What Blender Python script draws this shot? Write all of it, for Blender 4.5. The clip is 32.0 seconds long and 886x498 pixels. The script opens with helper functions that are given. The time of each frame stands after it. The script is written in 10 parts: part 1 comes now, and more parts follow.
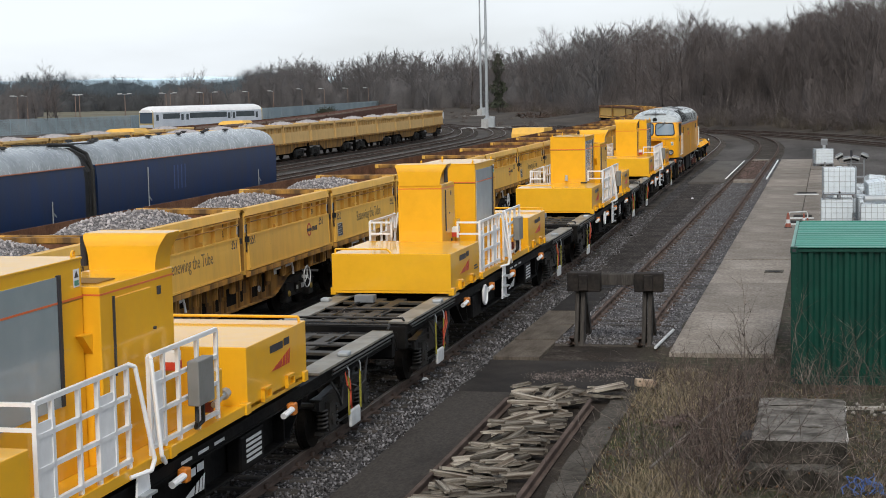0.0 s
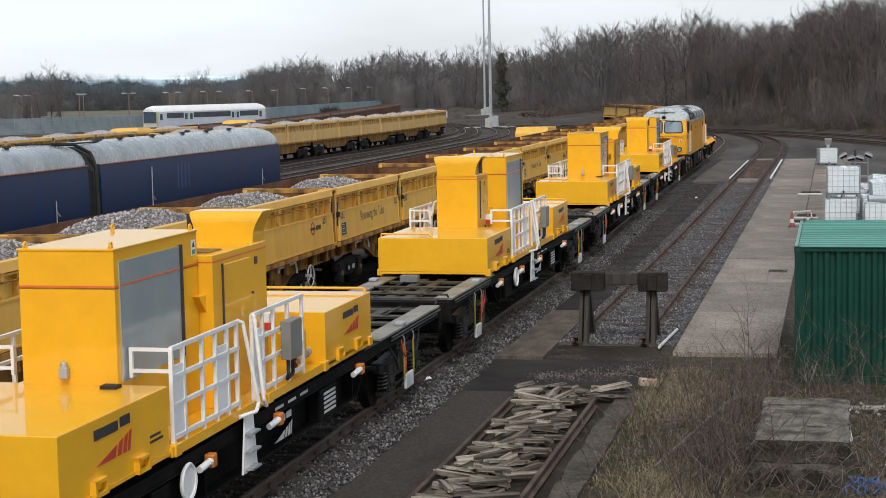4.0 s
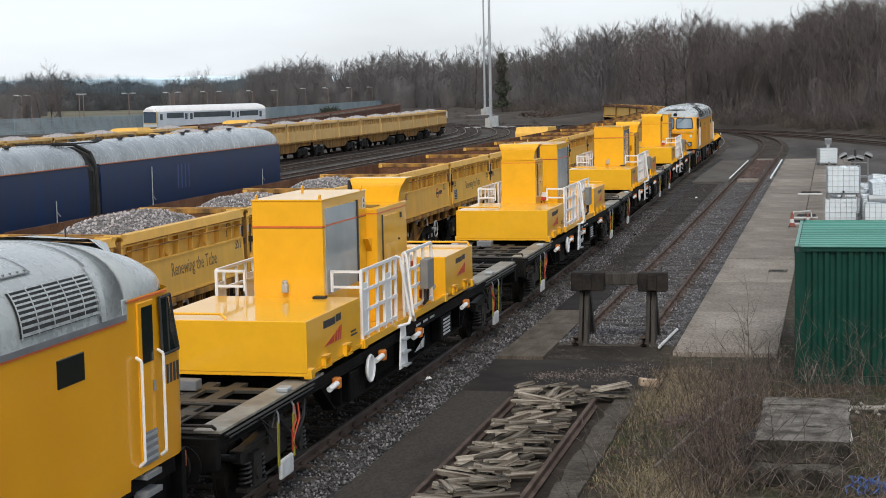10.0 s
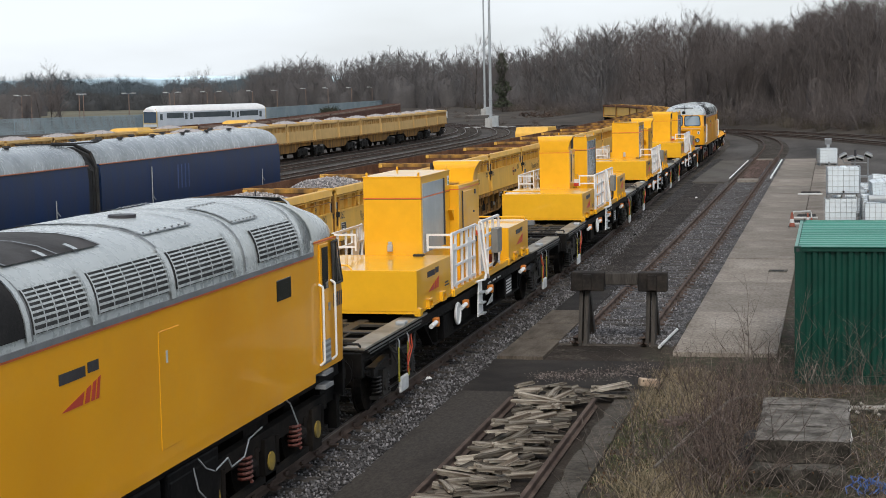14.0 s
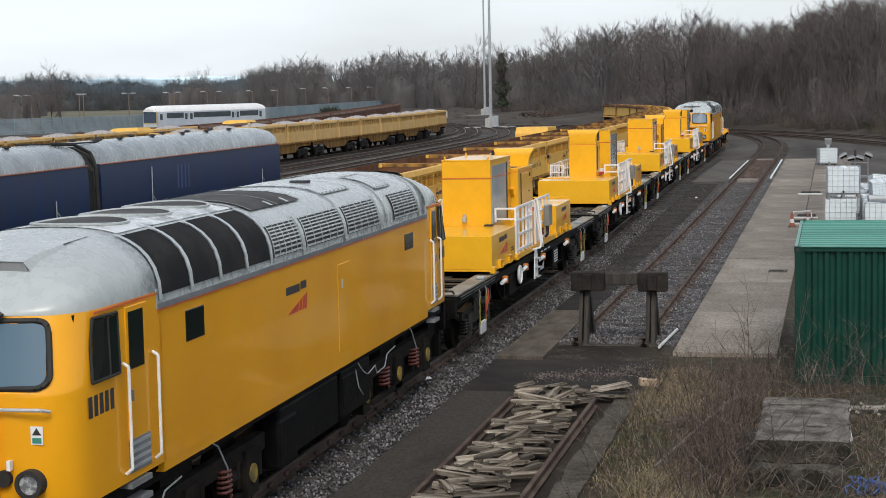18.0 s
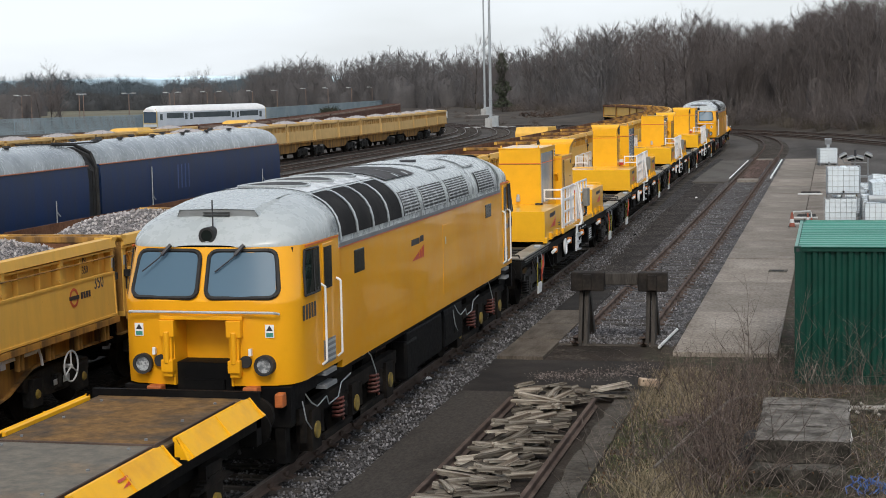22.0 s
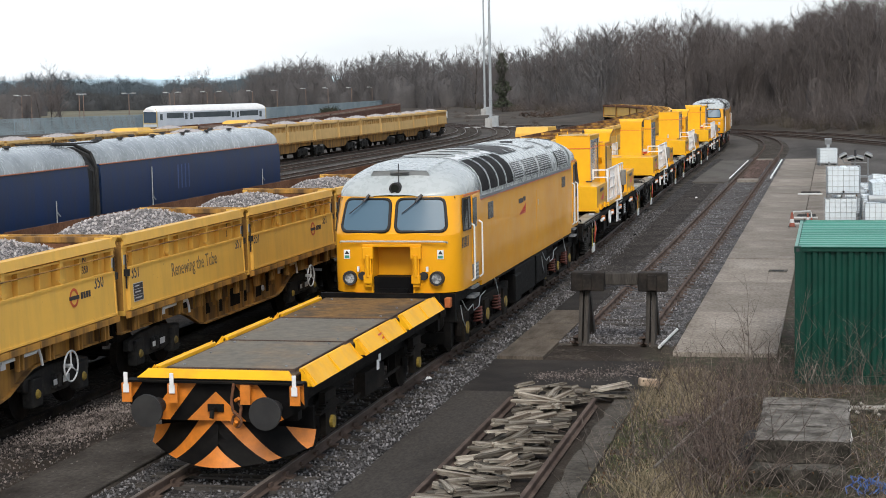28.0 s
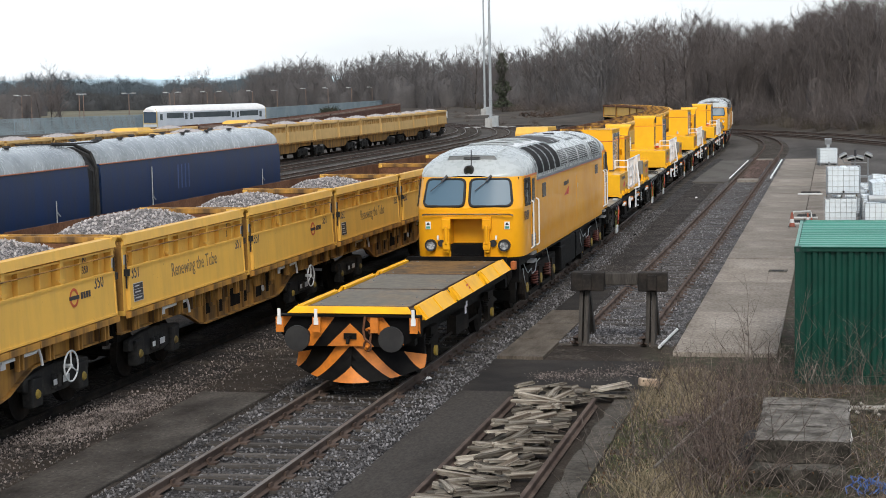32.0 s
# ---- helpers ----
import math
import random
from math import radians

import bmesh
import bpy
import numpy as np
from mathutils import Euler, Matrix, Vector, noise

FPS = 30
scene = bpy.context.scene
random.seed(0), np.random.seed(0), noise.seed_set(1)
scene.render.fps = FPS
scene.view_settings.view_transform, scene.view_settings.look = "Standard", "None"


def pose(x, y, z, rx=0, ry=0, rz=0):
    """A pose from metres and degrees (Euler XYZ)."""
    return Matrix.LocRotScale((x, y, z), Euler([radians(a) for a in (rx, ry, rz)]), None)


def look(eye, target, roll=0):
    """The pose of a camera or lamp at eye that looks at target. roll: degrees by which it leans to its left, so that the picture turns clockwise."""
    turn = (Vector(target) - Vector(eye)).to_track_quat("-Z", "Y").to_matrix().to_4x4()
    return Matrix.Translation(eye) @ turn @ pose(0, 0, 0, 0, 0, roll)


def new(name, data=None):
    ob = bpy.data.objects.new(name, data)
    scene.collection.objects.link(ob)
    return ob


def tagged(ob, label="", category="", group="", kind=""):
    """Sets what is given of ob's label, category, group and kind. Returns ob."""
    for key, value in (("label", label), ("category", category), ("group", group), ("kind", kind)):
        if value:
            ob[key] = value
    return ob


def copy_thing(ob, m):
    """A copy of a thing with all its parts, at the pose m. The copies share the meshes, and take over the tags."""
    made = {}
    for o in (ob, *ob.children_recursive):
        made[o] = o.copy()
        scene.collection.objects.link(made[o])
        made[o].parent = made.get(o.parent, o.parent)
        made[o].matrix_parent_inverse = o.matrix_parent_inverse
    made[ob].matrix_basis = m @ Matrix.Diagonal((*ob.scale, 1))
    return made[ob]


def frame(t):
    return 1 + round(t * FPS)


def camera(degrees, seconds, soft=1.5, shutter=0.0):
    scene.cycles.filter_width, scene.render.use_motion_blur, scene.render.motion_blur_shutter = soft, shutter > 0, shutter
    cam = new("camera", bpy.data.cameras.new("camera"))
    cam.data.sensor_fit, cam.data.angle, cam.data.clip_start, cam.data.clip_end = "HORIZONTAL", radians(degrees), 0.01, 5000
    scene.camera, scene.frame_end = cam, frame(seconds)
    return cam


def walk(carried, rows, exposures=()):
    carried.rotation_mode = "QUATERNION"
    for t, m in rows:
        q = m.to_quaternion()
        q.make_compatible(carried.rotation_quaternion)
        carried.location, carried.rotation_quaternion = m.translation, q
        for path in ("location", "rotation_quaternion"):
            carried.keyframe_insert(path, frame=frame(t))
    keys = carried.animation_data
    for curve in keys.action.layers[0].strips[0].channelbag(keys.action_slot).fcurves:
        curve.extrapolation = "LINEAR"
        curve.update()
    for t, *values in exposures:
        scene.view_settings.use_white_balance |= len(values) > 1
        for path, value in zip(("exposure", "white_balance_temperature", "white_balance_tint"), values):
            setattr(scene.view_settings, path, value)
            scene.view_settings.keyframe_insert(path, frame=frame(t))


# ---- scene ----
# A railway yard seen from a road bridge: a yellow works train draws away along the middle track.
LEAN = -1.129
EYE = (8.646, 0.0, 5.565)
cam = camera(29.92, 32.0, soft=0.92)


def aim(turn, tip, lean):
    """Camera pose from its turn to the left of the track, its downward tip and its lean, in degrees."""
    ps, th = radians(turn), radians(tip)
    d = Vector((-math.sin(ps) * math.cos(th), math.cos(ps) * math.cos(th), -math.sin(th)))
    return look(EYE, Vector(EYE) + d * 10, lean)


# the tripod head settles within the first second and then stands still
walk(cam, [(0.0, aim(13.125, 5.575, LEAN)), (0.25, aim(13.170, 5.583, LEAN)), (0.5, aim(13.215, 5.588, LEAN)), (0.9, aim(13.255, 5.594, LEAN)),
           (1.2, aim(13.255, 5.594, LEAN)), (32.0, aim(13.255, 5.594, LEAN))], exposures=[(0.0, 0.15), (22.0, 0.16), (25.0, 0.26), (28.0, 0.38), (32.0, 0.38)])

# ---- sky, sun ----
world = bpy.data.worlds.new("sky")
scene.world = world
world.use_nodes = True
wn, wl = world.node_tree.nodes, world.node_tree.links
wn.clear()
w_out, w_bg = wn.new("ShaderNodeOutputWorld"), wn.new("ShaderNodeBackground")
w_sky = wn.new("ShaderNodeTexSky")
w_sky.sky_type, w_sky.sun_disc = "NISHITA", False
SUN_EL, SUN_AZ = radians(45), radians(167)   # azimuth clockwise from +y
w_sky.sun_elevation, w_sky.sun_rotation = SUN_EL, SUN_AZ
w_sky.air_density, w_sky.dust_density, w_sky.ozone_density = 1.2, 3.0, 1.0
w_gain = wn.new("ShaderNodeMix"); w_gain.data_type = "RGBA"; w_gain.blend_type = "MULTIPLY"
w_gain.inputs["Factor"].default_value = 1.0
w_gain.inputs["B"].default_value = (0.11, 0.11, 0.11, 1)
w_tc, w_map, w_noise, w_ramp, w_mix = (wn.new("ShaderNodeTexCoord"), wn.new("ShaderNodeMapping"), wn.new("ShaderNodeTexNoise"),
                                       wn.new("ShaderNodeValToRGB"), wn.new("ShaderNodeMix"))
w_map.inputs["Scale"].default_value = (1.0, 1.0, 4.0)
w_noise.inputs["Scale"].default_value, w_noise.inputs["Detail"].default_value = 2.2, 5.0
w_ramp.color_ramp.elements[0].position, w_ramp.color_ramp.elements[1].position = 0.36, 0.56
w_ramp.color_ramp.elements[0].color, w_ramp.color_ramp.elements[1].color = (0.74, 0.74, 0.74, 1), (1, 1, 1, 1)
w_mix.data_type = "RGBA"
w_mix.inputs["B"].default_value = (0.850, 0.905, 0.955, 1)
wl.new(w_tc.outputs["Generated"], w_map.inputs["Vector"])
wl.new(w_map.outputs["Vector"], w_noise.inputs["Vector"])
wl.new(w_noise.outputs["Fac"], w_ramp.inputs["Fac"])
wl.new(w_sky.outputs["Color"], w_gain.inputs["A"])
# bright haze low down, thinner broken cloud overhead
w_sep, w_low, w_fac = wn.new("ShaderNodeSeparateXYZ"), wn.new("ShaderNodeMapRange"), wn.new("ShaderNodeMath")
w_low.inputs["From Min"].default_value, w_low.inputs["From Max"].default_value = 0.05, 0.55
w_low.inputs["To Min"].default_value, w_low.inputs["To Max"].default_value = 1.0, 0.42
w_fac.operation = "MULTIPLY"
wl.new(w_tc.outputs["Generated"], w_sep.inputs[0])
wl.new(w_sep.outputs["Z"], w_low.inputs["Value"])
wl.new(w_ramp.outputs["Color"], w_fac.inputs[0])
wl.new(w_low.outputs["Result"], w_fac.inputs[1])
wl.new(w_fac.outputs[0], w_mix.inputs["Factor"])
wl.new(w_gain.outputs["Result"], w_mix.inputs["A"])
wl.new(w_mix.outputs["Result"], w_bg.inputs["Color"])
w_bg.inputs["Strength"].default_value = 1.0
wl.new(w_bg.outputs["Background"], w_out.inputs["Surface"])

sun_data = bpy.data.lights.new("sun", "SUN")
sun_data.energy, sun_data.angle, sun_data.color = 1.6, radians(20), (1.0, 0.95, 0.87)
sun = new("sun", sun_data)
sun.matrix_world = look((0, 0, 60), (-math.sin(SUN_AZ) * math.cos(SUN_EL) * 10, -math.cos(SUN_AZ) * math.cos(SUN_EL) * 10, 60 - math.sin(SUN_EL) * 10))

# ---- mesh helpers ----
class Shape:
    """A growing mesh: boxes, prisms, tubes and free faces with a material slot each."""

    def __init__(self):
        self.v, self.f, self.m, self.slot = [], [], [], 0

    def use(self, slot):
        self.slot = slot
        return self

    def add(self, verts, faces):
        n = len(self.v)
        self.v += [tuple(p) for p in verts]
        self.f += [tuple(n + i for i in f) for f in faces]
        self.m += [self.slot] * len(faces)
        return self

    def box(self, x0, x1, y0, y1, z0, z1, m=None):
        vs = [(x, y, z) for x in (x0, x1) for y in (y0, y1) for z in (z0, z1)]
        if m is not None:
            vs = [tuple(m @ Vector(p)) for p in vs]
        return self.add(vs, [(0, 1, 3, 2), (4, 6, 7, 5), (0, 4, 5, 1), (2, 3, 7, 6), (0, 2, 6, 4), (1, 5, 7, 3)])

    def block(self, c, size, rz=0.0, rx=0.0, ry=0.0):
        m = pose(*c, rx, ry, rz)
        a, b, d = (s / 2 for s in size)
        return self.box(-a, a, -b, b, -d, d, m)

    def prism(self, profile, axis, a0, a1, m=None):
        """profile: 2D points counter-clockwise; axis x: (y, z), axis y: (x, z), axis z: (x, y)."""
        n = len(profile)
        put = {"x": lambda p, a: (a, p[0], p[1]), "y": lambda p, a: (p[0], a, p[1]), "z": lambda p, a: (p[0], p[1], a)}[axis]
        vs = [put(p, a0) for p in profile] + [put(p, a1) for p in profile]
        if m is not None:
            vs = [tuple(m @ Vector(p)) for p in vs]
        fs = [tuple(range(n - 1, -1, -1)), tuple(range(n, 2 * n))] + [(i, (i + 1) % n, n + (i + 1) % n, n + i) for i in range(n)]
        if axis == "y":
            fs = [tuple(reversed(f)) for f in fs]
        return self.add(vs, fs)

    def rod(self, a, b, r, n=8, r2=None):
        a, b = Vector(a), Vector(b)
        q = (b - a).to_track_quat("Z", "Y")
        ring = [(math.cos(2 * math.pi * i / n), math.sin(2 * math.pi * i / n)) for i in range(n)]
        r2 = r if r2 is None else r2
        vs = [a + q @ Vector((c * r, s * r, 0)) for c, s in ring] + [b + q @ Vector((c * r2, s * r2, 0)) for c, s in ring]
        caps = [] if n == 3 else [tuple(range(n - 1, -1, -1)), tuple(range(n, 2 * n))]
        return self.add(vs, caps + [(i, (i + 1) % n, n + (i + 1) % n, n + i) for i in range(n)])

    def blade(self, a, b, w, side):
        """A sliver of a twig: a narrow tapering face."""
        a, b = Vector(a), Vector(b)
        s = (b - a).cross(side).normalized() * w / 2
        return self.add([a - s, a + s, b + s * 0.4, b - s * 0.4], [(0, 1, 2, 3)])

    def tube(self, pts, r, n=6):
        for a, b in zip(pts, pts[1:]):
            self.rod(a, b, r, n)
        return self

    def wheel(self, c, axis, R, r, n=20, k=6):
        """A ring (torus) round c with the given axis."""
        q = Vector(axis).to_track_quat("Z", "Y")
        vs = []
        for i in range(n):
            a = 2 * math.pi * i / n
            for j in range(k):
                b = 2 * math.pi * j / k
                vs.append(Vector(c) + q @ Vector(((R + r * math.cos(b)) * math.cos(a), (R + r * math.cos(b)) * math.sin(a), r * math.sin(b))))
        return self.add(vs, [(i * k + j, ((i + 1) % n) * k + j, ((i + 1) % n) * k + (j + 1) % k, i * k + (j + 1) % k) for i in range(n) for j in range(k)])

    def helix(self, c, R, r, h, turns, n=10, k=4):
        """A coil that climbs h from c, swept in one piece."""
        rings = []
        for i in range(turns * n + 1):
            a = 2 * math.pi * i / n
            rings.append([(c[0] + (R + r * math.cos(2 * math.pi * j / k)) * math.cos(a), c[1] + (R + r * math.cos(2 * math.pi * j / k)) * math.sin(a), c[2] + h * i / (turns * n) + r * math.sin(2 * math.pi * j / k)) for j in range(k)])
        return self.loft(rings, caps=True)

    def loft(self, rings, close=True, caps=False):
        """Quads between successive rings of equally many points."""
        n = len(rings[0])
        fs = []
        for i in range(len(rings) - 1):
            for j in range(n if close else n - 1):
                fs.append((i * n + j, i * n + (j + 1) % n, (i + 1) * n + (j + 1) % n, (i + 1) * n + j))
        if caps:
            fs += [tuple(range(n - 1, -1, -1)), tuple(range((len(rings) - 1) * n, len(rings) * n))]
        return self.add([p for r in rings for p in r], fs)

    def data(self, name, mats, smooth=False):
        me = bpy.data.meshes.new(name)
        me.from_pydata(self.v, [], self.f)
        for m in (mats if isinstance(mats, (list, tuple)) else [mats]):
            me.materials.append(m)
        me.polygons.foreach_set("material_index", self.m)
        if smooth:
            me.polygons.foreach_set("use_smooth", [True] * len(self.f))
        me.update()
        return me


def part(name, sh, mat, parent=None, label="", bevel=0.0, smooth=False, at=None, angle=None):
    ob = new(name, sh.data(name, mat, smooth or angle is not None) if isinstance(sh, Shape) else sh)
    if parent is not None:
        ob.parent = parent
    if label:
        ob["label"] = label
    if at is not None:
        ob.matrix_basis = at
    if bevel:
        b = ob.modifiers.new("edge", "BEVEL")
        b.width, b.segments, b.limit_method, b.angle_limit = bevel, 2, "ANGLE", radians(40)
    if angle is not None:
        ob.data.set_sharp_from_angle(angle=radians(angle))
    return ob


def thing(name, label, category, group="", at=None):
    ob = new(name)
    ob.empty_display_size = 0.2
    tagged(ob, label, category, group)
    if at is not None:
        ob.matrix_basis = at
    return ob


def lettering(text, size, parent, m, mat, name="lettering", label="", sx=1.0):
    cu = bpy.data.curves.new(name, "FONT")
    cu.body, cu.size, cu.extrude, cu.align_x, cu.align_y, cu.resolution_u = text, size, 0.002, "CENTER", "CENTER", 2
    tmp = bpy.data.objects.new(name, cu)
    scene.collection.objects.link(tmp)
    me = bpy.data.meshes.new_from_object(tmp.evaluated_get(bpy.context.evaluated_depsgraph_get()))
    bpy.data.objects.remove(tmp)
    me.materials.clear()
    me.materials.append(mat)
    me.transform(Matrix.Diagonal((sx, 1, 1, 1)))
    return part(name, me, None, parent, label, at=m)


# ---- materials ----
def shader(name):
    m = bpy.data.materials.new(name)
    m.use_nodes = True
    return m, m.node_tree.nodes, m.node_tree.links, m.node_tree.nodes["Principled BSDF"]


def mixed(n, l, fac, a, b, mode="MIX"):
    x = n.new("ShaderNodeMix")
    x.data_type, x.blend_type = "RGBA", mode
    for sock, val in (("Factor", fac), ("A", a), ("B", b)):
        if isinstance(val, (int, float)):
            x.inputs[sock].default_value = val
        elif isinstance(val, tuple):
            x.inputs[sock].default_value = (*val, 1)
        else:
            l.new(val, x.inputs[sock])
    return x.outputs["Result"]


def noise_tex(n, l, scale, detail=4.0, rough=0.55, stretch=None, coord="Object"):
    tc, tx = n.new("ShaderNodeTexCoord"), n.new("ShaderNodeTexNoise")
    tx.inputs["Scale"].default_value, tx.inputs["Detail"].default_value, tx.inputs["Roughness"].default_value = scale, detail, rough
    src = tc.outputs[coord]
    if stretch:
        mp = n.new("ShaderNodeMapping")
        mp.inputs["Scale"].default_value = stretch
        l.new(src, mp.inputs["Vector"])
        src = mp.outputs["Vector"]
    l.new(src, tx.inputs["Vector"])
    return tx.outputs["Fac"]


def ramp(n, l, fac, lo, hi, a=(0, 0, 0), b=(1, 1, 1)):
    r = n.new("ShaderNodeValToRGB")
    r.color_ramp.elements[0].position, r.color_ramp.elements[1].position = lo, hi
    r.color_ramp.elements[0].color, r.color_ramp.elements[1].color = (*a, 1), (*b, 1)
    l.new(fac, r.inputs["Fac"])
    return r.outputs["Color"]


def bumped(n, l, bsdf, height, strength, dist):
    b = n.new("ShaderNodeBump")
    b.inputs["Strength"].default_value, b.inputs["Distance"].default_value = strength, dist
    l.new(height, b.inputs["Height"])
    l.new(b.outputs["Normal"], bsdf.inputs["Normal"])


def surface(name, base, other, rough=0.7, metal=0.0, big=0.6, fine=14.0, cover=(0.42, 0.66), grain=0.25, bump=0.25, dist=0.01,
            stretch=None, island=0.0, spec=None, coat=0.0, per_object=0.0):
    """A painted, mineral or wooden surface: base colour, a second colour in patches, fine grain, relief."""
    m, n, l, b = shader(name)
    patch = ramp(n, l, noise_tex(n, l, big, 5.0, 0.6, stretch), *cover)
    fineness = noise_tex(n, l, fine, 6.0, 0.65, stretch)
    col = mixed(n, l, patch, base, other)
    dark = ramp(n, l, fineness, 0.3, 0.7, (1 - grain,) * 3, (1 + grain * 0.4,) * 3)
    col = mixed(n, l, 1.0, col, dark, "MULTIPLY")
    if island or per_object:
        src = n.new("ShaderNodeNewGeometry").outputs["Random Per Island"] if island else n.new("ShaderNodeObjectInfo").outputs["Random"]
        k = island or per_object
        col = mixed(n, l, 1.0, col, ramp(n, l, src, 0.0, 1.0, (1 - k,) * 3, (1 + k,) * 3), "MULTIPLY")
    l.new(col, b.inputs["Base Color"])
    rr = ramp(n, l, fineness, 0.2, 0.8, (max(rough - 0.12, 0.03),) * 3, (min(rough + 0.12, 1),) * 3)
    l.new(rr, b.inputs["Roughness"])
    b.inputs["Metallic"].default_value = metal
    if spec is None and rough >= 0.8:
        spec = 0.12
    if spec is not None:
        b.inputs["Specular IOR Level"].default_value = spec
    if coat:
        b.inputs["Coat Weight"].default_value, b.inputs["Coat Roughness"].default_value = coat, 0.06
    if bump:
        bumped(n, l, b, fineness, bump, dist)
    return m


def glass_dark(name, tint, rough=0.05, spec=0.9):
    m, n, l, b = shader(name)
    b.inputs["Base Color"].default_value, b.inputs["Roughness"].default_value = (*tint, 1), rough
    b.inputs["Specular IOR Level"].default_value = spec
    return m


def streaked(name, base, dirt, rust, rough=0.5, amount=(0.46, 0.72), depth=0.75):
    """Weathered vehicle paint: vertical dirt streaks, blotches and rust spots."""
    m, n, l, b = shader(name)
    streak = ramp(n, l, noise_tex(n, l, 3.2, 5.0, 0.6, (1.0, 1.0, 0.12)), *amount)
    blot = ramp(n, l, noise_tex(n, l, 0.9, 5.0, 0.6), 0.40, 0.75)
    spots = ramp(n, l, noise_tex(n, l, 9.0, 6.0, 0.7), 0.64, 0.76)
    k = n.new("ShaderNodeMath"); k.operation = "MULTIPLY"; k.inputs[1].default_value = depth
    l.new(streak, k.inputs[0])
    col = mixed(n, l, k.outputs[0], base, dirt)
    col = mixed(n, l, blot, col, mixed(n, l, 0.35, col, dirt))
    col = mixed(n, l, spots, col, rust)
    l.new(col, b.inputs["Base Color"])
    b.inputs["Roughness"].default_value, b.inputs["Specular IOR Level"].default_value = rough, 0.28
    bumped(n, l, b, noise_tex(n, l, 6.0, 5.0, 0.6), 0.12, 0.02)
    return m


MAT = {}
MAT["yellow"] = surface("fresh_yellow_paint", (0.84, 0.440, 0.016), (0.79, 0.405, 0.016), 0.5, big=0.8, fine=3.0, grain=0.07, bump=0.02, dist=0.006, coat=0.7, spec=0.2)
MAT["amber"] = surface("loco_yellow_paint", (0.84, 0.385, 0.008), (0.75, 0.330, 0.008), 0.45, big=0.5, fine=2.0, grain=0.08, bump=0.03, dist=0.008, coat=0.5, spec=0.2)
MAT["tipper"] = streaked("faded_wagon_yellow", (0.79, 0.465, 0.090), (0.50, 0.30, 0.085), (0.22, 0.10, 0.035), 0.5, (0.42, 0.70), 0.4)
MAT["tipper_dirty"] = streaked("dirty_wagon_yellow", (0.46, 0.235, 0.048), (0.068, 0.042, 0.025), (0.13, 0.05, 0.02), 0.7, (0.36, 0.62), 0.85)
MAT["tipper_far"] = streaked("grubby_wagon_yellow", (0.64, 0.42, 0.165), (0.32, 0.20, 0.08), (0.13, 0.07, 0.04), 0.6, (0.46, 0.74), 0.4)
MAT["rusty"] = surface("rusty_steel", (0.13, 0.06, 0.034), (0.22, 0.11, 0.062), 0.85, big=1.4, fine=18, grain=0.4, bump=0.3)
MAT["rail_rust"] = surface("rail_rust", (0.074, 0.053, 0.044), (0.130, 0.095, 0.078), 0.8, big=1.0, fine=20, grain=0.3, bump=0.2)
MAT["rail_head"] = surface("rail_head_worn_steel", (0.115, 0.095, 0.082), (0.19, 0.160, 0.140), 0.45, metal=0.3, big=0.7, fine=20, grain=0.2, bump=0.1)
MAT["black"] = surface("underframe_black", (0.0045, 0.0045, 0.005), (0.012, 0.011, 0.010), 0.65, big=2.0, fine=12, grain=0.3, bump=0.2, spec=0.08)
MAT["grime"] = surface("bogie_grime", (0.009, 0.008, 0.0075), (0.026, 0.021, 0.017), 0.9, big=2.0, fine=12, grain=0.4, bump=0.3, spec=0.12)
MAT["silver"] = surface("grey_roof_paint", (0.43, 0.465, 0.47), (0.36, 0.395, 0.40), 0.28, big=0.5, fine=6, grain=0.08, bump=0.08)
MAT["silver_dark"] = surface("dark_grey_trim", (0.16, 0.17, 0.18), (0.22, 0.23, 0.24), 0.5, big=1.2, fine=8, grain=0.2, bump=0.08)
MAT["mesh_black"] = surface("radiator_mesh", (0.02, 0.02, 0.021), (0.035, 0.034, 0.034), 0.85, big=2, fine=30, grain=0.5, bump=0.3, spec=0.12)
MAT["blue"] = streaked("coach_blue_paint", (0.003, 0.028, 0.108), (0.018, 0.030, 0.066), (0.034, 0.030, 0.046), 0.42, (0.38, 0.64))
MAT["coach_roof"] = surface("coach_roof_silver", (0.33, 0.36, 0.375), (0.22, 0.245, 0.26), 0.24, metal=0.25, stretch=(1, 2.2, 1), big=0.6, fine=5, grain=0.2, bump=0.06)
MAT["white"] = surface("white_paint", (0.80, 0.81, 0.82), (0.72, 0.73, 0.74), 0.4, big=1.5, fine=9, grain=0.08, bump=0.04)
MAT["dull_white"] = surface("weathered_white", (0.60, 0.62, 0.63), (0.45, 0.46, 0.46), 0.6, big=1.5, fine=9, grain=0.15, bump=0.1)
MAT["orange"] = surface("orange_plate", (0.68, 0.21, 0.018), (0.50, 0.16, 0.025), 0.5, big=1.5, fine=9, grain=0.2, bump=0.1)
MAT["red"] = surface("red_paint", (0.55, 0.05, 0.025), (0.45, 0.04, 0.02), 0.5, big=2, fine=9, grain=0.1, bump=0.0)
MAT["ink"] = surface("lettering_ink", (0.025, 0.024, 0.03), (0.04, 0.04, 0.045), 0.55, big=2, fine=9, grain=0.1, bump=0.0)
# The sky's reflection in the windscreens is put into this blue base colour.
MAT["glass"] = glass_dark("cab_glass", (0.080, 0.142, 0.20), 0.3, 0.3)
MAT["glass_side"] = glass_dark("side_glass", (0.010, 0.014, 0.013), 0.12, 0.4)
MAT["shutter"] = surface("steel_shutter", (0.40, 0.46, 0.49), (0.47, 0.53, 0.56), 0.16, metal=0.35, big=0.8, fine=4, grain=0.03, bump=0.0)
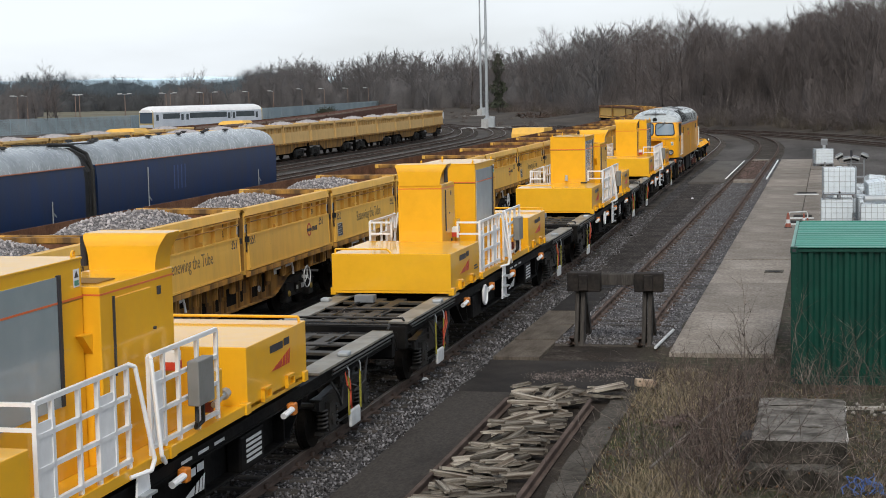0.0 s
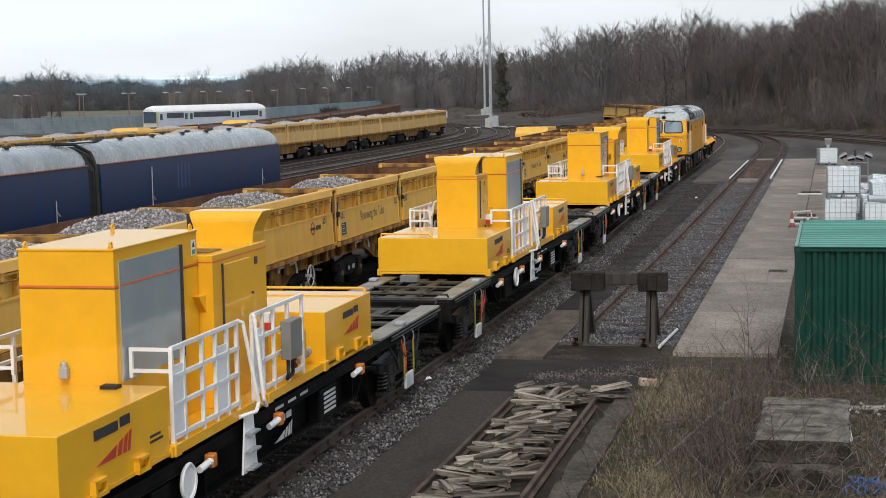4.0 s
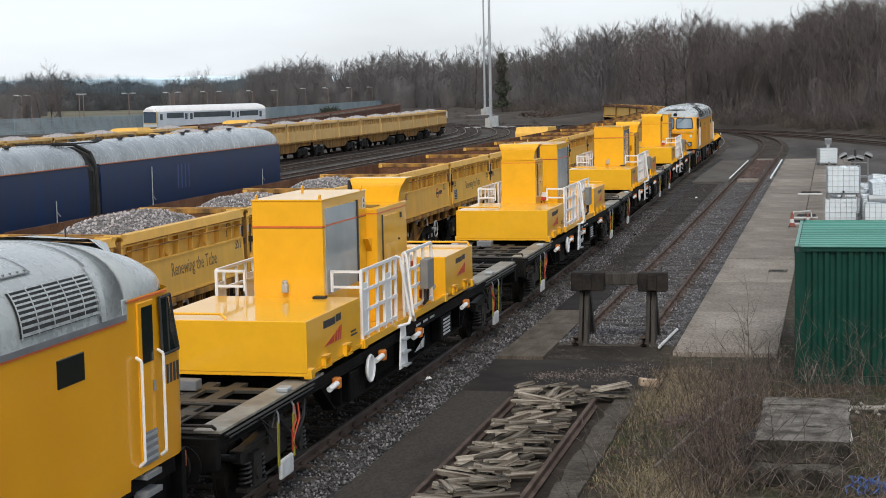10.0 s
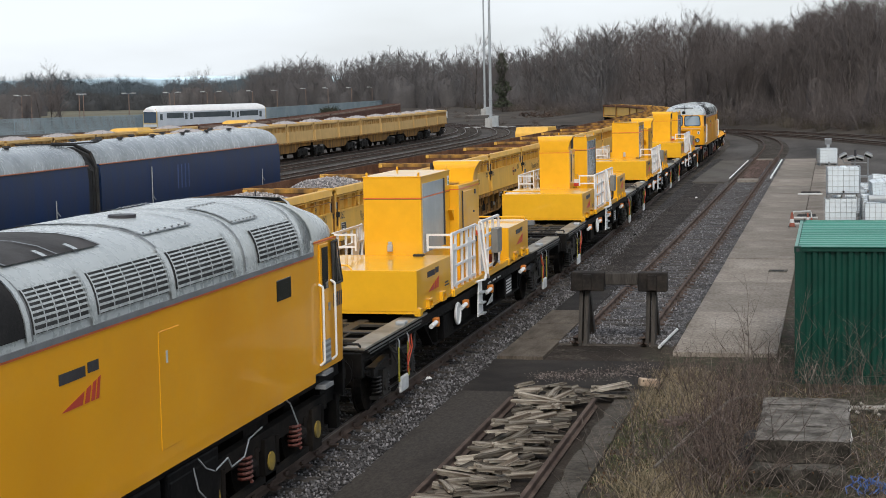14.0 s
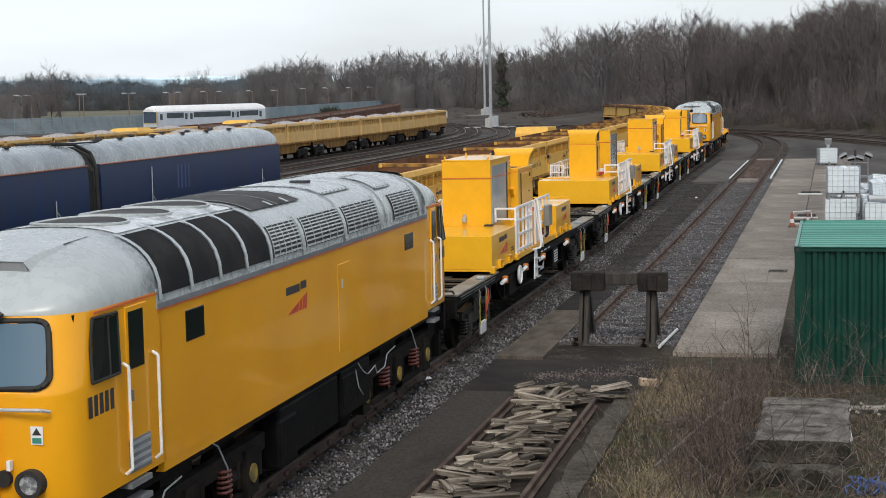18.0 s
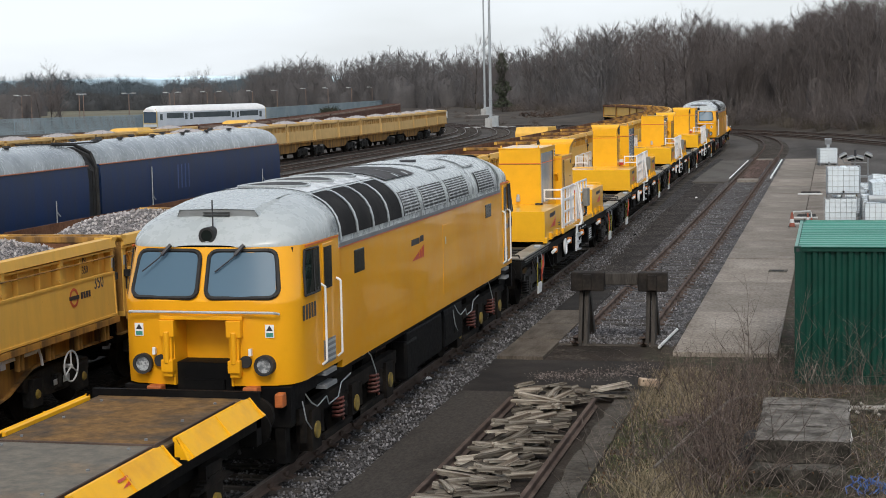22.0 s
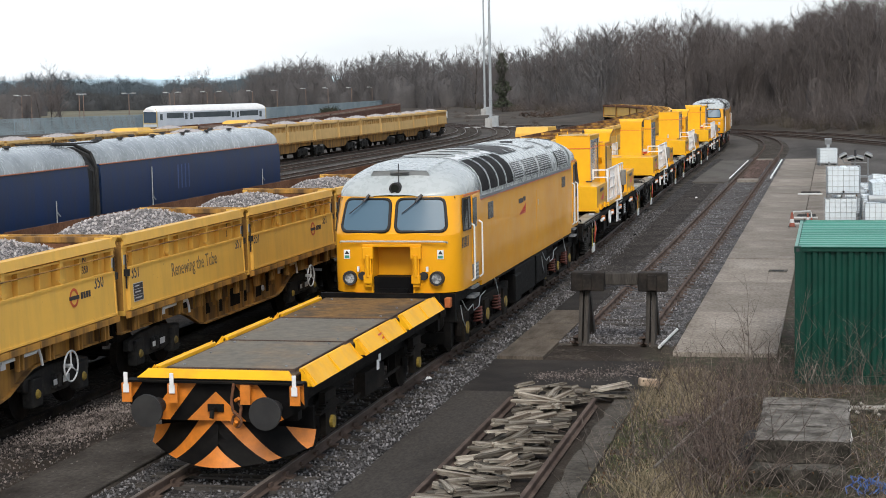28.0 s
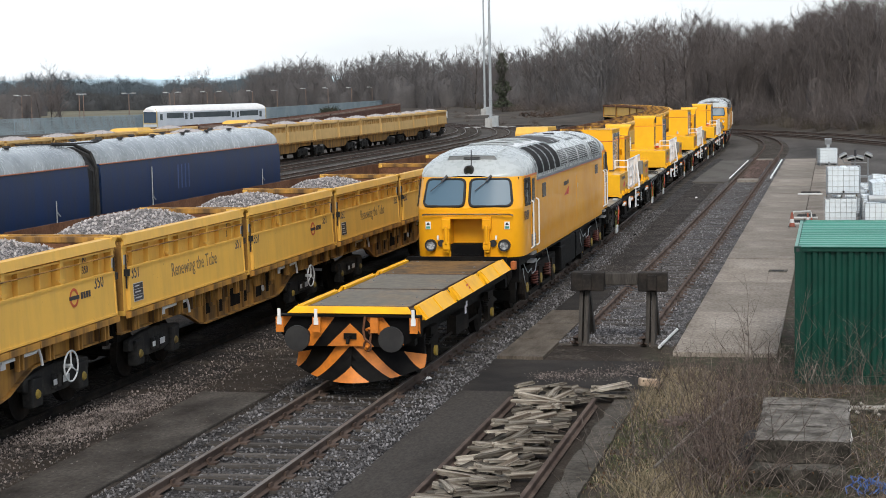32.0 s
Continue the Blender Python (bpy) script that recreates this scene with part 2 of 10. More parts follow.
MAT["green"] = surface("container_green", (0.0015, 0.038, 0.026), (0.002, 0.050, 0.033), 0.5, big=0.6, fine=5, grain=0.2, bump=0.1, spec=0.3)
# The roof's green is several times lighter than that of the walls.
MAT["green_top"] = surface("container_green_pale", (0.022, 0.19, 0.135), (0.06, 0.28, 0.21), 0.35, big=0.7, fine=5, grain=0.2, bump=0.1, stretch=(0.3, 3, 1))
MAT["concrete"] = surface("concrete_slab", (0.315, 0.282, 0.245), (0.135, 0.114, 0.094), 0.92, big=0.45, fine=11, cover=(0.36, 0.74), grain=0.5, bump=0.4, stretch=(1.0, 0.8, 1), per_object=0.18)
MAT["old_concrete"] = surface("mossy_concrete", (0.150, 0.139, 0.122), (0.052, 0.048, 0.038), 0.95, big=3.5, fine=18, cover=(0.38, 0.66), grain=0.65, bump=1.0, dist=0.02)
MAT["tarmac"] = surface("old_tarmac", (0.024, 0.022, 0.021), (0.047, 0.042, 0.038), 0.92, big=0.7, fine=24, grain=0.4, bump=0.4)
MAT["timber"] = surface("grey_weathered_timber", (0.40, 0.365, 0.305), (0.115, 0.092, 0.072), 0.92, big=1.2, fine=10, cover=(0.42, 0.62), grain=0.7, bump=1.0, dist=0.02, stretch=(0.6, 9, 9), per_object=0.6)
MAT["sleeper"] = surface("dark_sleeper_timber", (0.062, 0.056, 0.051), (0.115, 0.104, 0.094), 0.95, big=1.5, fine=12, grain=0.5, bump=0.6, stretch=(0.6, 5, 5), per_object=0.25)
MAT["galv"] = surface("galvanised_steel", (0.42, 0.45, 0.47), (0.34, 0.37, 0.39), 0.5, metal=0.4, big=1.0, fine=10, grain=0.12, bump=0.05)
MAT["deck_wood"] = surface("worn_rusty_deck", (0.092, 0.070, 0.050), (0.21, 0.12, 0.048), 0.85, big=1.1, fine=7, grain=0.55, bump=0.3, cover=(0.40, 0.56))
MAT["deck_grey"] = surface("worn_deck_steel", (0.155, 0.136, 0.104), (0.215, 0.150, 0.085), 0.72, big=0.9, fine=7, cover=(0.50, 0.66), grain=0.55, bump=0.25)
MAT["stone_spilt"] = surface("pale_brown_spilt_stone", (0.215, 0.185, 0.172), (0.060, 0.050, 0.046), 0.95, big=3.0, fine=25, grain=0.3, bump=0.3, island=0.6)
MAT["stone_track"] = surface("blue_grey_ballast_stone", (0.195, 0.192, 0.200), (0.060, 0.057, 0.058), 0.95, big=3.0, fine=25, grain=0.3, bump=0.3, island=0.7)
MAT["stone_blue"] = surface("bluish_ballast_stone", (0.225, 0.222, 0.232), (0.085, 0.082, 0.086), 0.95, big=3.0, fine=25, grain=0.3, bump=0.3, island=0.7)
MAT["rubble_red"] = surface("red_brown_rubble", (0.155, 0.112, 0.100), (0.075, 0.060, 0.055), 0.95, big=3.0, fine=25, grain=0.3, bump=0.3, island=0.7)
MAT["stone_warm"] = surface("brown_ballast_stone", (0.150, 0.140, 0.135), (0.070, 0.063, 0.060), 0.95, big=3.0, fine=25, grain=0.3, bump=0.3, island=0.6)
MAT["fence"] = surface("palisade_galvanised", (0.20, 0.265, 0.30), (0.26, 0.325, 0.36), 0.7, big=0.2, fine=6, grain=0.15, bump=0.0)
MAT["rubber"] = surface("black_rubber", (0.015, 0.015, 0.016), (0.03, 0.03, 0.03), 0.75, big=2, fine=10, grain=0.3, bump=0.1)
MAT["plastic"] = surface("milky_plastic", (0.70, 0.77, 0.81), (0.60, 0.67, 0.72), 0.35, big=0.8, fine=4, grain=0.06, bump=0.03)
MAT["bark"] = surface("grey_brown_bark", (0.066, 0.057, 0.053), (0.10, 0.088, 0.08), 0.95, big=1.5, fine=8, grain=0.4, bump=0.4, stretch=(2, 2, 0.4))
# Twig and thicket tones on the bank are lifted and cooled slightly for haze.
MAT["twig"] = surface("bare_twigs", (0.114, 0.100, 0.097), (0.158, 0.139, 0.133), 0.95, big=0.12, fine=2, grain=0.2, bump=0.0)
MAT["thicket"] = surface("brown_twig_mass", (0.100, 0.088, 0.085), (0.140, 0.124, 0.119), 0.95, big=0.35, fine=3.0, grain=0.45, bump=0.6, dist=0.2, stretch=(1.6, 1.6, 0.35), spec=0.05)
MAT["edge_shrub"] = surface("grey_brown_shrub_twigs", (0.085, 0.073, 0.062), (0.12, 0.105, 0.085), 0.95, big=0.5, fine=4.0, grain=0.45, bump=0.6, dist=0.1, stretch=(1.6, 1.6, 0.5), spec=0.05)
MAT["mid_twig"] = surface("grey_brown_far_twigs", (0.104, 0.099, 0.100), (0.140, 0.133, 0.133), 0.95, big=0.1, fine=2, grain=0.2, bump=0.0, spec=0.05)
# Aerial haze over the far belt is put into this bluish twig colour.
MAT["haze_twig"] = surface("far_haze_twigs", (0.078, 0.098, 0.112), (0.100, 0.121, 0.135), 0.95, big=0.06, fine=2, grain=0.2, bump=0.0)
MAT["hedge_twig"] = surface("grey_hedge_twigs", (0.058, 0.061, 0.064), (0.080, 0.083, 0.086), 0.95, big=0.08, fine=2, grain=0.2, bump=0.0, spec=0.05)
MAT["bush_green"] = surface("dark_bush_leaves", (0.030, 0.036, 0.026), (0.055, 0.058, 0.045), 0.9, big=0.8, fine=5, grain=0.4, bump=0.3, spec=0.1)
MAT["birch"] = surface("pale_birch_bark", (0.175, 0.155, 0.142), (0.085, 0.075, 0.070), 0.9, big=1.2, fine=8, grain=0.3, bump=0.2, stretch=(1, 1, 3))
MAT["plate"] = surface("worn_yellow_plate", (0.86, 0.44, 0.006), (0.74, 0.36, 0.012), 0.5, big=1.8, fine=5.0, grain=0.06, bump=0.03, dist=0.006, spec=0.3)
MAT["field"] = surface("winter_grass_field", (0.185, 0.175, 0.125), (0.14, 0.13, 0.095), 0.95, big=0.03, fine=0.6, grain=0.3, bump=0.2)
MAT["ivy"] = surface("dark_ivy_leaf", (0.035, 0.043, 0.024), (0.05, 0.06, 0.034), 0.7, big=1.5, fine=8, grain=0.3, bump=0.0, island=0.3)
MAT["bramble"] = surface("dead_bramble_stem", (0.085, 0.068, 0.060), (0.20, 0.172, 0.150), 0.9, big=2.0, fine=8, grain=0.3, bump=0.0, island=0.6)
MAT["bramble_red"] = surface("red_brown_bramble", (0.082, 0.060, 0.053), (0.160, 0.128, 0.112), 0.9, big=2.0, fine=8, grain=0.3, bump=0.0, island=0.6)
MAT["straw"] = surface("dry_grass_blade", (0.29, 0.238, 0.160), (0.155, 0.132, 0.088), 0.9, big=1.3, fine=8, grain=0.25, bump=0.0, island=0.55)
MAT["weed"] = surface("weed_leaf", (0.060, 0.076, 0.030), (0.10, 0.084, 0.05), 0.8, big=1.3, fine=8, grain=0.25, bump=0.0, island=0.5)
MAT["tarp_blue"] = surface("blue_cord", (0.045, 0.10, 0.30), (0.09, 0.16, 0.36), 0.5, big=4, fine=12, grain=0.2)
MAT["brick"] = surface("pale_brick", (0.48, 0.38, 0.28), (0.36, 0.26, 0.19), 0.9, big=4, fine=20, grain=0.3)
MAT["stone_load"] = surface("pale_ballast_load", (0.46, 0.43, 0.425), (0.33, 0.31, 0.305), 0.95, big=3.0, fine=25, grain=0.3, bump=0.3, island=0.45)
MAT["band"] = surface("dark_window_band", (0.05, 0.065, 0.075), (0.07, 0.085, 0.095), 0.5, big=1.0, fine=6, grain=0.1, bump=0.0, spec=0.3)
MAT["footway"] = surface("stained_footway", (0.140, 0.120, 0.098), (0.070, 0.058, 0.047), 0.95, big=1.1, fine=14, grain=0.4, bump=0.4, stretch=(2.5, 0.6, 1))
MAT["old_walk"] = surface("worn_walkway_boards", (0.088, 0.080, 0.071), (0.030, 0.026, 0.023), 0.95, big=0.8, fine=12, cover=(0.36, 0.66), grain=0.5, bump=0.6, stretch=(1.3, 0.8, 1))
MAT["strip"] = surface("worn_grey_tarmac", (0.060, 0.054, 0.048), (0.034, 0.030, 0.027), 0.95, big=0.45, fine=16, cover=(0.44, 0.66), grain=0.5, bump=0.6, stretch=(1.5, 0.6, 1))
MAT["wet_branch"] = surface("grey_dead_branch", (0.21, 0.19, 0.165), (0.11, 0.096, 0.082), 0.9, big=3, fine=12, grain=0.4, bump=0.3)
MAT["crossing"] = surface("grey_crossing_tarmac", (0.13, 0.122, 0.112), (0.085, 0.079, 0.072), 0.95, big=0.4, fine=10, grain=0.4, bump=0.4, stretch=(1.5, 0.5, 1))
MAT["kerb_stone"] = surface("worn_kerb_concrete", (0.105, 0.094, 0.080), (0.042, 0.037, 0.030), 0.95, big=1.5, fine=14, cover=(0.42, 0.66), grain=0.5, bump=0.8)


# ---- plan of the tracks: x of each centre line over y ----
def curve_of(knots):
    """A smooth (monotone cubic) function through the knots, carried on straight at both ends."""
    ys = np.array([k[0] for k in knots], float)
    xs = np.array([k[1] for k in knots], float)
    d = np.diff(xs) / np.diff(ys)
    s = np.concatenate([[d[0]], [0 if a * b <= 0 else 2 * a * b / (a + b) for a, b in zip(d, d[1:])], [d[-1]]])

    def f(y):
        if y <= ys[0]:
            return float(xs[0] + s[0] * (y - ys[0]))
        if y >= ys[-1]:
            return float(xs[-1] + s[-1] * (y - ys[-1]))
        i = int(np.searchsorted(ys, y) - 1)
        i = max(i, 0)
        h = ys[i + 1] - ys[i]
        t = (y - ys[i]) / h
        return float((2 * t**3 - 3 * t**2 + 1) * xs[i] + (t**3 - 2 * t**2 + t) * h * s[i] + (-2 * t**3 + 3 * t**2) * xs[i + 1] + (t**3 - t**2) * h * s[i + 1])
    return f


main_x = curve_of([(-60, 0), (45, 0), (75, -0.42), (94, -0.75), (121, -1.0), (136, -1.2), (150, -1.55), (161, -2.2), (177, -4.2), (195, -7.6), (215, -13)])
siding_x = curve_of([(20, 3.88), (42, 3.90), (60, 3.97), (120, 3.98), (135, 3.95), (145, 3.75), (155, 3.2), (168, 1.65), (179, -0.3), (195, -4.2), (215, -10.5)])
tip_x = curve_of([(-30, -5.72), (60, -5.72), (110, -6.1), (150, -7.1), (175, -9.2), (195, -13.4), (211, -19.5), (225, -27)])
third_x = curve_of([(20, -10.2), (90, -10.4), (150, -12.5), (190, -18), (215, -27)])
coach_x = curve_of([(-10, -16.65), (90, -16.65), (150, -18.5), (200, -27), (225, -36)])
mid_x = curve_of([(20, -25.6), (130, -25.9), (175, -27.0), (210, -33), (250, -50)])
mid2_x = curve_of([(20, -29.8), (130, -30.0), (170, -30.6), (215, -38), (255, -56)])
tip2_x = curve_of([(20, -33.7), (150, -33.9), (190, -36), (230, -45), (270, -64)])
tip3_x = curve_of([(60, -45.0), (120, -45.2), (150, -45.9), (190, -50.8), (231, -58.0), (284, -67.5), (334, -79.5), (420, -103)])
# far shunting neck that crosses behind the yard
neck_x = curve_of([(120, 24), (150, 12.5), (170, 5.5), (185, -2), (200, -11), (230, -34)])


def heading(f, y):
    return math.degrees(math.atan2(-(f(y + 0.5) - f(y - 0.5)), 1.0))


def on_track(f, y, z=0.0):
    return pose(f(y), y, z, 0, 0, heading(f, y))


# ---- train times: distance of the leading cab face along the track ----
S_ROWS = [(0, -9.99), (1, -9.32), (2, -8.56), (3, -7.68), (4, -6.70), (5, -5.60), (6, -4.40), (7, -3.11), (8, -1.72), (9, -0.26), (10, 1.26),
          (11, 2.85), (12, 4.47), (13, 6.14), (14, 7.83), (15, 9.54), (16, 11.27), (17, 13.02), (18, 14.76), (19, 16.51), (20, 18.27), (21, 20.02),
          (22, 21.78), (23, 23.53), (24, 25.28), (25, 27.03), (26, 28.78), (27, 30.52), (28, 32.25), (29, 33.99), (30, 35.71), (31, 37.43), (32, 39.13)]


# ---- ground ----
EDGE = [(60, 120), (14, 172), (4, 196), (-6, 203), (-49, 330), (-165, 655), (-420, 1200)]   # foot of the wooded bank


def bank_depth(x, y):
    """How far a place lies behind the foot of the wood (negative in the yard)."""
    best = None
    for (ax, ay), (bx, by) in zip(EDGE, EDGE[1:]):
        dx, dy = bx - ax, by - ay
        n = math.hypot(dx, dy)
        t = ((x - ax) * dx + (y - ay) * dy) / (n * n)
        tc = min(max(t, 0), 1)
        d = math.hypot(x - ax - tc * dx, y - ay - tc * dy)
        side = (dy * (x - ax) - dx * (y - ay)) / n
        if best is None or d < best[0]:
            best = (d, d if side > 0 else -d)
    return best[1]


def ground_z(x, y):
    z = -0.205
    if y > 100:
        b = bank_depth(x, y)
        if b > 0:
            z += 11.0 * (1 - math.exp(-b / 42)) * min(1.0, max(0.0, (420 - y) / 180))
    if y < 31 and x > 4.75:
        k = min(1, (x - 4.75) / 1.2) * min(1, (31 - y) / 3)
        z += k * (0.06 + 0.12 * noise.noise(Vector((x * 0.9, y * 0.9, 0))))
    if x < 14 and y < 160:
        z += 0.02 * noise.noise(Vector((x * 0.7, y * 0.7, 3)))
    return z


def ground_material():
    m, n, l, b = shader("yard_ground")
    tc = n.new("ShaderNodeTexCoord")
    sep = n.new("ShaderNodeSeparateXYZ")
    l.new(tc.outputs["Object"], sep.inputs[0])
    clump = ramp(n, l, noise_tex(n, l, 0.35, 6, 0.65), 0.38, 0.66)
    col = mixed(n, l, clump, (0.022, 0.018, 0.015), (0.052, 0.042, 0.034))
    vor = n.new("ShaderNodeTexVoronoi")
    vor.inputs["Scale"].default_value = 16
    l.new(tc.outputs["Object"], vor.inputs["Vector"])
    grit = ramp(n, l, noise_tex(n, l, 1.3, 5, 0.7), 0.52, 0.72)
    col = mixed(n, l, grit, col, mixed(n, l, vor.outputs["Distance"], (0.16, 0.138, 0.118), (0.04, 0.033, 0.028)))
    fine = noise_tex(n, l, 22, 6, 0.7)
    col = mixed(n, l, 1.0, col, ramp(n, l, fine, 0.3, 0.7, (0.6,) * 3, (1.25,) * 3), "MULTIPLY")
    # moss and leaf litter on the scrubby bank
    moss = mixed(n, l, ramp(n, l, noise_tex(n, l, 1.6, 6, 0.7), 0.42, 0.6), (0.060, 0.047, 0.037), (0.046, 0.050, 0.029))
    moss = mixed(n, l, ramp(n, l, noise_tex(n, l, 4.5, 6, 0.75), 0.52, 0.68), moss, (0.175, 0.150, 0.115))
    moss = mixed(n, l, 1.0, moss, ramp(n, l, noise_tex(n, l, 30, 6, 0.75), 0.3, 0.7, (0.45,) * 3, (1.5,) * 3), "MULTIPLY")
    east = n.new("ShaderNodeMapRange")
    east.inputs["From Min"].default_value, east.inputs["From Max"].default_value = 4.6, 5.6
    l.new(sep.outputs["X"], east.inputs["Value"])
    col = mixed(n, l, east.outputs["Result"], col, moss)
    # lighter gravel over the outer yard, its grazing-angle sheen put into the colour
    yard = n.new("ShaderNodeMapRange")
    yard.inputs["From Min"].default_value, yard.inputs["From Max"].default_value = 36, 66
    l.new(sep.outputs["Y"], yard.inputs["Value"])
    gravel = mixed(n, l, ramp(n, l, noise_tex(n, l, 0.22, 6, 0.65, (1, 0.25, 1)), 0.36, 0.66), (0.048, 0.044, 0.041), (0.115, 0.107, 0.100))
    gravel = mixed(n, l, 1.0, gravel, ramp(n, l, fine, 0.3, 0.7, (0.65,) * 3, (1.2,) * 3), "MULTIPLY")
    col = mixed(n, l, yard.outputs["Result"], col, gravel)
    # rough grass and leaf litter beyond the yard
    litter = mixed(n, l, ramp(n, l, noise_tex(n, l, 0.12, 5, 0.6), 0.4, 0.62), (0.052, 0.046, 0.041), (0.090, 0.078, 0.066))
    far = n.new("ShaderNodeMapRange")
    far.inputs["From Min"].default_value, far.inputs["From Max"].default_value = 150, 185
    add = n.new("ShaderNodeMath"); add.operation = "MULTIPLY_ADD"; add.inputs[1].default_value = 1.1
    l.new(sep.outputs["X"], add.inputs[0]); l.new(sep.outputs["Y"], add.inputs[2])
    l.new(add.outputs[0], far.inputs["Value"])
    col = mixed(n, l, far.outputs["Result"], col, litter)
    l.new(col, b.inputs["Base Color"])
    b.inputs["Roughness"].default_value = 0.97
    b.inputs["Specular IOR Level"].default_value = 0.12
    bumped(n, l, b, fine, 0.5, 0.03)
    return m


def build_ground():
    xs = [-3000, -1800, -1100, -700, -450, -320] + list(range(-240, -20, 20)) + [-20 + 2 * i for i in range(12)] + [4 + 0.4 * i for i in range(20)] + \
        [12.5, 14, 17, 20, 25, 30, 40, 52, 66, 82, 100, 130, 170, 240, 340, 480, 700, 1100, 1800, 3000]
    ys = [-200, -60, -20, 0] + [8 + 2 * i for i in range(3)] + [14 + 0.5 * i for i in range(40)] + [35 + 5 * i for i in range(16)] + \
        list(range(116, 260, 8)) + list(range(262, 440, 14)) + [460, 500, 560, 640, 760, 900, 1150, 1500, 2000, 2800, 4200]
    vs = [(x, y, ground_z(x, y)) for y in ys for x in xs]
    n = len(xs)
    fs = [(j * n + i, j * n + i + 1, (j + 1) * n + i + 1, (j + 1) * n + i) for j in range(len(ys) - 1) for i in range(n - 1)]
    tagged(part("ground", Shape().add(vs, fs), ground_material(), smooth=True), "dark cinder and dirt yard ground with stones", "ground", kind="structure")


build_ground()


def slab(name, x0, x1, y0, y1, top, mat, label, step=None):
    """A paved strip, in bays with open joints between them."""
    if not step:
        tagged(part(name, Shape().box(x0, x1, y0, y1, -0.6, top), mat, bevel=0.02), label, "paving", kind="structure")
        return
    base = tagged(part(name, Shape().box(x0 + 0.03, x1 - 0.03, y0 + 0.03, y1 - 0.03, -0.6, top - 0.03), MAT["tarmac"]), label, "paving", kind="structure")
    k = max(1, round((y1 - y0) / step))
    d = (y1 - y0) / k
    rnd = random.Random(len(name))
    bay = Shape().box(x0, x1, 0.028, d - 0.028, -0.3, 0).data("bay", mat)
    for i in range(k):
        part("bay", bay, None, base, at=pose(0, y0 + i * d, top + rnd.uniform(-0.008, 0.008), rnd.uniform(-0.1, 0.1), 0, 0))


slab("pavement", 5.38, 7.55, 34.85, 122.5, -0.115, MAT["concrete"], "pale worn concrete hardstanding beside the siding", 6.3)
slab("outer_pavement", 7.58, 9.9, 66.0, 122.3, -0.125, MAT["concrete"], "pale worn concrete strip beside the bulk tanks", 14.0)
slab("tank_stand", 8.3, 14.0, 58.5, 65.9, 0.04, MAT["concrete"], "low concrete stand under the bulk tanks")
slab("footway_end", 1.80, 2.80, 41.35, 47.5, -0.135, MAT["tarmac"], "dark tarmac walkway between the tracks")
slab("footway", 1.76, 2.74, 34.0, 41.25, -0.125, MAT["footway"], "weathered concrete walkway between the tracks", 2.6)
slab("tarmac_strip", 1.78, 2.88, 10, 30.25, -0.165, MAT["strip"], "dark old tarmac strip beside the track")
slab("tarmac_apron", 1.72, 5.3, 30.3, 33.95, -0.18, MAT["tarmac"], "dark tarmac in front of the buffer stop")
slab("old_footway", -3.1, -1.72, 6, 29.5, -0.155, MAT["old_walk"], "grey worn boarded walkway strip beside the track")
slab("crossing", 0.9, 2.95, 95.0, 120.5, -0.10, MAT["crossing"], "grey tarmac crossing between the tracks", 8.5)
tagged(part("crossing_infill", Shape().box(3.42, 4.56, 95.2, 96.8, -0.3, -0.03).box(3.42, 4.56, 119.5, 121, -0.3, -0.03), MAT["concrete"]), "concrete crossing panels between the rails", "paving", kind="structure")
for x0, x1, y0 in ((2.78, 2.87, 98), (5.12, 5.21, 98.5)):
    tagged(part("edge_kerb", Shape().box(x0, x1, y0, y0 + 22.5, -0.2, -0.085), MAT["white"], bevel=0.01), "white painted kerb along the crossing", "kerb", kind="structure")


# ---- tracks ----
def rail_profile(sx):
    """Foot, web and head of a rail, outline in (x, z); the head's top is at 0."""
    half = [(0.07, -0.15), (0.07, -0.137), (0.015, -0.115), (0.012, -0.045), (0.035, -0.035), (0.035, -0.006), (0.028, 0.0)]
    return [(sx + x, z) for x, z in half] + [(sx - x, z) for x, z in reversed(half)]


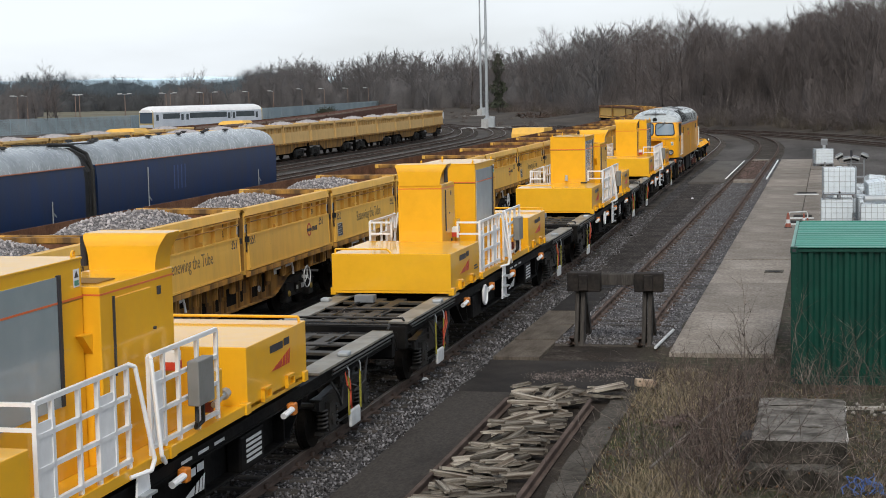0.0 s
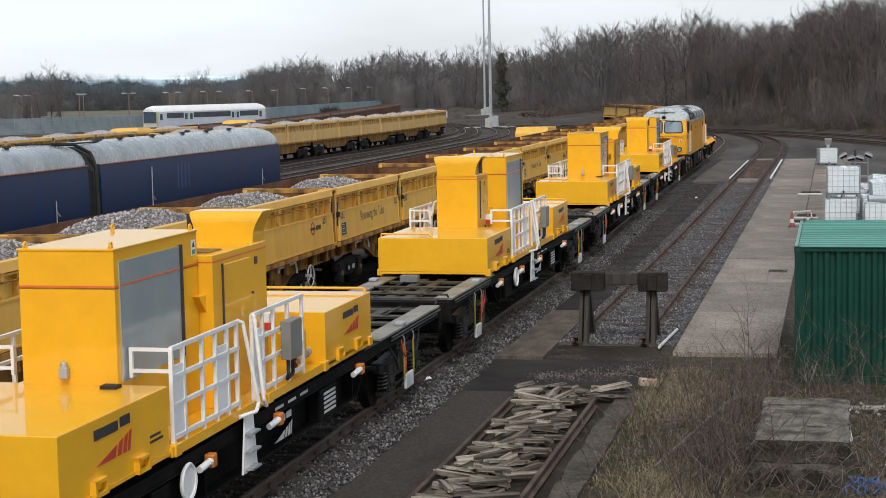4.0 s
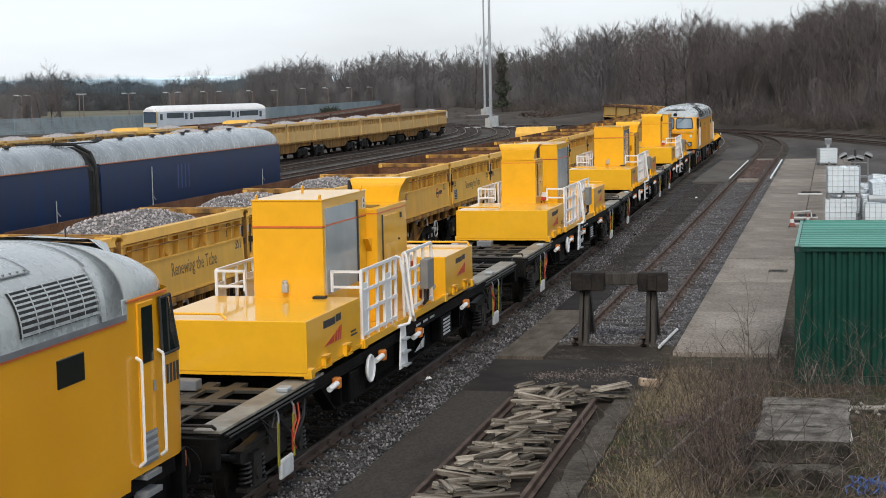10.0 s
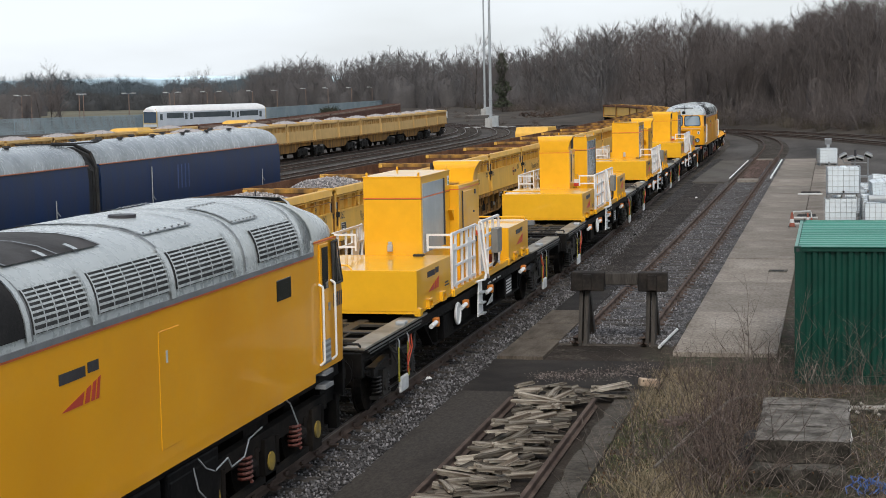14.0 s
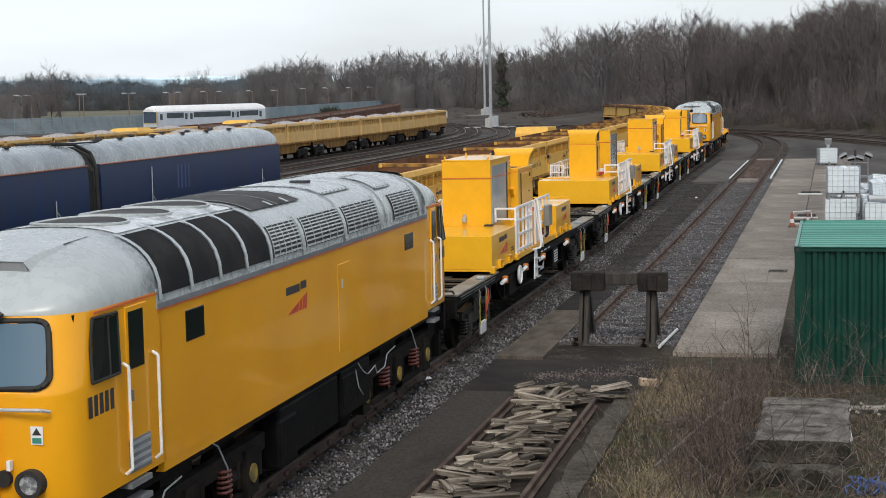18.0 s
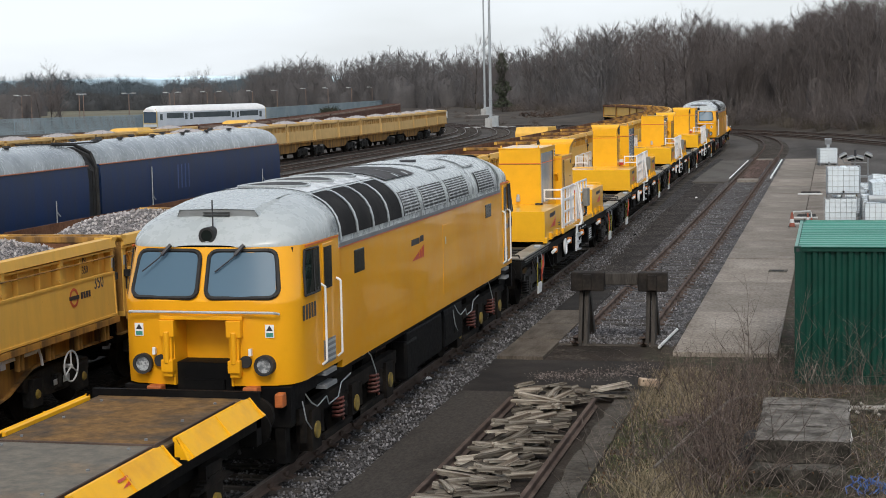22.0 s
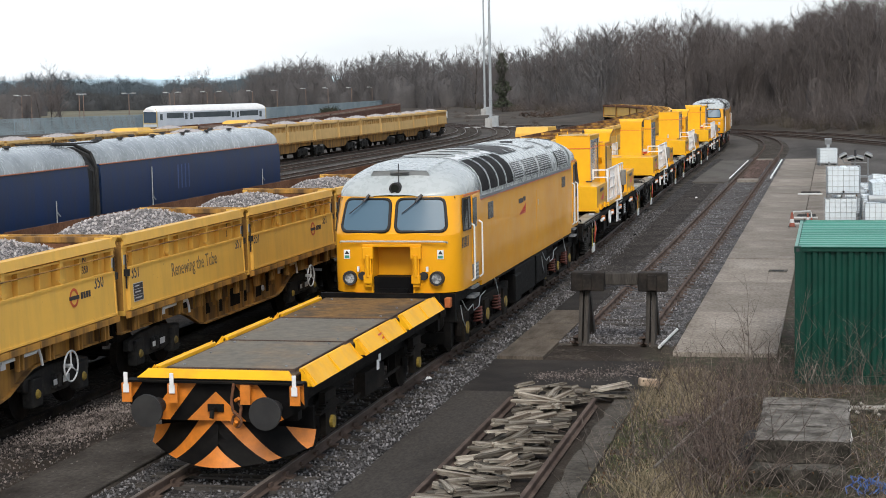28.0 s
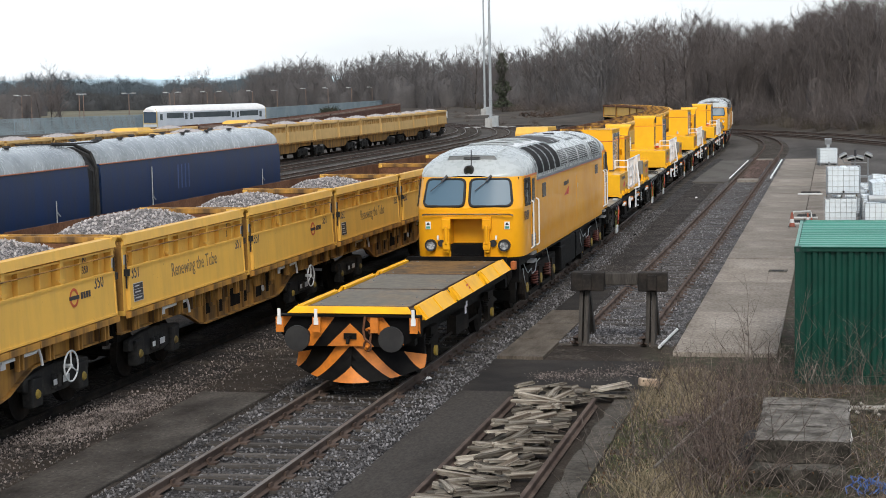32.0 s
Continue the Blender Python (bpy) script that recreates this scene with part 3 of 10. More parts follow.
def lay_track(f, y0, y1, step, label, near=None, z=0.0, sleepers=True, worn=True):
    """Two rails; sleepers as pieces of their own inside the stretch near, joined elsewhere."""
    track = tagged(new("track"), label, "track", kind="structure")
    ys = np.arange(y0, y1 + 0.01, step)
    for sx in (-0.7525, 0.7525):
        prof = rail_profile(0)
        rings = []
        for y in ys:
            h = radians(heading(f, y))
            rings.append([(f(y) + (sx + px) * math.cos(h), y + (sx + px) * math.sin(h), z + pz) for px, pz in prof])
        sh = Shape().loft(rings)
        k = len(prof)
        sh.m = [1 if (i % k) in (5, 6, 7) and worn else 0 for i in range(len(sh.f))]
        part("rail", sh, [MAT["rail_rust"], MAT["rail_head"]], track)
    if not sleepers:
        return track
    plank = Shape().box(-1.28, 1.28, -0.125, 0.125, -0.30, -0.165).data("sleeper", MAT["sleeper"])
    rest, chairs = Shape(), Shape()
    rnd = random.Random(int(y0 * 7 + y1))
    for y in np.arange(y0 + 0.3, y1, 0.72):
        m = pose(f(y) + rnd.uniform(-0.03, 0.03), y, z + rnd.uniform(-0.008, 0.012), 0, 0, heading(f, y) + rnd.uniform(-0.6, 0.6))
        if near and near[0] <= y <= near[1]:
            part("sleeper", plank, None, track, at=m)
            for sx in (-0.7525, 0.7525):
                for d in (-1, 1):
                    chairs.box(sx + d * 0.035 - 0.02, sx + d * 0.035 + 0.02, -0.07, 0.07, -0.165, -0.07, m)
                    chairs.box(sx + d * 0.11 - 0.06, sx + d * 0.11 + 0.06, -0.09, 0.09, -0.168, -0.13, m)
        else:
            rest.box(-1.28, 1.28, -0.125, 0.125, -0.30, -0.165, m)
    if rest.v:
        tagged(part("far_sleepers", rest, MAT["sleeper"], track), kind="stuff")
    if chairs.v:
        tagged(part("rail_chairs", chairs, MAT["rail_rust"], track, "rusty cast rail chairs"), kind="stuff")
    return track


def ballast_material(name, a, b):
    m, n, l, bs = shader(name)
    tc, vo, ed = n.new("ShaderNodeTexCoord"), n.new("ShaderNodeTexVoronoi"), n.new("ShaderNodeTexVoronoi")
    for v in (vo, ed):
        v.inputs["Scale"].default_value = 15.0
        l.new(tc.outputs["Object"], v.inputs["Vector"])
    ed.feature = "DISTANCE_TO_EDGE"
    bw = n.new("ShaderNodeRGBToBW")
    l.new(vo.outputs["Color"], bw.inputs[0])
    col = mixed(n, l, ramp(n, l, bw.outputs[0], 0.15, 0.85), a, b)
    # shade in the gaps between stones is put into the colour
    col = mixed(n, l, 1.0, col, ramp(n, l, ed.outputs["Distance"], 0.0, 0.16, (0.25,) * 3, (1.1,) * 3), "MULTIPLY")
    col = mixed(n, l, 1.0, col, ramp(n, l, noise_tex(n, l, 0.8, 5, 0.6), 0.35, 0.65, (0.6,) * 3, (1.15,) * 3), "MULTIPLY")
    l.new(col, bs.inputs["Base Color"])
    bs.inputs["Roughness"].default_value = 0.95
    bs.inputs["Specular IOR Level"].default_value = 0.12
    bumped(n, l, bs, ed.outputs["Distance"], 1.0, 0.05)
    return m


def ballast_bed(f, y0, y1, x0, x1, top, mat, label):
    """A low ridge of ballast along a track, with an uneven surface and edge."""
    sh = Shape()
    xs = [x0 - 0.25, x0, x0 + 0.3, (x0 + x1) / 2, x1 - 0.3, x1, x1 + 0.25]
    rings = []
    for y in np.arange(y0, y1, 0.6 if y1 - y0 < 120 else 1.5):
        rings.append([(f(y) + x + 0.10 * noise.noise(Vector((x, y * 0.8, 1))), y, (top - 0.13 * max(0.0, 1 - (y - y0) / 1.3) if 0 < i < 6 else -0.30) + 0.022 * noise.noise(Vector((x * 2, y * 2, 4)))) for i, x in enumerate(xs)])
    sh.loft(rings, close=False)
    tagged(part("ballast_bed", sh, mat, smooth=True), label, "ballast", kind="structure")


MAT["bed_pale"] = ballast_material("pale_load_bed", (0.17, 0.16, 0.158), (0.40, 0.375, 0.37))
MAT["bed_cinder"] = ballast_material("dark_cinder_bed", (0.022, 0.019, 0.017), (0.075, 0.066, 0.060))
MAT["bed"] = ballast_material("grey_ballast_bed", (0.034, 0.032, 0.032), (0.135, 0.129, 0.128))
MAT["bed_brown"] = ballast_material("brown_ballast_bed", (0.058, 0.056, 0.058), (0.205, 0.200, 0.204))
MAT["bed_path"] = ballast_material("cinder_path_bed", (0.034, 0.030, 0.028), (0.105, 0.094, 0.087))
ballast_bed(main_x, 10, 125, -1.62, 1.80, -0.19, MAT["bed"], "grey ballast bed of the running track")
ballast_bed(siding_x, 35.2, 125, -1.25, 1.36, -0.166, MAT["bed_brown"], "brown-grey ballast bed of the siding")
ballast_bed(lambda y: 0.5 * (main_x(y) + siding_x(y)), 47.8, 94.6, -0.42, 0.78, -0.172, MAT["bed_path"], "dark cinder path between the tracks")
ballast_bed(tip_x, 10, 120, -1.3, 2.3, -0.20, MAT["bed_cinder"], "dirty ballast bed under the wagons")
lay_track(main_x, -40, 230, 2.5, "running track with rusty rails on timber sleepers", (16, 70))
lay_track(siding_x, 35.9, 230, 2.5, "siding track with rusty rails ending at a buffer stop", (35, 125), worn=False)
lay_track(lambda y: 3.78, 8, 29.6, 3.0, "disused rusty track covered in broken timber", None, -0.02, sleepers=False, worn=False)
tip_track = lay_track(tip_x, -20, 230, 4.0, "dirty track with darkened rails under the ballast wagons", None, -0.04, sleepers=False, worn=False)
# Dirt and the dark beneath the wagons are both put into the rail colour.
for rail in tip_track.children:
    rail.data.materials[0] = MAT["grime"]
lay_track(third_x, 40, 225, 5.0, "rusty yard track", None)
lay_track(coach_x, 0, 225, 5.0, "track under the blue coaches", None)
lay_track(mid_x, 60, 250, 5.0, "empty rusty yard track", None)
lay_track(mid2_x, 60, 255, 5.0, "empty rusty yard track", None)
lay_track(tip2_x, 80, 265, 5.0, "track under the far ballast wagons", None)
lay_track(tip3_x, 66, 410, 8.0, "outer yard track", None)
lay_track(lambda y: neck_x(y) + 5.0, 118, 215, 5.0, "second rusty neck track behind the yard", None)
lay_track(neck_x, 120, 230, 5.0, "rusty shunting neck curving behind the yard", None)


# ---- rolling stock: origin at the middle on rail level, +y away from the bridge ----
def wheelset(parent, y, r=0.46, mat=None, hubs=True):
    """Axle with two wheels as one part that rolls; its origin lies on the axle."""
    sh = Shape()
    for s in (-1, 1):
        sh.rod((s * 0.69, 0, 0), (s * 0.82, 0, 0), r, 20)
        sh.rod((s * 0.665, 0, 0), (s * 0.70, 0, 0), r + 0.028, 20)
        for k in range(4):
            a = k * math.pi / 2
            sh.block((s * 0.823, 0.28 * math.cos(a), 0.28 * math.sin(a)), (0.01, 0.07, 0.07))
    sh.rod((-0.85, 0, 0), (0.85, 0, 0), 0.08, 10)
    ob = part("wheelset", sh, mat or MAT["grime"], parent, at=pose(0, y, r))
    ob["roll"] = r
    return ob


def buffers(parent, y, d, z=0.93, x=0.9, head=0.25, mat=None):
    for s in (-1, 1):
        sh = Shape().rod((s * x, y, z), (s * x, y + d * 0.30, z), 0.10, 12).rod((s * x, y + d * 0.12, z), (s * x, y + d * 0.5, z), 0.075, 12)
        sh.rod((s * x, y + d * 0.5, z), (s * x, y + d * 0.55, z), head, 20).box(s * x - 0.17, s * x + 0.17, y - 0.01 * d, y + d * 0.03, z - 0.17, z + 0.17)
        part("buffer", sh, mat or MAT["black"], parent, "dark steel round buffer")
    part("coupling", Shape().tube([(0, y, z - 0.05), (0, y + d * 0.25, z - 0.1), (0, y + d * 0.45, z - 0.3), (0, y + d * 0.3, z - 0.5)], 0.035).box(-0.12, 0.12, y - 0.01, y + 0.01 + d * 0.05, z - 0.15, z + 0.1), MAT["grime"], parent)


def train_poses(f, offset, turned=0):
    """Keyed poses of a vehicle whose middle runs offset metres behind the leading cab face."""
    return [(t, on_track(f, s + offset) @ pose(0, 0, 0, 0, 0, turned)) for t, s in S_ROWS]


MOVERS = []   # (thing, offset along the train, turned about by)


# ---- the two matching diesel locomotives ----
CAB_LO = [(0.0, -8.84), (0.42, -8.83), (0.7, -8.80), (1.05, -8.73), (1.22, -8.60), (1.30, -8.42), (1.33, -8.2), (1.33, -6.4)]
CAB_UP = [(0.0, -8.56), (0.42, -8.55), (0.7, -8.53), (1.02, -8.45), (1.16, -8.32), (1.26, -8.15), (1.31, -7.9), (1.33, -6.4)]
Z_SOLE, Z_WAIST, Z_GUT = 1.42, 2.62, 3.36


def cab_front_y(x, z):
    t = min(max((z - Z_WAIST) / (Z_GUT - Z_WAIST), 0), 1)
    a = np.interp(abs(x), [p[0] for p in CAB_LO[:6]], [p[1] for p in CAB_LO[:6]])
    b = np.interp(abs(x), [p[0] for p in CAB_UP[:6]], [p[1] for p in CAB_UP[:6]])
    return float(a + (b - a) * t)


FAR_CUT = 0.85   # the body reaches less far from the middle at its other end
ROOF_W = ([0, 7.0, 7.9, 8.15, 8.32, 8.45, 8.53, 8.57], [1.33, 1.33, 1.31, 1.26, 1.16, 1.02, 0.72, 0.45])
ROOF_Z = ([0, 5.6, 6.5, 7.2, 7.8, 8.2, 8.42, 8.57], [4.06, 4.06, 4.05, 4.00, 3.89, 3.72, 3.55, 3.39])


FAR_STEP = 6.16   # where the trailing cab begins
Z_LOW = 3.17    # gutter of the body between the cabs


def roof_base(y):
    return Z_LOW if -6.5 < y < FAR_STEP else Z_GUT


def roof_pt(y, a, off=0.0):
    """A point of the locomotive's roof at y, a degrees round from its right gutter."""
    w, zt = float(np.interp(abs(y) if y < 0 else y + FAR_CUT, *ROOF_W)), float(np.interp(abs(y) if y < 0 else y + FAR_CUT, *ROOF_Z))
    c, s = math.cos(radians(a)), math.sin(radians(a))
    x = (w + off) * math.copysign(abs(c) ** 0.72, c)
    zb = roof_base(y)
    return (x, y, zb + (zt - zb + off) * max(s, 0) ** (0.8 if zb == Z_GUT else 0.70))


def roof_patch(y0, y1, a0, a1, off, ny=4, na=6):
    ys, an = np.linspace(y0, y1, ny + 1), np.linspace(a0, a1, na + 1)
    return Shape().loft([[roof_pt(y, a, off) for a in an] for y in ys], close=False)


def roof_at(x, y, off=0.0):
    w, zt = float(np.interp(abs(y) if y < 0 else y + FAR_CUT, *ROOF_W)), float(np.interp(abs(y) if y < 0 else y + FAR_CUT, *ROOF_Z))
    c = min(abs(x) / w, 1) ** (1 / 0.72)
    zb = roof_base(y)
    return (x, y, zb + (zt - zb + off) * max(1 - c * c, 0) ** (0.4 if zb == Z_GUT else 0.35))


def roof_disc(yc, r, off):
    rings = [[roof_at(k * r * math.cos(a), yc + k * r * math.sin(a), off) for a in np.linspace(0, 2 * math.pi, 29)[:-1]] for k in (1.0, 0.75, 0.5, 0.25, 0.02)]
    return Shape().loft(rings)


def fan_mark(parent, m, size, mat_word, mat_fan):
    """The owner's mark as plain shapes: two bars for the words over a fan of four slanting blades."""
    sh = Shape().box(-0.50 * size, 0.14 * size, 0.08 * size, 0.20 * size, 0, 0.004).box(0.20 * size, 0.48 * size, 0.10 * size, 0.22 * size, 0, 0.004)
    part("mark_word", sh, mat_word, parent, "dark word of the painted mark", at=m)
    fan = Shape()
    rise = lambda x: (-0.22 + (x + 0.46) * 0.25) * size
    fan.prism([(-0.46 * size, -0.22 * size), (0.04 * size, -0.22 * size), (0.10 * size, rise(0.10))], "z", 0, 0.004)
    for b0, b1 in ((0.10, 0.21), (0.26, 0.35), (0.39, 0.46)):
        fan.prism([(b0 * size, -0.22 * size), (b1 * size, -0.22 * size), ((b1 + 0.06) * size, rise(b1 + 0.06)), ((b0 + 0.06) * size, rise(b0 + 0.06))], "z", 0, 0.004)
    part("mark_fan", fan, mat_fan, parent, "slanting fan-shaped painted mark", at=m)


SIDE_R = lambda x, y, z: Matrix.Translation((x, y, z)) @ pose(0, 0, 0, 90, 0, 90)       # flat shapes on a right-hand side
SIDE_L = lambda x, y, z: Matrix.Translation((x, y, z)) @ pose(0, 0, 0, 90, 0, -90)
FRONT = lambda x, y, z: Matrix.Translation((x, y, z)) @ pose(0, 0, 0, 90, 0, 0)


def warning_sticker(parent, m, s=0.1):
    sh = Shape().use(0).box(-s, s, -1.4 * s, 1.4 * s, 0, 0.003)
    sh.use(1).prism([(-0.75 * s, 0.05 * s), (0.75 * s, 0.05 * s), (0, 1.2 * s)], "z", 0.003, 0.005)
    sh.use(2).box(-0.75 * s, 0.75 * s, -1.2 * s, -0.35 * s, 0.003, 0.005)
    part("warning_sticker", sh, [MAT["white"], MAT["ink"], MAT["green_top"]], parent, "small white warning sticker", at=m)


def ring_shape(c, r0, r1, y0, y1, n=24):
    """A flat ring facing -y."""
    sh = Shape()
    a = [(math.cos(2 * math.pi * i / n), math.sin(2 * math.pi * i / n)) for i in range(n)]
    rings = [[(c[0] + r * x, y, c[1] + r * z) for x, z in a] for r, y in ((r1, y1), (r1, y0), (r0, y0), (r0, y1))]
    return sh.loft(rings)


def cab_side_x(y, z):
    t = min(max((z - Z_WAIST) / (Z_GUT - Z_WAIST), 0), 1)
    a = np.interp(y, [p[1] for p in CAB_LO[3:]], [p[0] for p in CAB_LO[3:]])
    b = np.interp(y, [p[1] for p in CAB_UP[3:]], [p[0] for p in CAB_UP[3:]])
    return float(a + (b - a) * t)


def build_cab(loco, m, lamp_red=False):
    yel = MAT["amber"]
    lo, up = CAB_LO, CAB_UP
    full = lambda o, z, dy=0.0: [(-x, y + dy, z) for x, y in reversed(o)] + [(x, y + dy, z) for x, y in o[1:]]
    nose = Shape()
    cut = [p for p in lo if p[0] >= 0.42]
    for s in (-1, 1):
        nose.loft([[(s * x, y + 0.03, Z_SOLE) for x, y in cut], [(s * x, y, 1.75) for x, y in cut], [(s * x, y, 2.36) for x, y in cut]], close=False)
    nose.loft([full(lo, 2.36), full(lo, Z_WAIST - 0.05), full(lo, Z_WAIST), full(lo, Z_WAIST + 0.04, 0.03), full(up, Z_GUT)], close=False)
    part("cab", nose, yel, loco, "yellow rounded driving cab", at=m, angle=35)
    # recessed coupler bay
    part("coupler_bay", Shape().box(-0.43, 0.43, -8.36, -8.33, 1.3, 2.38).box(-0.45, -0.42, -8.83, -8.34, 1.42, 2.37).box(0.42, 0.45, -8.83, -8.34, 1.42, 2.37)
         .box(-0.43, 0.43, -8.83, -8.34, 2.355, 2.375), yel, loco, at=m)
    part("bay_floor", Shape().box(-0.42, 0.42, -8.75, -8.35, 1.3, 1.74).box(-0.3, 0.3, -8.8, -8.5, 1.25, 1.5), MAT["black"], loco, at=m)
    for s in (-1, 1):
        part("bay_column", Shape().box(s * 0.50 - 0.07, s * 0.50 + 0.07, -8.91, -8.8, 1.55, 2.28).box(s * 0.5 - 0.11, s * 0.5 + 0.11, -8.93, -8.8, 2.12, 2.36)
             .box(s * 0.5 - 0.09, s * 0.5 + 0.09, -8.95, -8.8, 1.62, 1.8).rod((s * 0.5, -8.93, 1.75), (s * 0.5, -8.93, 2.2), 0.045), yel, loco, at=m, bevel=0.012)
    part("bay_lintel", Shape().box(-0.62, 0.62, -8.88, -8.8, 2.36, 2.42), yel, loco, at=m, bevel=0.012)
    # windscreens with rubber frames and wipers
    for s in (-1, 1):
        grid, out = [], []
        for j in range(6):
            t = j / 5
            z = 2.69 + 0.60 * t
            grid.append([(s * x, cab_front_y(x, z) - 0.022, z) for x in np.linspace(0.09, 1.07 - 0.06 * t, 7)])
        part("windscreen", Shape().loft(grid, close=False), MAT["glass"], loco, "windscreen pane with the blue sky reflection in its colour", at=m, smooth=True)
        path = []
        rr = 0.09
        for cx, cz, a0 in ((0.09 + rr, 2.69 + rr, 180), (1.07 - rr, 2.69 + rr, 270), (1.01 - rr, 3.29 - rr, 0), (0.09 + rr, 3.29 - rr, 90)):
            for k in range(4):
                a = radians(a0 + k * 30)
                x, z = cx + rr * math.cos(a) * 1.25, cz + rr * math.sin(a) * 1.25
                path.append((s * x, cab_front_y(x, z) - 0.015, z))
        part("windscreen_frame", Shape().tube(path + path[:1], 0.034, 6), MAT["rubber"], loco, "black rubber windscreen surround", at=m)
        x0 = s * 0.55
        part("wiper", Shape().tube([(x0, cab_front_y(0.55, 3.34) - 0.06, 3.37), (x0 - 0.12, cab_front_y(0.5, 3.2) - 0.07, 3.22), (x0 - 0.36, cab_front_y(0.2, 3.0) - 0.05, 3.03)], 0.011)
             .rod((x0 + 0.03, cab_front_y(0.55, 3.34) - 0.05, 3.40), (x0 - 0.08, cab_front_y(0.5, 3.2) - 0.075, 3.26), 0.03, 6), MAT["ink"], loco, at=m)
        # lamps
        part("headlight", ring_shape((s * 0.91, 1.72), 0.105, 0.145, -8.86, -8.70), MAT["rubber"], loco, "round headlight in black rim", at=m)
        part("headlight_lens", Shape().rod((s * 0.91, -8.83, 1.72), (s * 0.91, -8.78, 1.72), 0.105, 20), MAT["lens"], loco, "clear headlight lens", at=m)
        part("marker_light", Shape().rod((s * 0.64, -8.86, 1.77), (s * 0.64, -8.75, 1.77), 0.085, 16), MAT["rubber"], loco, "small dark marker light", at=m)
        warning_sticker(loco, m @ FRONT(s * 0.98, cab_front_y(0.98, 2.2) - 0.012, 2.20), 0.066)
        # side: window, door, rails
        part("cab_window", Shape().loft([[(s * (cab_side_x(y, z) + 0.040), y, z) for y in np.linspace(-8.22 + 0.12 * (z - 2.66) / 0.6, -7.60, 6)] for z in np.linspace(2.66, 3.26, 4)], close=False), MAT["glass_side"], loco, "dark sliding cab window", at=m)
        part("window_frame", Shape().tube([(s * (cab_side_x(y, z) + 0.034), y, z) for y, z in ((-8.24, 2.64), (-7.9, 2.64), (-7.59, 2.64), (-7.59, 3.28), (-7.8, 3.28), (-8.10, 3.28), (-8.18, 3.0), (-8.24, 2.64))], 0.018).rod((s * (cab_side_x(-7.83, 2.65) + 0.042), -7.83, 2.65), (s * (cab_side_x(-7.83, 3.27) + 0.042), -7.83, 3.27), 0.012, 6), MAT["rubber"], loco, at=m)
        part("cab_door", Shape().box(min(s * 1.32, s * 1.345), max(s * 1.32, s * 1.345), -7.36, -6.80, 1.5, 3.30), yel, loco, "yellow cab door", at=m, bevel=0.012)
        part("door_window", Shape().box(min(s * 1.33, s * 1.352), max(s * 1.33, s * 1.352), -7.30, -6.92, 2.62, 3.24), MAT["glass_side"], loco, at=m)
        part("door_handle", Shape().rod((s * 1.36, -7.28, 2.28), (s * 1.36, -7.28, 2.40), 0.018), MAT["silver_dark"], loco, at=m)
        for y in (-7.47, -6.68):
            part("handrail", Shape().tube([(s * 1.34, y, 2.72), (s * 1.41, y, 2.68), (s * 1.41, y, 1.58), (s * 1.34, y, 1.52)], 0.018, 8), MAT["white"], loco, "white door handrail", at=m)
        part("kick_plate", Shape().box(min(s * 1.33, s * 1.35), max(s * 1.33, s * 1.35), -7.36, -6.82, 1.50, 1.86), MAT["silver_dark"], loco, "grey kick plate of the cab door", at=m)
        for k in range(4):
            part("tread_strip", Shape().box(min(s * 1.345, s * 1.36), max(s * 1.345, s * 1.36), -7.34, -6.84, 1.54 + k * 0.085, 1.575 + k * 0.085), MAT["galv"], loco, at=m)
        for z in (1.14, 1.34):
            part("cab_step", Shape().box(min(s * 1.2, s * 1.37), max(s * 1.2, s * 1.37), -7.40, -6.86, z, z + 0.06), MAT["silver_dark"], loco, "grey chequered step", at=m)
        sh = Shape()
        for k in range(5):
            sh.box(min(s * 1.33, s * 1.3325), max(s * 1.33, s * 1.3325), -8.30 + k * 0.13, -8.21 + k * 0.13, 2.28, 2.50)
        part("number_mark", sh, MAT["ink"], loco, "dark number drawn as plain bars", at=m)
        part("lamp_iron", Shape().box(s * 0.72 - 0.02, s * 0.72 + 0.02, -8.88, -8.82, 1.86, 1.96), MAT["white"], loco, at=m)
        part("nose_rail", Shape().tube([(-1.12, -8.74, 2.44), (-1.08, -8.84, 2.47), (0, -8.93, 2.48), (1.08, -8.84, 2.47), (1.12, -8.74, 2.44)], 0.02), MAT["white"], loco, "white rail across the nose", at=m)
    part("roof_lamp", ring_shape((0.0, 3.52), 0.085, 0.12, -8.535, -8.3), MAT["rubber"], loco, "round headlamp over the windscreen", at=m)
    part("roof_lamp_lens", Shape().rod((0, -8.52, 3.52), (0, -8.48, 3.52), 0.088, 16), MAT["glass_side"], loco, at=m)
    # horn cowl and aerial on the cab roof
    lip = np.linspace(-0.57, 0.57, 9)
    cowl = Shape().loft([[(x, -8.13 + abs(x) * 0.06, 3.875 - 0.03 * abs(x)) for x in lip], [(x * 1.02, -7.8, 3.94 - 0.05 * abs(x)) for x in lip],
                         [(x * 1.1, -7.3, 4.00 - 0.06 * abs(x)) for x in lip], [(x * 1.15, -6.7, 4.03 - 0.05 * abs(x)) for x in lip]], close=False)
    for s in (-1, 1):
        cowl.loft([[(s * 0.57, -8.096, 3.858), (s * 0.581, -7.8, 3.911), (s * 0.627, -7.3, 3.966)], [(s * 0.66, -8.04, 3.70), (s * 0.68, -7.75, 3.78), (s * 0.72, -7.3, 3.90)]], close=False)
    part("horn_cowl", cowl, MAT["silver"], loco, "grey horn cowl on the cab roof", at=m, smooth=True)
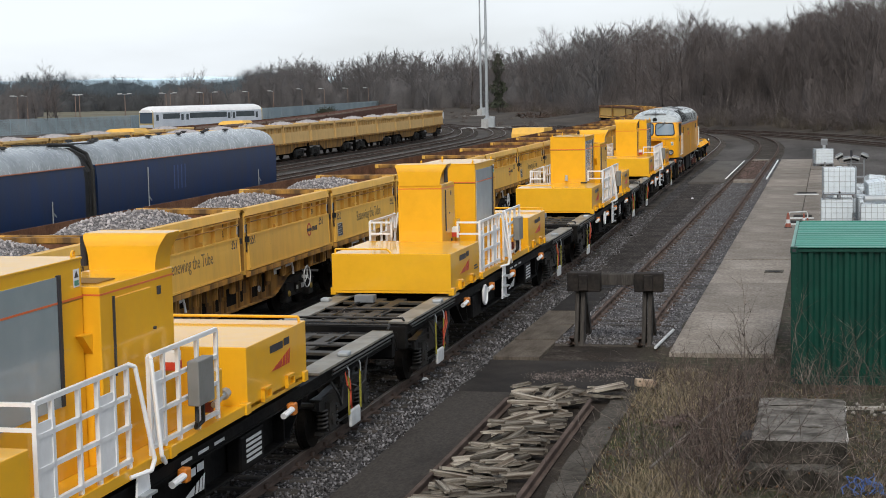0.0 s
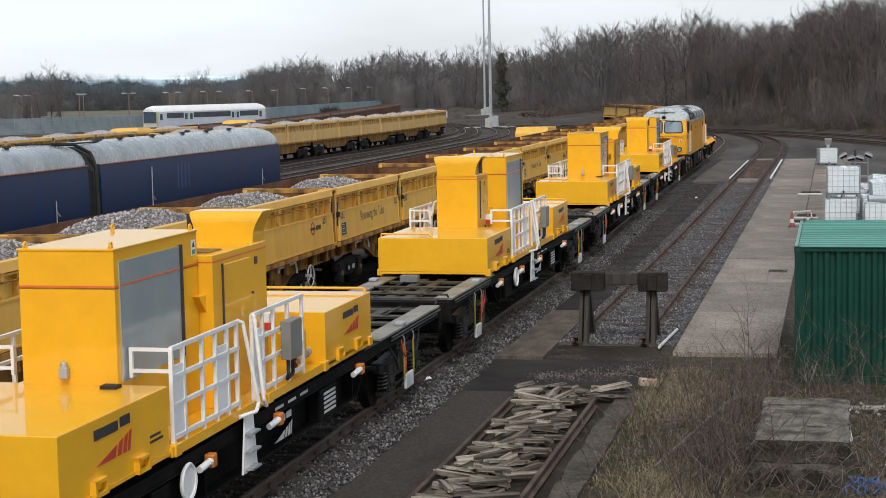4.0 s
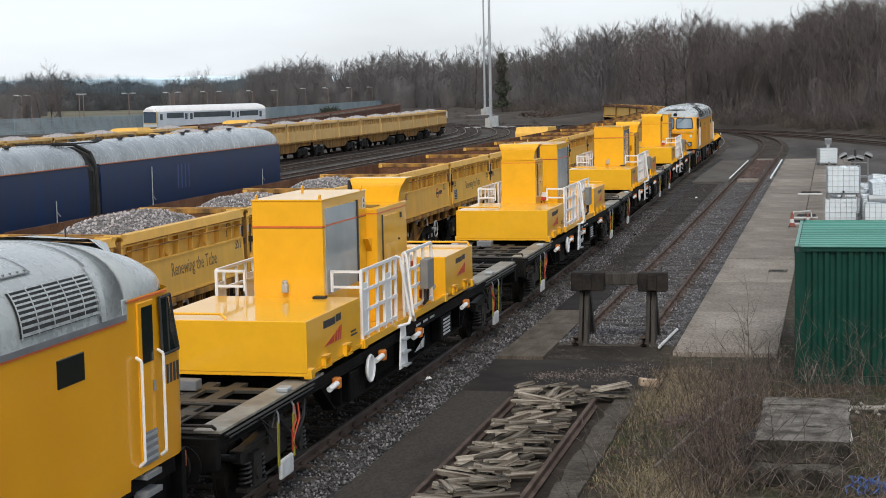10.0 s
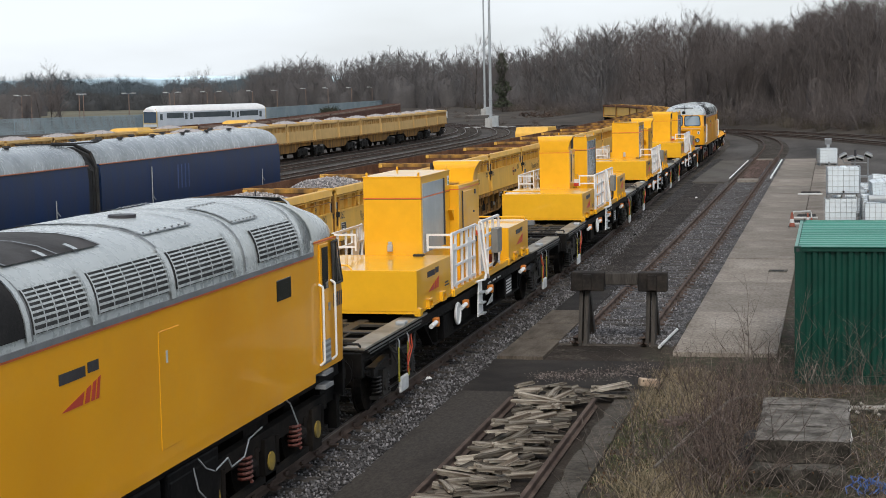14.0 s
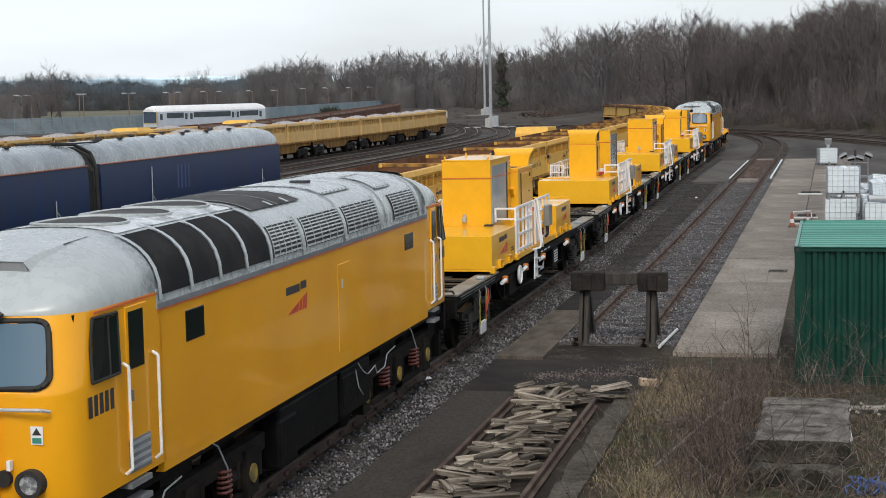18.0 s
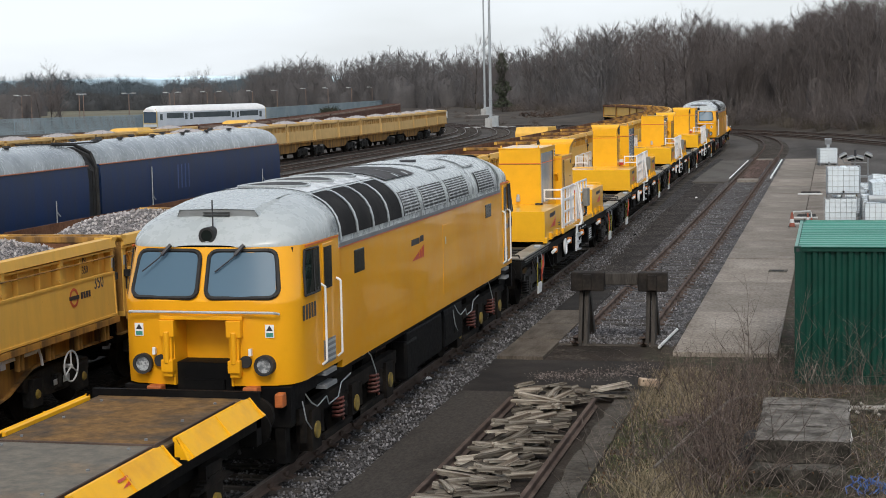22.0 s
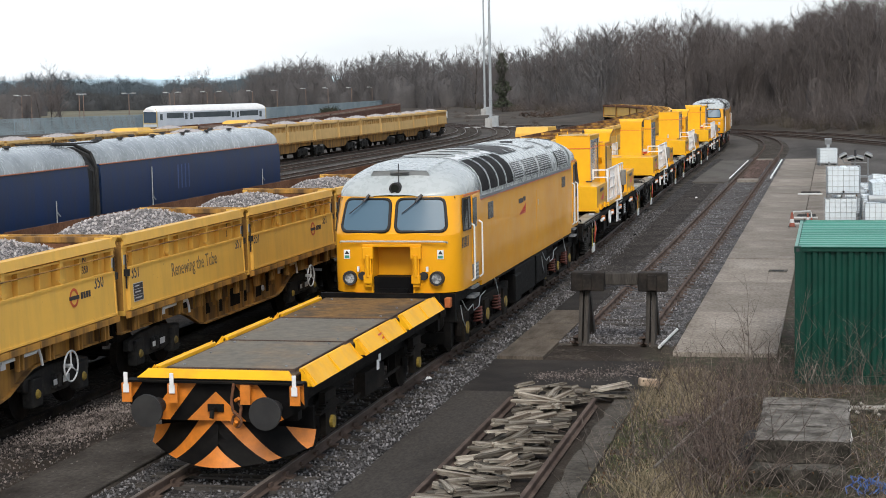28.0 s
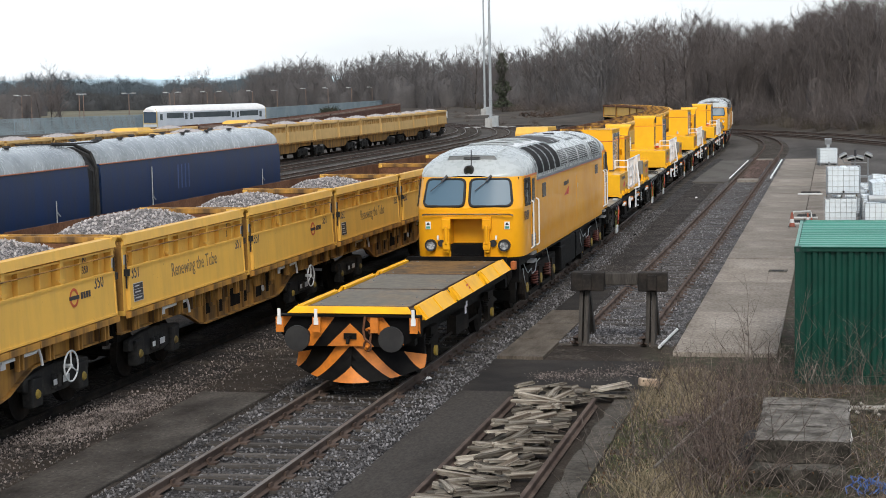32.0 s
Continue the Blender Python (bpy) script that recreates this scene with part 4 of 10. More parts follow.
    part("cowl_slot", Shape().loft([[(x * 1.12, -8.10 + abs(x) * 0.06, 3.715 - 0.02 * abs(x)) for x in lip], [(x, -8.115 + abs(x) * 0.06, 3.87 - 0.03 * abs(x)) for x in lip]], close=False), MAT["cowl_grey"], loco, at=m)
    for z in (3.77, 3.81):
        part("cowl_louvre", Shape().box(-0.2, 0.2, -8.13, -8.10, z, z + 0.016), MAT["slot"], loco, at=m)
    part("aerial", Shape().rod((0.05, -8.4, 3.52), (0.05, -8.4, 4.02), 0.012, 6), MAT["ink"], loco, at=m)
    # buffer beam
    part("buffer_beam", Shape().box(-1.25, 1.25, -8.72, -8.55, 0.82, 1.40).box(-1.1, 1.1, -8.6, -7.6, 0.75, 1.3), MAT["black"], loco, at=m, bevel=0.01)
    for s in (-1, 1):
        part("buffer", Shape().rod((s * 0.9, -8.72, 1.08), (s * 0.9, -9.15, 1.08), 0.10, 12).rod((s * 0.9, -9.15, 1.08), (s * 0.9, -9.22, 1.08), 0.26, 20), MAT["grime"], loco, "oval steel buffer", at=m)
        part("jumper_box", Shape().box(s * 1.14 - 0.06, s * 1.14 + 0.06, -8.93, -8.74, 1.14, 1.34), MAT["jumper"], loco, "orange jumper cable box", at=m, bevel=0.02)
        part("jumper_cover", Shape().box(s * 0.72 - 0.11, s * 0.72 + 0.11, -8.93, -8.74, 1.33, 1.42), MAT["jumper"], loco, "orange jumper cover", at=m, bevel=0.02)
        part("air_hose", Shape().tube([(s * 0.45, -8.75, 1.05), (s * 0.45, -8.9, 0.95), (s * 0.48, -8.92, 0.6), (s * 0.5, -8.8, 0.45)], 0.025), MAT["rubber"], loco, at=m)
    part("snow_guard", Shape().box(-1.15, 1.15, -8.65, -8.55, 0.35, 0.6).box(-1.15, -1.0, -8.7, -8.5, 0.3, 0.85).box(1.0, 1.15, -8.7, -8.5, 0.3, 0.85), MAT["black"], loco, at=m)


def build_bogie6(loco, yc):
    sh = Shape()
    for s in (-1, 1):
        sh.box(s * 1.08 - 0.07, s * 1.08 + 0.07, yc - 2.75, yc + 2.75, 0.72, 0.95)
        for k in (-2.1, 0, 2.1):
            sh.box(s * 1.10 - 0.1, s * 1.10 + 0.1, yc + k - 0.22, yc + k + 0.22, 0.24, 0.86)
            for j in (-0.42, 0.42):
                sh.rod((s * 1.1, yc + k + j, 0.42), (s * 1.1, yc + k + j, 0.8), 0.085, 8)
        sh.box(s * 1.16 - 0.04, s * 1.16 + 0.04, yc - 1.7, yc + 1.7, 0.28, 0.36)
        for k in (-1.05, 1.05):
            sh.rod((s * 1.15, yc + k, 0.62), (s * 1.15, yc + k + 0.4, 0.62), 0.11, 10)
    sh.box(-1.0, 1.0, yc - 0.5, yc + 0.5, 0.6, 1.3)
    part("bogie", sh, MAT["grime"], loco, "black six-wheel bogie frame")
    for s in (-1, 1):
        for k in (-2.1, 0, 2.1):
            part("axle_cap", Shape().rod((s * 1.19, yc + k, 0.53), (s * 1.225, yc + k, 0.53), 0.13, 14), MAT["cap_yellow"], loco, "yellow axle box cover")
        for k in (-1.0, 1.05):
            part("coil_spring", Shape().helix((s * 1.2, yc + k, 0.48), 0.085, 0.024, 0.33, 5, 12, 5), MAT["spring"], loco, "dull red coil spring")
        for pts in ([(yc - 2.75, 1.18), (yc - 2.55, 1.02), (yc - 2.2, 0.90), (yc - 1.8, 0.98), (yc - 1.62, 0.82), (yc - 1.2, 0.86), (yc - 0.95, 1.04), (yc - 0.5, 1.10)],
                    [(yc + 0.25, 1.26), (yc + 0.5, 1.28), (yc + 0.75, 1.18), (yc + 1.0, 0.85), (yc + 1.1, 0.5)], [(yc - 2.9, 1.1), (yc - 2.8, 0.8), (yc - 2.5, 0.62)]):
            part("brake_pipe", Shape().tube([(s * (1.27 if i % 2 else 1.25), y, z) for i, (y, z) in enumerate(pts)], 0.011, 5), MAT["galv"], loco, "pale sanding and brake pipe")
    for k in (-2.1, 0, 2.1):
        wheelset(loco, yc + k, 0.53)


def build_loco(name):
    loco = thing(name, "yellow diesel locomotive with a silver grey roof, pulling away", "locomotive", "locomotives of the works train")
    yel = MAT["amber"]
    for s in (-1, 1):
        prof = [(1.20, 1.30), (1.325, 1.30), (1.33, Z_SOLE), (1.33, Z_LOW), (1.25, Z_LOW), (1.25, 1.34)]
        part("body_side", Shape().prism([(s * x, z) for x, z in prof], "y", -6.42, FAR_STEP), yel, loco, "smooth yellow bodyside")
    part("chassis", Shape().box(-1.22, 1.22, -8.5, 8.5 - FAR_CUT, 1.18, 1.45).box(-1.2, 1.2, -8.3, 8.3 - FAR_CUT, 3.2, 3.34), MAT["black"], loco)
    ends = [8.57, 8.53, 8.45, 8.32, 8.15, 7.9, 7.5, 7.0, 6.51, 6.49, 5.6, 3]
    ys = [-y for y in ends] + [-0.1] + [y - FAR_CUT for y in reversed(ends) if y < 6.5 or y > 6.52]
    ys = sorted(ys + [FAR_STEP - 0.01, FAR_STEP + 0.01])
    part("roof", Shape().loft([[roof_pt(y, a) for a in range(0, 181, 9)] for y in ys], close=False), MAT["silver"], loco, "curved silver grey roof", smooth=True)
    for s in (-1, 1):
        for y0, y1, zg in ((-8.1, -6.47, Z_GUT), (-6.47, FAR_STEP, Z_LOW), (FAR_STEP, 7.3, Z_GUT)):
            wide = 1.33 if zg == Z_LOW else 1.322
            part("gutter_line", Shape().box(min(s * (wide - 0.005), s * (wide + 0.012)), max(s * (wide - 0.005), s * (wide + 0.012)), y0, y1, zg - 0.035, zg - 0.012), MAT["line_red"], loco, "thin orange-red cantrail line")
        part("gutter", Shape().box(min(s * 1.30, s * 1.35), max(s * 1.30, s * 1.35), -6.47, FAR_STEP, Z_LOW - 0.01, Z_LOW + 0.05), MAT["silver_dark"], loco)
        for y0 in (-6.5, FAR_STEP - 0.06):
            part("cab_bulkhead", Shape().box(min(s * 1.25, s * 1.334), max(s * 1.25, s * 1.334), y0, y0 + 0.12, Z_LOW - 0.02, Z_GUT + 0.02), MAT["silver"], loco, "pale strip behind the cab door", bevel=0.01)
        m180 = 0 if s == 1 else 1
        A = (lambda a: a) if s == 1 else (lambda a: 180 - a)
        # radiator panels behind the leading cab
        for k in range(4):
            y0 = -6.36 + k * 0.95
            part("radiator_panel", roof_patch(y0, y0 + 0.86, A(4), A(58), 0.012), MAT["mesh_black"], loco, "black radiator mesh panel", smooth=True)
        for k in range(5):
            y0 = -6.46 + k * 0.95
            part("panel_rib", roof_patch(y0, y0 + 0.09, A(2), A(60), 0.03), MAT["silver"], loco, smooth=True)
        # louvred grilles towards the other end
        for y0, y1 in ((-2.50, -1.28), (-1.08, 0.80), (1.02, 2.88), (3.82, 5.50)):
            part("grille_back", roof_patch(y0, y1, A(4), A(31), 0.006), MAT["slot"], loco, smooth=True)
            gr = Shape()
            for j in range(9):
                a = 4.5 + j * 3.2
                q = roof_patch(y0, y1, A(a), A(a + 1.35), 0.03, 3, 1)
                gr.add(q.v, q.f)
            for j in range(6):
                yy = y0 + (y1 - y0) * j / 5 - 0.012
                q = roof_patch(yy, yy + 0.024, A(3.5), A(32.5), 0.034, 1, 5)
                gr.add(q.v, q.f)
            part("grille", gr, MAT["silver"], loco, "grey louvred roof grille")
            part("grille_strap", roof_patch(y1 + 0.03, y1 + 0.15, A(1), A(36), 0.03), MAT["silver"], loco, "plain grey strap beside a grille", smooth=True)
        part("bodyside_window", Shape().box(min(s * 1.32, s * 1.338), max(s * 1.32, s * 1.338), -5.66, -5.08, 2.66, 3.03), MAT["glass_side"], loco, "small dark bodyside window", bevel=0.01)
        part("bodyside_window", Shape().box(min(s * 1.32, s * 1.338), max(s * 1.32, s * 1.338), 4.53, 5.14, 2.70, 2.99), MAT["glass_side"], loco, "small dark bodyside window", bevel=0.01)
        part("bodyside_door", Shape().box(min(s * 1.32, s * 1.337), max(s * 1.32, s * 1.337), 0.45, 1.05, 1.55, 2.9), yel, loco, bevel=0.006)
        part("notice", Shape().box(min(s * 1.33, s * 1.342), max(s * 1.33, s * 1.342), 0.64, 0.69, 2.52, 2.66), MAT["dull_white"], loco)
        fan_mark(loco, (SIDE_R if s == 1 else SIDE_L)(s * 1.333, -1.55, 2.66), 0.92, MAT["ink"], MAT["red"])
        # tanks and boxes between the bogies
        part("fuel_tank", Shape().box(s * 1.05 - 0.2, s * 1.05 + 0.2, -2.2, 0.6, 0.42, 1.2).box(s * 1.1 - 0.12, s * 1.1 + 0.18, -2.3, -1.5, 0.35, 1.05), MAT["black"], loco, "black fuel tank", bevel=0.05)
        part("battery_box", Shape().box(s * 1.05 - 0.2, s * 1.05 + 0.2, 0.75, 2.4, 0.45, 1.2).box(s * 1.12 - 0.12, s * 1.12 + 0.14, 0.8, 1.5, 0.6, 1.1).box(s * 1.12 - 0.12, s * 1.12 + 0.14, 1.6, 2.3, 0.6, 1.1), MAT["black"], loco, "black battery box", bevel=0.03)
    # roof hatches and fans
    part("roof_hatch", roof_patch(-2.3, -0.15, 52, 128, 0.02), MAT["hatch"], loco, "sooty dark roof hatch", smooth=True)
    for a in (55, 125):
        for y in (-1.55, -0.85):
            part("hatch_clip", roof_patch(y, y + 0.09, a - 4, a + 4, 0.05), MAT["silver"], loco)
    for y in (-2.32, -1.22, -0.2):
        part("hatch_rail", roof_patch(y, y + 0.04, 51, 129, 0.035), MAT["silver_dark"], loco)
    part("fan_surround", roof_patch(-6.25, -2.2, 62, 118, 0.008, 8, 10), MAT["wet_sheen"], loco, "glossy roof paint round the fans, white sheen in its colour", smooth=True)
    for y in (-5.55, -4.25, -2.95):
        part("roof_fan", roof_disc(y, 0.56, 0.016), MAT["hatch"], loco, "round dark roof fan", smooth=True)
        part("fan_guard", Shape().tube([roof_at(0.57 * math.cos(a), y + 0.57 * math.sin(a), 0.02) for a in np.linspace(0, 2 * math.pi, 29)], 0.018, 5), MAT["silver"], loco)
    for y0, y1, a0, a1 in ((1.0, 2.5, 52, 128), (3.55, 4.55, 42, 78), (3.55, 4.55, 102, 138)):
        part("roof_panel", roof_patch(y0, y1, a0, a1, 0.014), MAT["silver"], loco, "bolted grey roof panel", smooth=True)
        rim = Shape()
        for y in (y0, y1 - 0.03):
            q = roof_patch(y, y + 0.022, a0, a1, 0.022, 1, 8)
            rim.add(q.v, q.f)
        for a in (a0, a1 - 1.2):
            q = roof_patch(y0, y1, a, a + 0.8, 0.022, 4, 1)
            rim.add(q.v, q.f)
        part("panel_rim", rim, MAT["silver_dark"], loco)
        bolts = Shape()
        for k in range(7):
            for a in (a0 + 2.5, a1 - 2.5):
                x, y, z = roof_pt(y0 + (y1 - y0) * (k + 0.5) / 7, a, 0.02)
                bolts.box(x - 0.01, x + 0.01, y - 0.01, y + 0.01, z - 0.01, z + 0.008)
        part("panel_bolts", bolts, MAT["silver_dark"], loco)
    part("exhaust", Shape().rod((0.28, 1.95, 4.0), (0.28, 1.95, 4.10), 0.17, 14), MAT["ink"], loco, "dark exhaust port")
    for y in (-2.55, 0.9, 3.3, 5.6):
        part("roof_seam", roof_patch(y, y + 0.045, 2, 178, 0.014, 1, 24), MAT["silver_dark"], loco, smooth=True)
    for yc in (-5.3, 5.3 - FAR_CUT):
        build_bogie6(loco, yc)
    build_cab(loco, Matrix.Identity(4))
    build_cab(loco, pose(0, 1.36, 0, 0, 0, 180) @ Matrix.Diagonal((1, 0.75, 1, 1)))
    return loco


MAT["jumper"] = surface("faded_orange_plastic", (0.48, 0.13, 0.03), (0.36, 0.10, 0.03), 0.6, big=3, fine=14, grain=0.3)
MAT["cowl_grey"] = surface("shaded_cowl_grey", (0.26, 0.275, 0.28), (0.20, 0.21, 0.215), 0.5, big=1.2, fine=8, grain=0.2, bump=0.08)
MAT["slot"] = surface("louvre_shade", (0.055, 0.057, 0.058), (0.085, 0.087, 0.088), 0.8, big=2, fine=20, grain=0.3)
MAT["lens"] = surface("headlight_lens", (0.46, 0.48, 0.49), (0.16, 0.17, 0.18), 0.2, big=9, fine=30, grain=0.3, bump=0.3, cover=(0.45, 0.55))
MAT["hatch"] = surface("sooty_roof_hatch", (0.036, 0.032, 0.030), (0.075, 0.070, 0.068), 0.6, big=1.5, fine=9, grain=0.35, bump=0.25, spec=0.2)
# The wet-looking white sheen round the fans is painted into the colour.
MAT["wet_sheen"] = surface("sheen_roof_paint", (0.62, 0.64, 0.65), (0.20, 0.20, 0.20), 0.22, big=2.4, fine=9, grain=0.2, bump=0.2, cover=(0.45, 0.6))
MAT["cap_yellow"] = surface("axle_cap_yellow", (0.32, 0.22, 0.03), (0.12, 0.09, 0.03), 0.7, big=3, fine=14, grain=0.3)
MAT["spring"] = surface("spring_red", (0.13, 0.032, 0.022), (0.07, 0.025, 0.02), 0.7, big=3, fine=14, grain=0.3)
MAT["line_red"] = surface("cantrail_orange", (0.70, 0.14, 0.03), (0.62, 0.12, 0.03), 0.5, big=2, fine=9, grain=0.1, bump=0.0)
loco_a = build_loco("locomotive")
MOVERS.append((loco_a, 8.82, 0))
loco_b = copy_thing(loco_a, pose(0, 110, 0))
MOVERS.append((loco_b, 28.7 + 20.95 * 3 + 10.15 + 0.75 + 8.82, 0))


# ---- low flat wagon with barrier plates and a striped plough at its outer end ----
def build_flat(name):
    w = thing(name, "low black flat wagon with yellow side plates and worn deck", "wagon", "flat wagons at the train ends")
    L, E = 4.35, 4.57   # half lengths, towards the loco and towards the plough
    part("deck_frame", Shape().box(-1.11, 1.11, -E, L, 1.16, 1.30).box(-1.20, -1.13, -E, L, 0.93, 1.16).box(1.13, 1.20, -E, L, 0.93, 1.16).box(-0.95, -0.80, -E, L, 0.66, 1.16).box(0.80, 0.95, -E, L, 0.66, 1.16)
         .box(-1.2, 1.2, -E, -E + 0.2, 0.7, 1.16).box(-1.2, 1.2, L - 0.2, L, 0.7, 1.16), MAT["black"], w, "black steel underframe", bevel=0.012)
    part("deck_plate", Shape().box(-1.10, 1.10, -E + 0.02, L - 0.02, 1.30, 1.325), MAT["deck_wood"], w, "worn rust-stained deck")
    for y0, y1, k in ((-4.05, -1.5, "deck_grey"), (-1.40, 1.15, "deck_grey"), (1.25, 3.9, "deck_wood")):
        part("deck_panel", Shape().box(-0.98, 0.98, y0, y1, 1.325, 1.36), MAT[k], w, "worn raised deck panel", bevel=0.008)
        part("panel_edge", Shape().box(-0.99, 0.99, y0 - 0.03, y0, 1.32, 1.364).box(0.98, 1.005, y0 - 0.03, y1, 1.32, 1.364), MAT["rail_rust"], w)
        for x in (-0.8, 0.8):
            for y in (y0 + 0.2, (y0 + y1) / 2, y1 - 0.2):
                part("bolt", Shape().rod((x, y, 1.36), (x, y, 1.38), 0.022, 6), MAT["silver_dark"], w)
    # leaning yellow side plates with gussets
    for s in (-1, 1):
        for y0, y1 in ((-4.25, -1.62), (-1.42, 1.22), (1.42, 4.15)):
            pl = Shape()
            pl.add([(s * 1.13, y0 + 0.16, 1.375), (s * 1.13, y1 - 0.20, 1.375), (s * 1.32, y1 - 0.02, 1.13), (s * 1.32, y0 + 0.02, 1.13),
                    (s * 1.155, y0 + 0.16, 1.395), (s * 1.155, y1 - 0.20, 1.395), (s * 1.35, y1 - 0.02, 1.145), (s * 1.35, y0 + 0.02, 1.145)],
                   [(0, 1, 2, 3), (7, 6, 5, 4), (0, 4, 5, 1), (2, 6, 7, 3), (1, 5, 6, 2), (0, 3, 7, 4)])
            plate = part("side_plate", pl, MAT["plate"], w, "leaning bright yellow side plate")
            part("plate_foot", Shape().box(min(s * 1.08, s * 1.13), max(s * 1.08, s * 1.13), y0 + 0.16, y1 - 0.2, 1.3, 1.375), MAT["plate"], w)
            for y, q in ((y0 + 0.09, 1), (y1 - 0.11, -1)):
                part("wedge_end", Shape().prism([(s * 1.13, 1.13), (s * 1.32, 1.13), (s * 1.135, 1.385)] if s == 1 else [(s * 1.135, 1.385), (s * 1.32, 1.13), (s * 1.13, 1.13)], "y", y - 0.01, y + 0.01), MAT["plate"], plate)
            for k in range(3):   # low gussets on the outer face
                y = y0 + 0.12 + (y1 - y0 - 0.28) * k / 2
                part("gusset", Shape().add([(s * 1.158, y, 1.39), (s * 1.345, y, 1.15), (s * 1.372, y, 1.158), (s * 1.170, y, 1.40), (s * 1.158, y + 0.02, 1.39), (s * 1.345, y + 0.02, 1.15), (s * 1.372, y + 0.02, 1.158), (s * 1.170, y + 0.02, 1.40)],
                                           [(0, 1, 2, 3), (7, 6, 5, 4), (3, 2, 6, 7), (0, 3, 7, 4), (1, 5, 6, 2)]), MAT["plate"], plate)
            if s == 1 and y0 == -1.42:
                mm = Matrix.Translation((s * 1.262, -0.2, 1.275)) @ pose(0, 0, 0, 0, 0, 90) @ pose(0, 0, 0, 55, 0, 0)
                fan_mark(w, mm, 0.26, MAT["red"], MAT["red"])
    part("end_plate", Shape().add([(-1.08, -E - 0.04, 1.41), (1.08, -E - 0.04, 1.41), (1.2, -E - 0.14, 1.31), (-1.2, -E - 0.14, 1.31), (-1.08, -E + 0.01, 1.425), (1.08, -E + 0.01, 1.425), (1.2, -E - 0.08, 1.29), (-1.2, -E - 0.08, 1.29)],
                                [(0, 3, 2, 1), (4, 5, 6, 7), (0, 1, 5, 4), (3, 7, 6, 2), (0, 4, 7, 3), (1, 2, 6, 5)]), MAT["plate"], w, "yellow leaning end plate")
    part("far_end_plate", Shape().box(-1.2, 1.2, L - 0.08, L, 1.3, 1.42), MAT["black"], w)
    part("shelf", Shape().box(-1.35, 1.35, -E - 0.22, -E - 0.02, 1.255, 1.285), MAT["black"], w)
    for o in list(w.children):   # the deck stands above the buffers
        o.location.z += 0.13
    # headstock with chevrons
    y = -E - 0.10
    part("headstock", Shape().prism([(-1.34, 1.04), (-0.95, 0.82), (0.95, 0.82), (1.34, 1.04), (1.34, 1.385), (-1.34, 1.385)], "y", y, -E + 0.05), MAT["black"], w, "black headstock with orange stripes")
    st = Shape()
    f = lambda pts: st.prism([(p[0], p[1]) for p in pts], "y", y - 0.006, y)
    f([(-0.45, 0.825), (0.45, 0.825), (0.0, 1.25)])
    for s in (-1, 1):
        for pts in ([(1.12, 1.38), (1.335, 1.08), (1.335, 1.38)], [(0.72, 0.825), (0.94, 0.825), (1.02, 0.87), (0.62, 1.38), (0.28, 1.38)]):
            f([(s * a, b) for a, b in (pts if s == 1 else pts[::-1])])
    part("chevron", st, MAT["orange"], w, "orange chevron stripes")
    # curved plough
    topz = lambda x: 0.83 - 0.25 * (abs(x) / 1.26) ** 1.4
    lowz = lambda x: 0.15 + 0.21 * (abs(x) / 1.26) ** 2.2
    surf = lambda x, t, d=0.0: (x, -E - 0.04 - d + 0.68 * (abs(x) / 1.26) ** 1.7 - 0.16 * t ** 1.5, topz(x) + (lowz(x) - topz(x)) * t)
    rows = 14
    cuts = [-1.3, -1.0, -0.7, -0.45, -0.2, 0.02, 0.12, 0.22, 0.33, 0.47, 0.62, 0.76, 0.90, 1.0, 1.1, 1.26]
    for s in (-1, 1):   # the stripes sweep outwards and down over the plate
        pl = Shape()
        pl.loft([[surf(s * min(max(u + 0.70 * (j / rows) * (1 - 0.65 * u), 0.0), 1.26), j / rows) for u in cuts] for j in range(rows + 1)], close=False)
        pl.m = [1 if 0.02 <= cuts[i] < 0.33 or 0.90 <= cuts[i] else 0 for j in range(rows) for i in range(len(cuts) - 1)]
        part("plough_wing", pl, [MAT["black"], MAT["orange"]], w, "curved obstacle plough wing with orange and black stripes", smooth=True)
    tri = Shape().loft([[surf(x * 0.36 * (j / 8) ** 1.15, 0.55 + 0.45 * j / 8, 0.008) for x in np.linspace(-1, 1, 9)] for j in range(9)], close=False)
    part("plough_point", tri, MAT["orange"], w, "orange painted point of the plough", smooth=True)
    part("plough_back", Shape().box(-1.2, 1.2, -E + 0.72, -E + 0.80, 0.3, 0.9), MAT["black"], w)
    for x in (-1.31, -0.60, 1.25):
        part("lamp_bracket", Shape().box(x - 0.03, x + 0.03, -E - 0.30, -E - 0.27, 1.36, 1.54).box(x - 0.045, x + 0.045, -E - 0.295, -E - 0.27, 1.24, 1.37), MAT["white"], w, "white lamp bracket", bevel=0.008)
        part("bracket_plate", Shape().box(x - 0.075, x + 0.075, -E - 0.27, -E - 0.24, 1.10, 1.38), MAT["orange"], w)
    part("bracket_plate", Shape().box(0.43, 0.58, -E - 0.27, -E - 0.24, 1.10, 1.38), MAT["orange"], w)
    for s in (-1, 1):
        bx = s * 0.89
        part("buffer", Shape().rod((bx, -E - 0.1, 1.03), (bx, -E - 0.34, 1.03), 0.12, 12).rod((bx, -E - 0.34, 1.03), (bx, -E - 0.50, 1.03), 0.085, 12).rod((bx, -E - 0.50, 1.03), (bx, -E - 0.55, 1.03), 0.235, 24), MAT["rubber"], w, "large round black buffer")
    part("hook", Shape().box(-0.12, 0.12, -E - 0.14, -E - 0.1, 0.96, 1.07).tube([(0, -E - 0.1, 1.01), (0, -E - 0.26, 1.0), (0, -E - 0.30, 0.90)], 0.035), MAT["black"], w, "black draw hook")
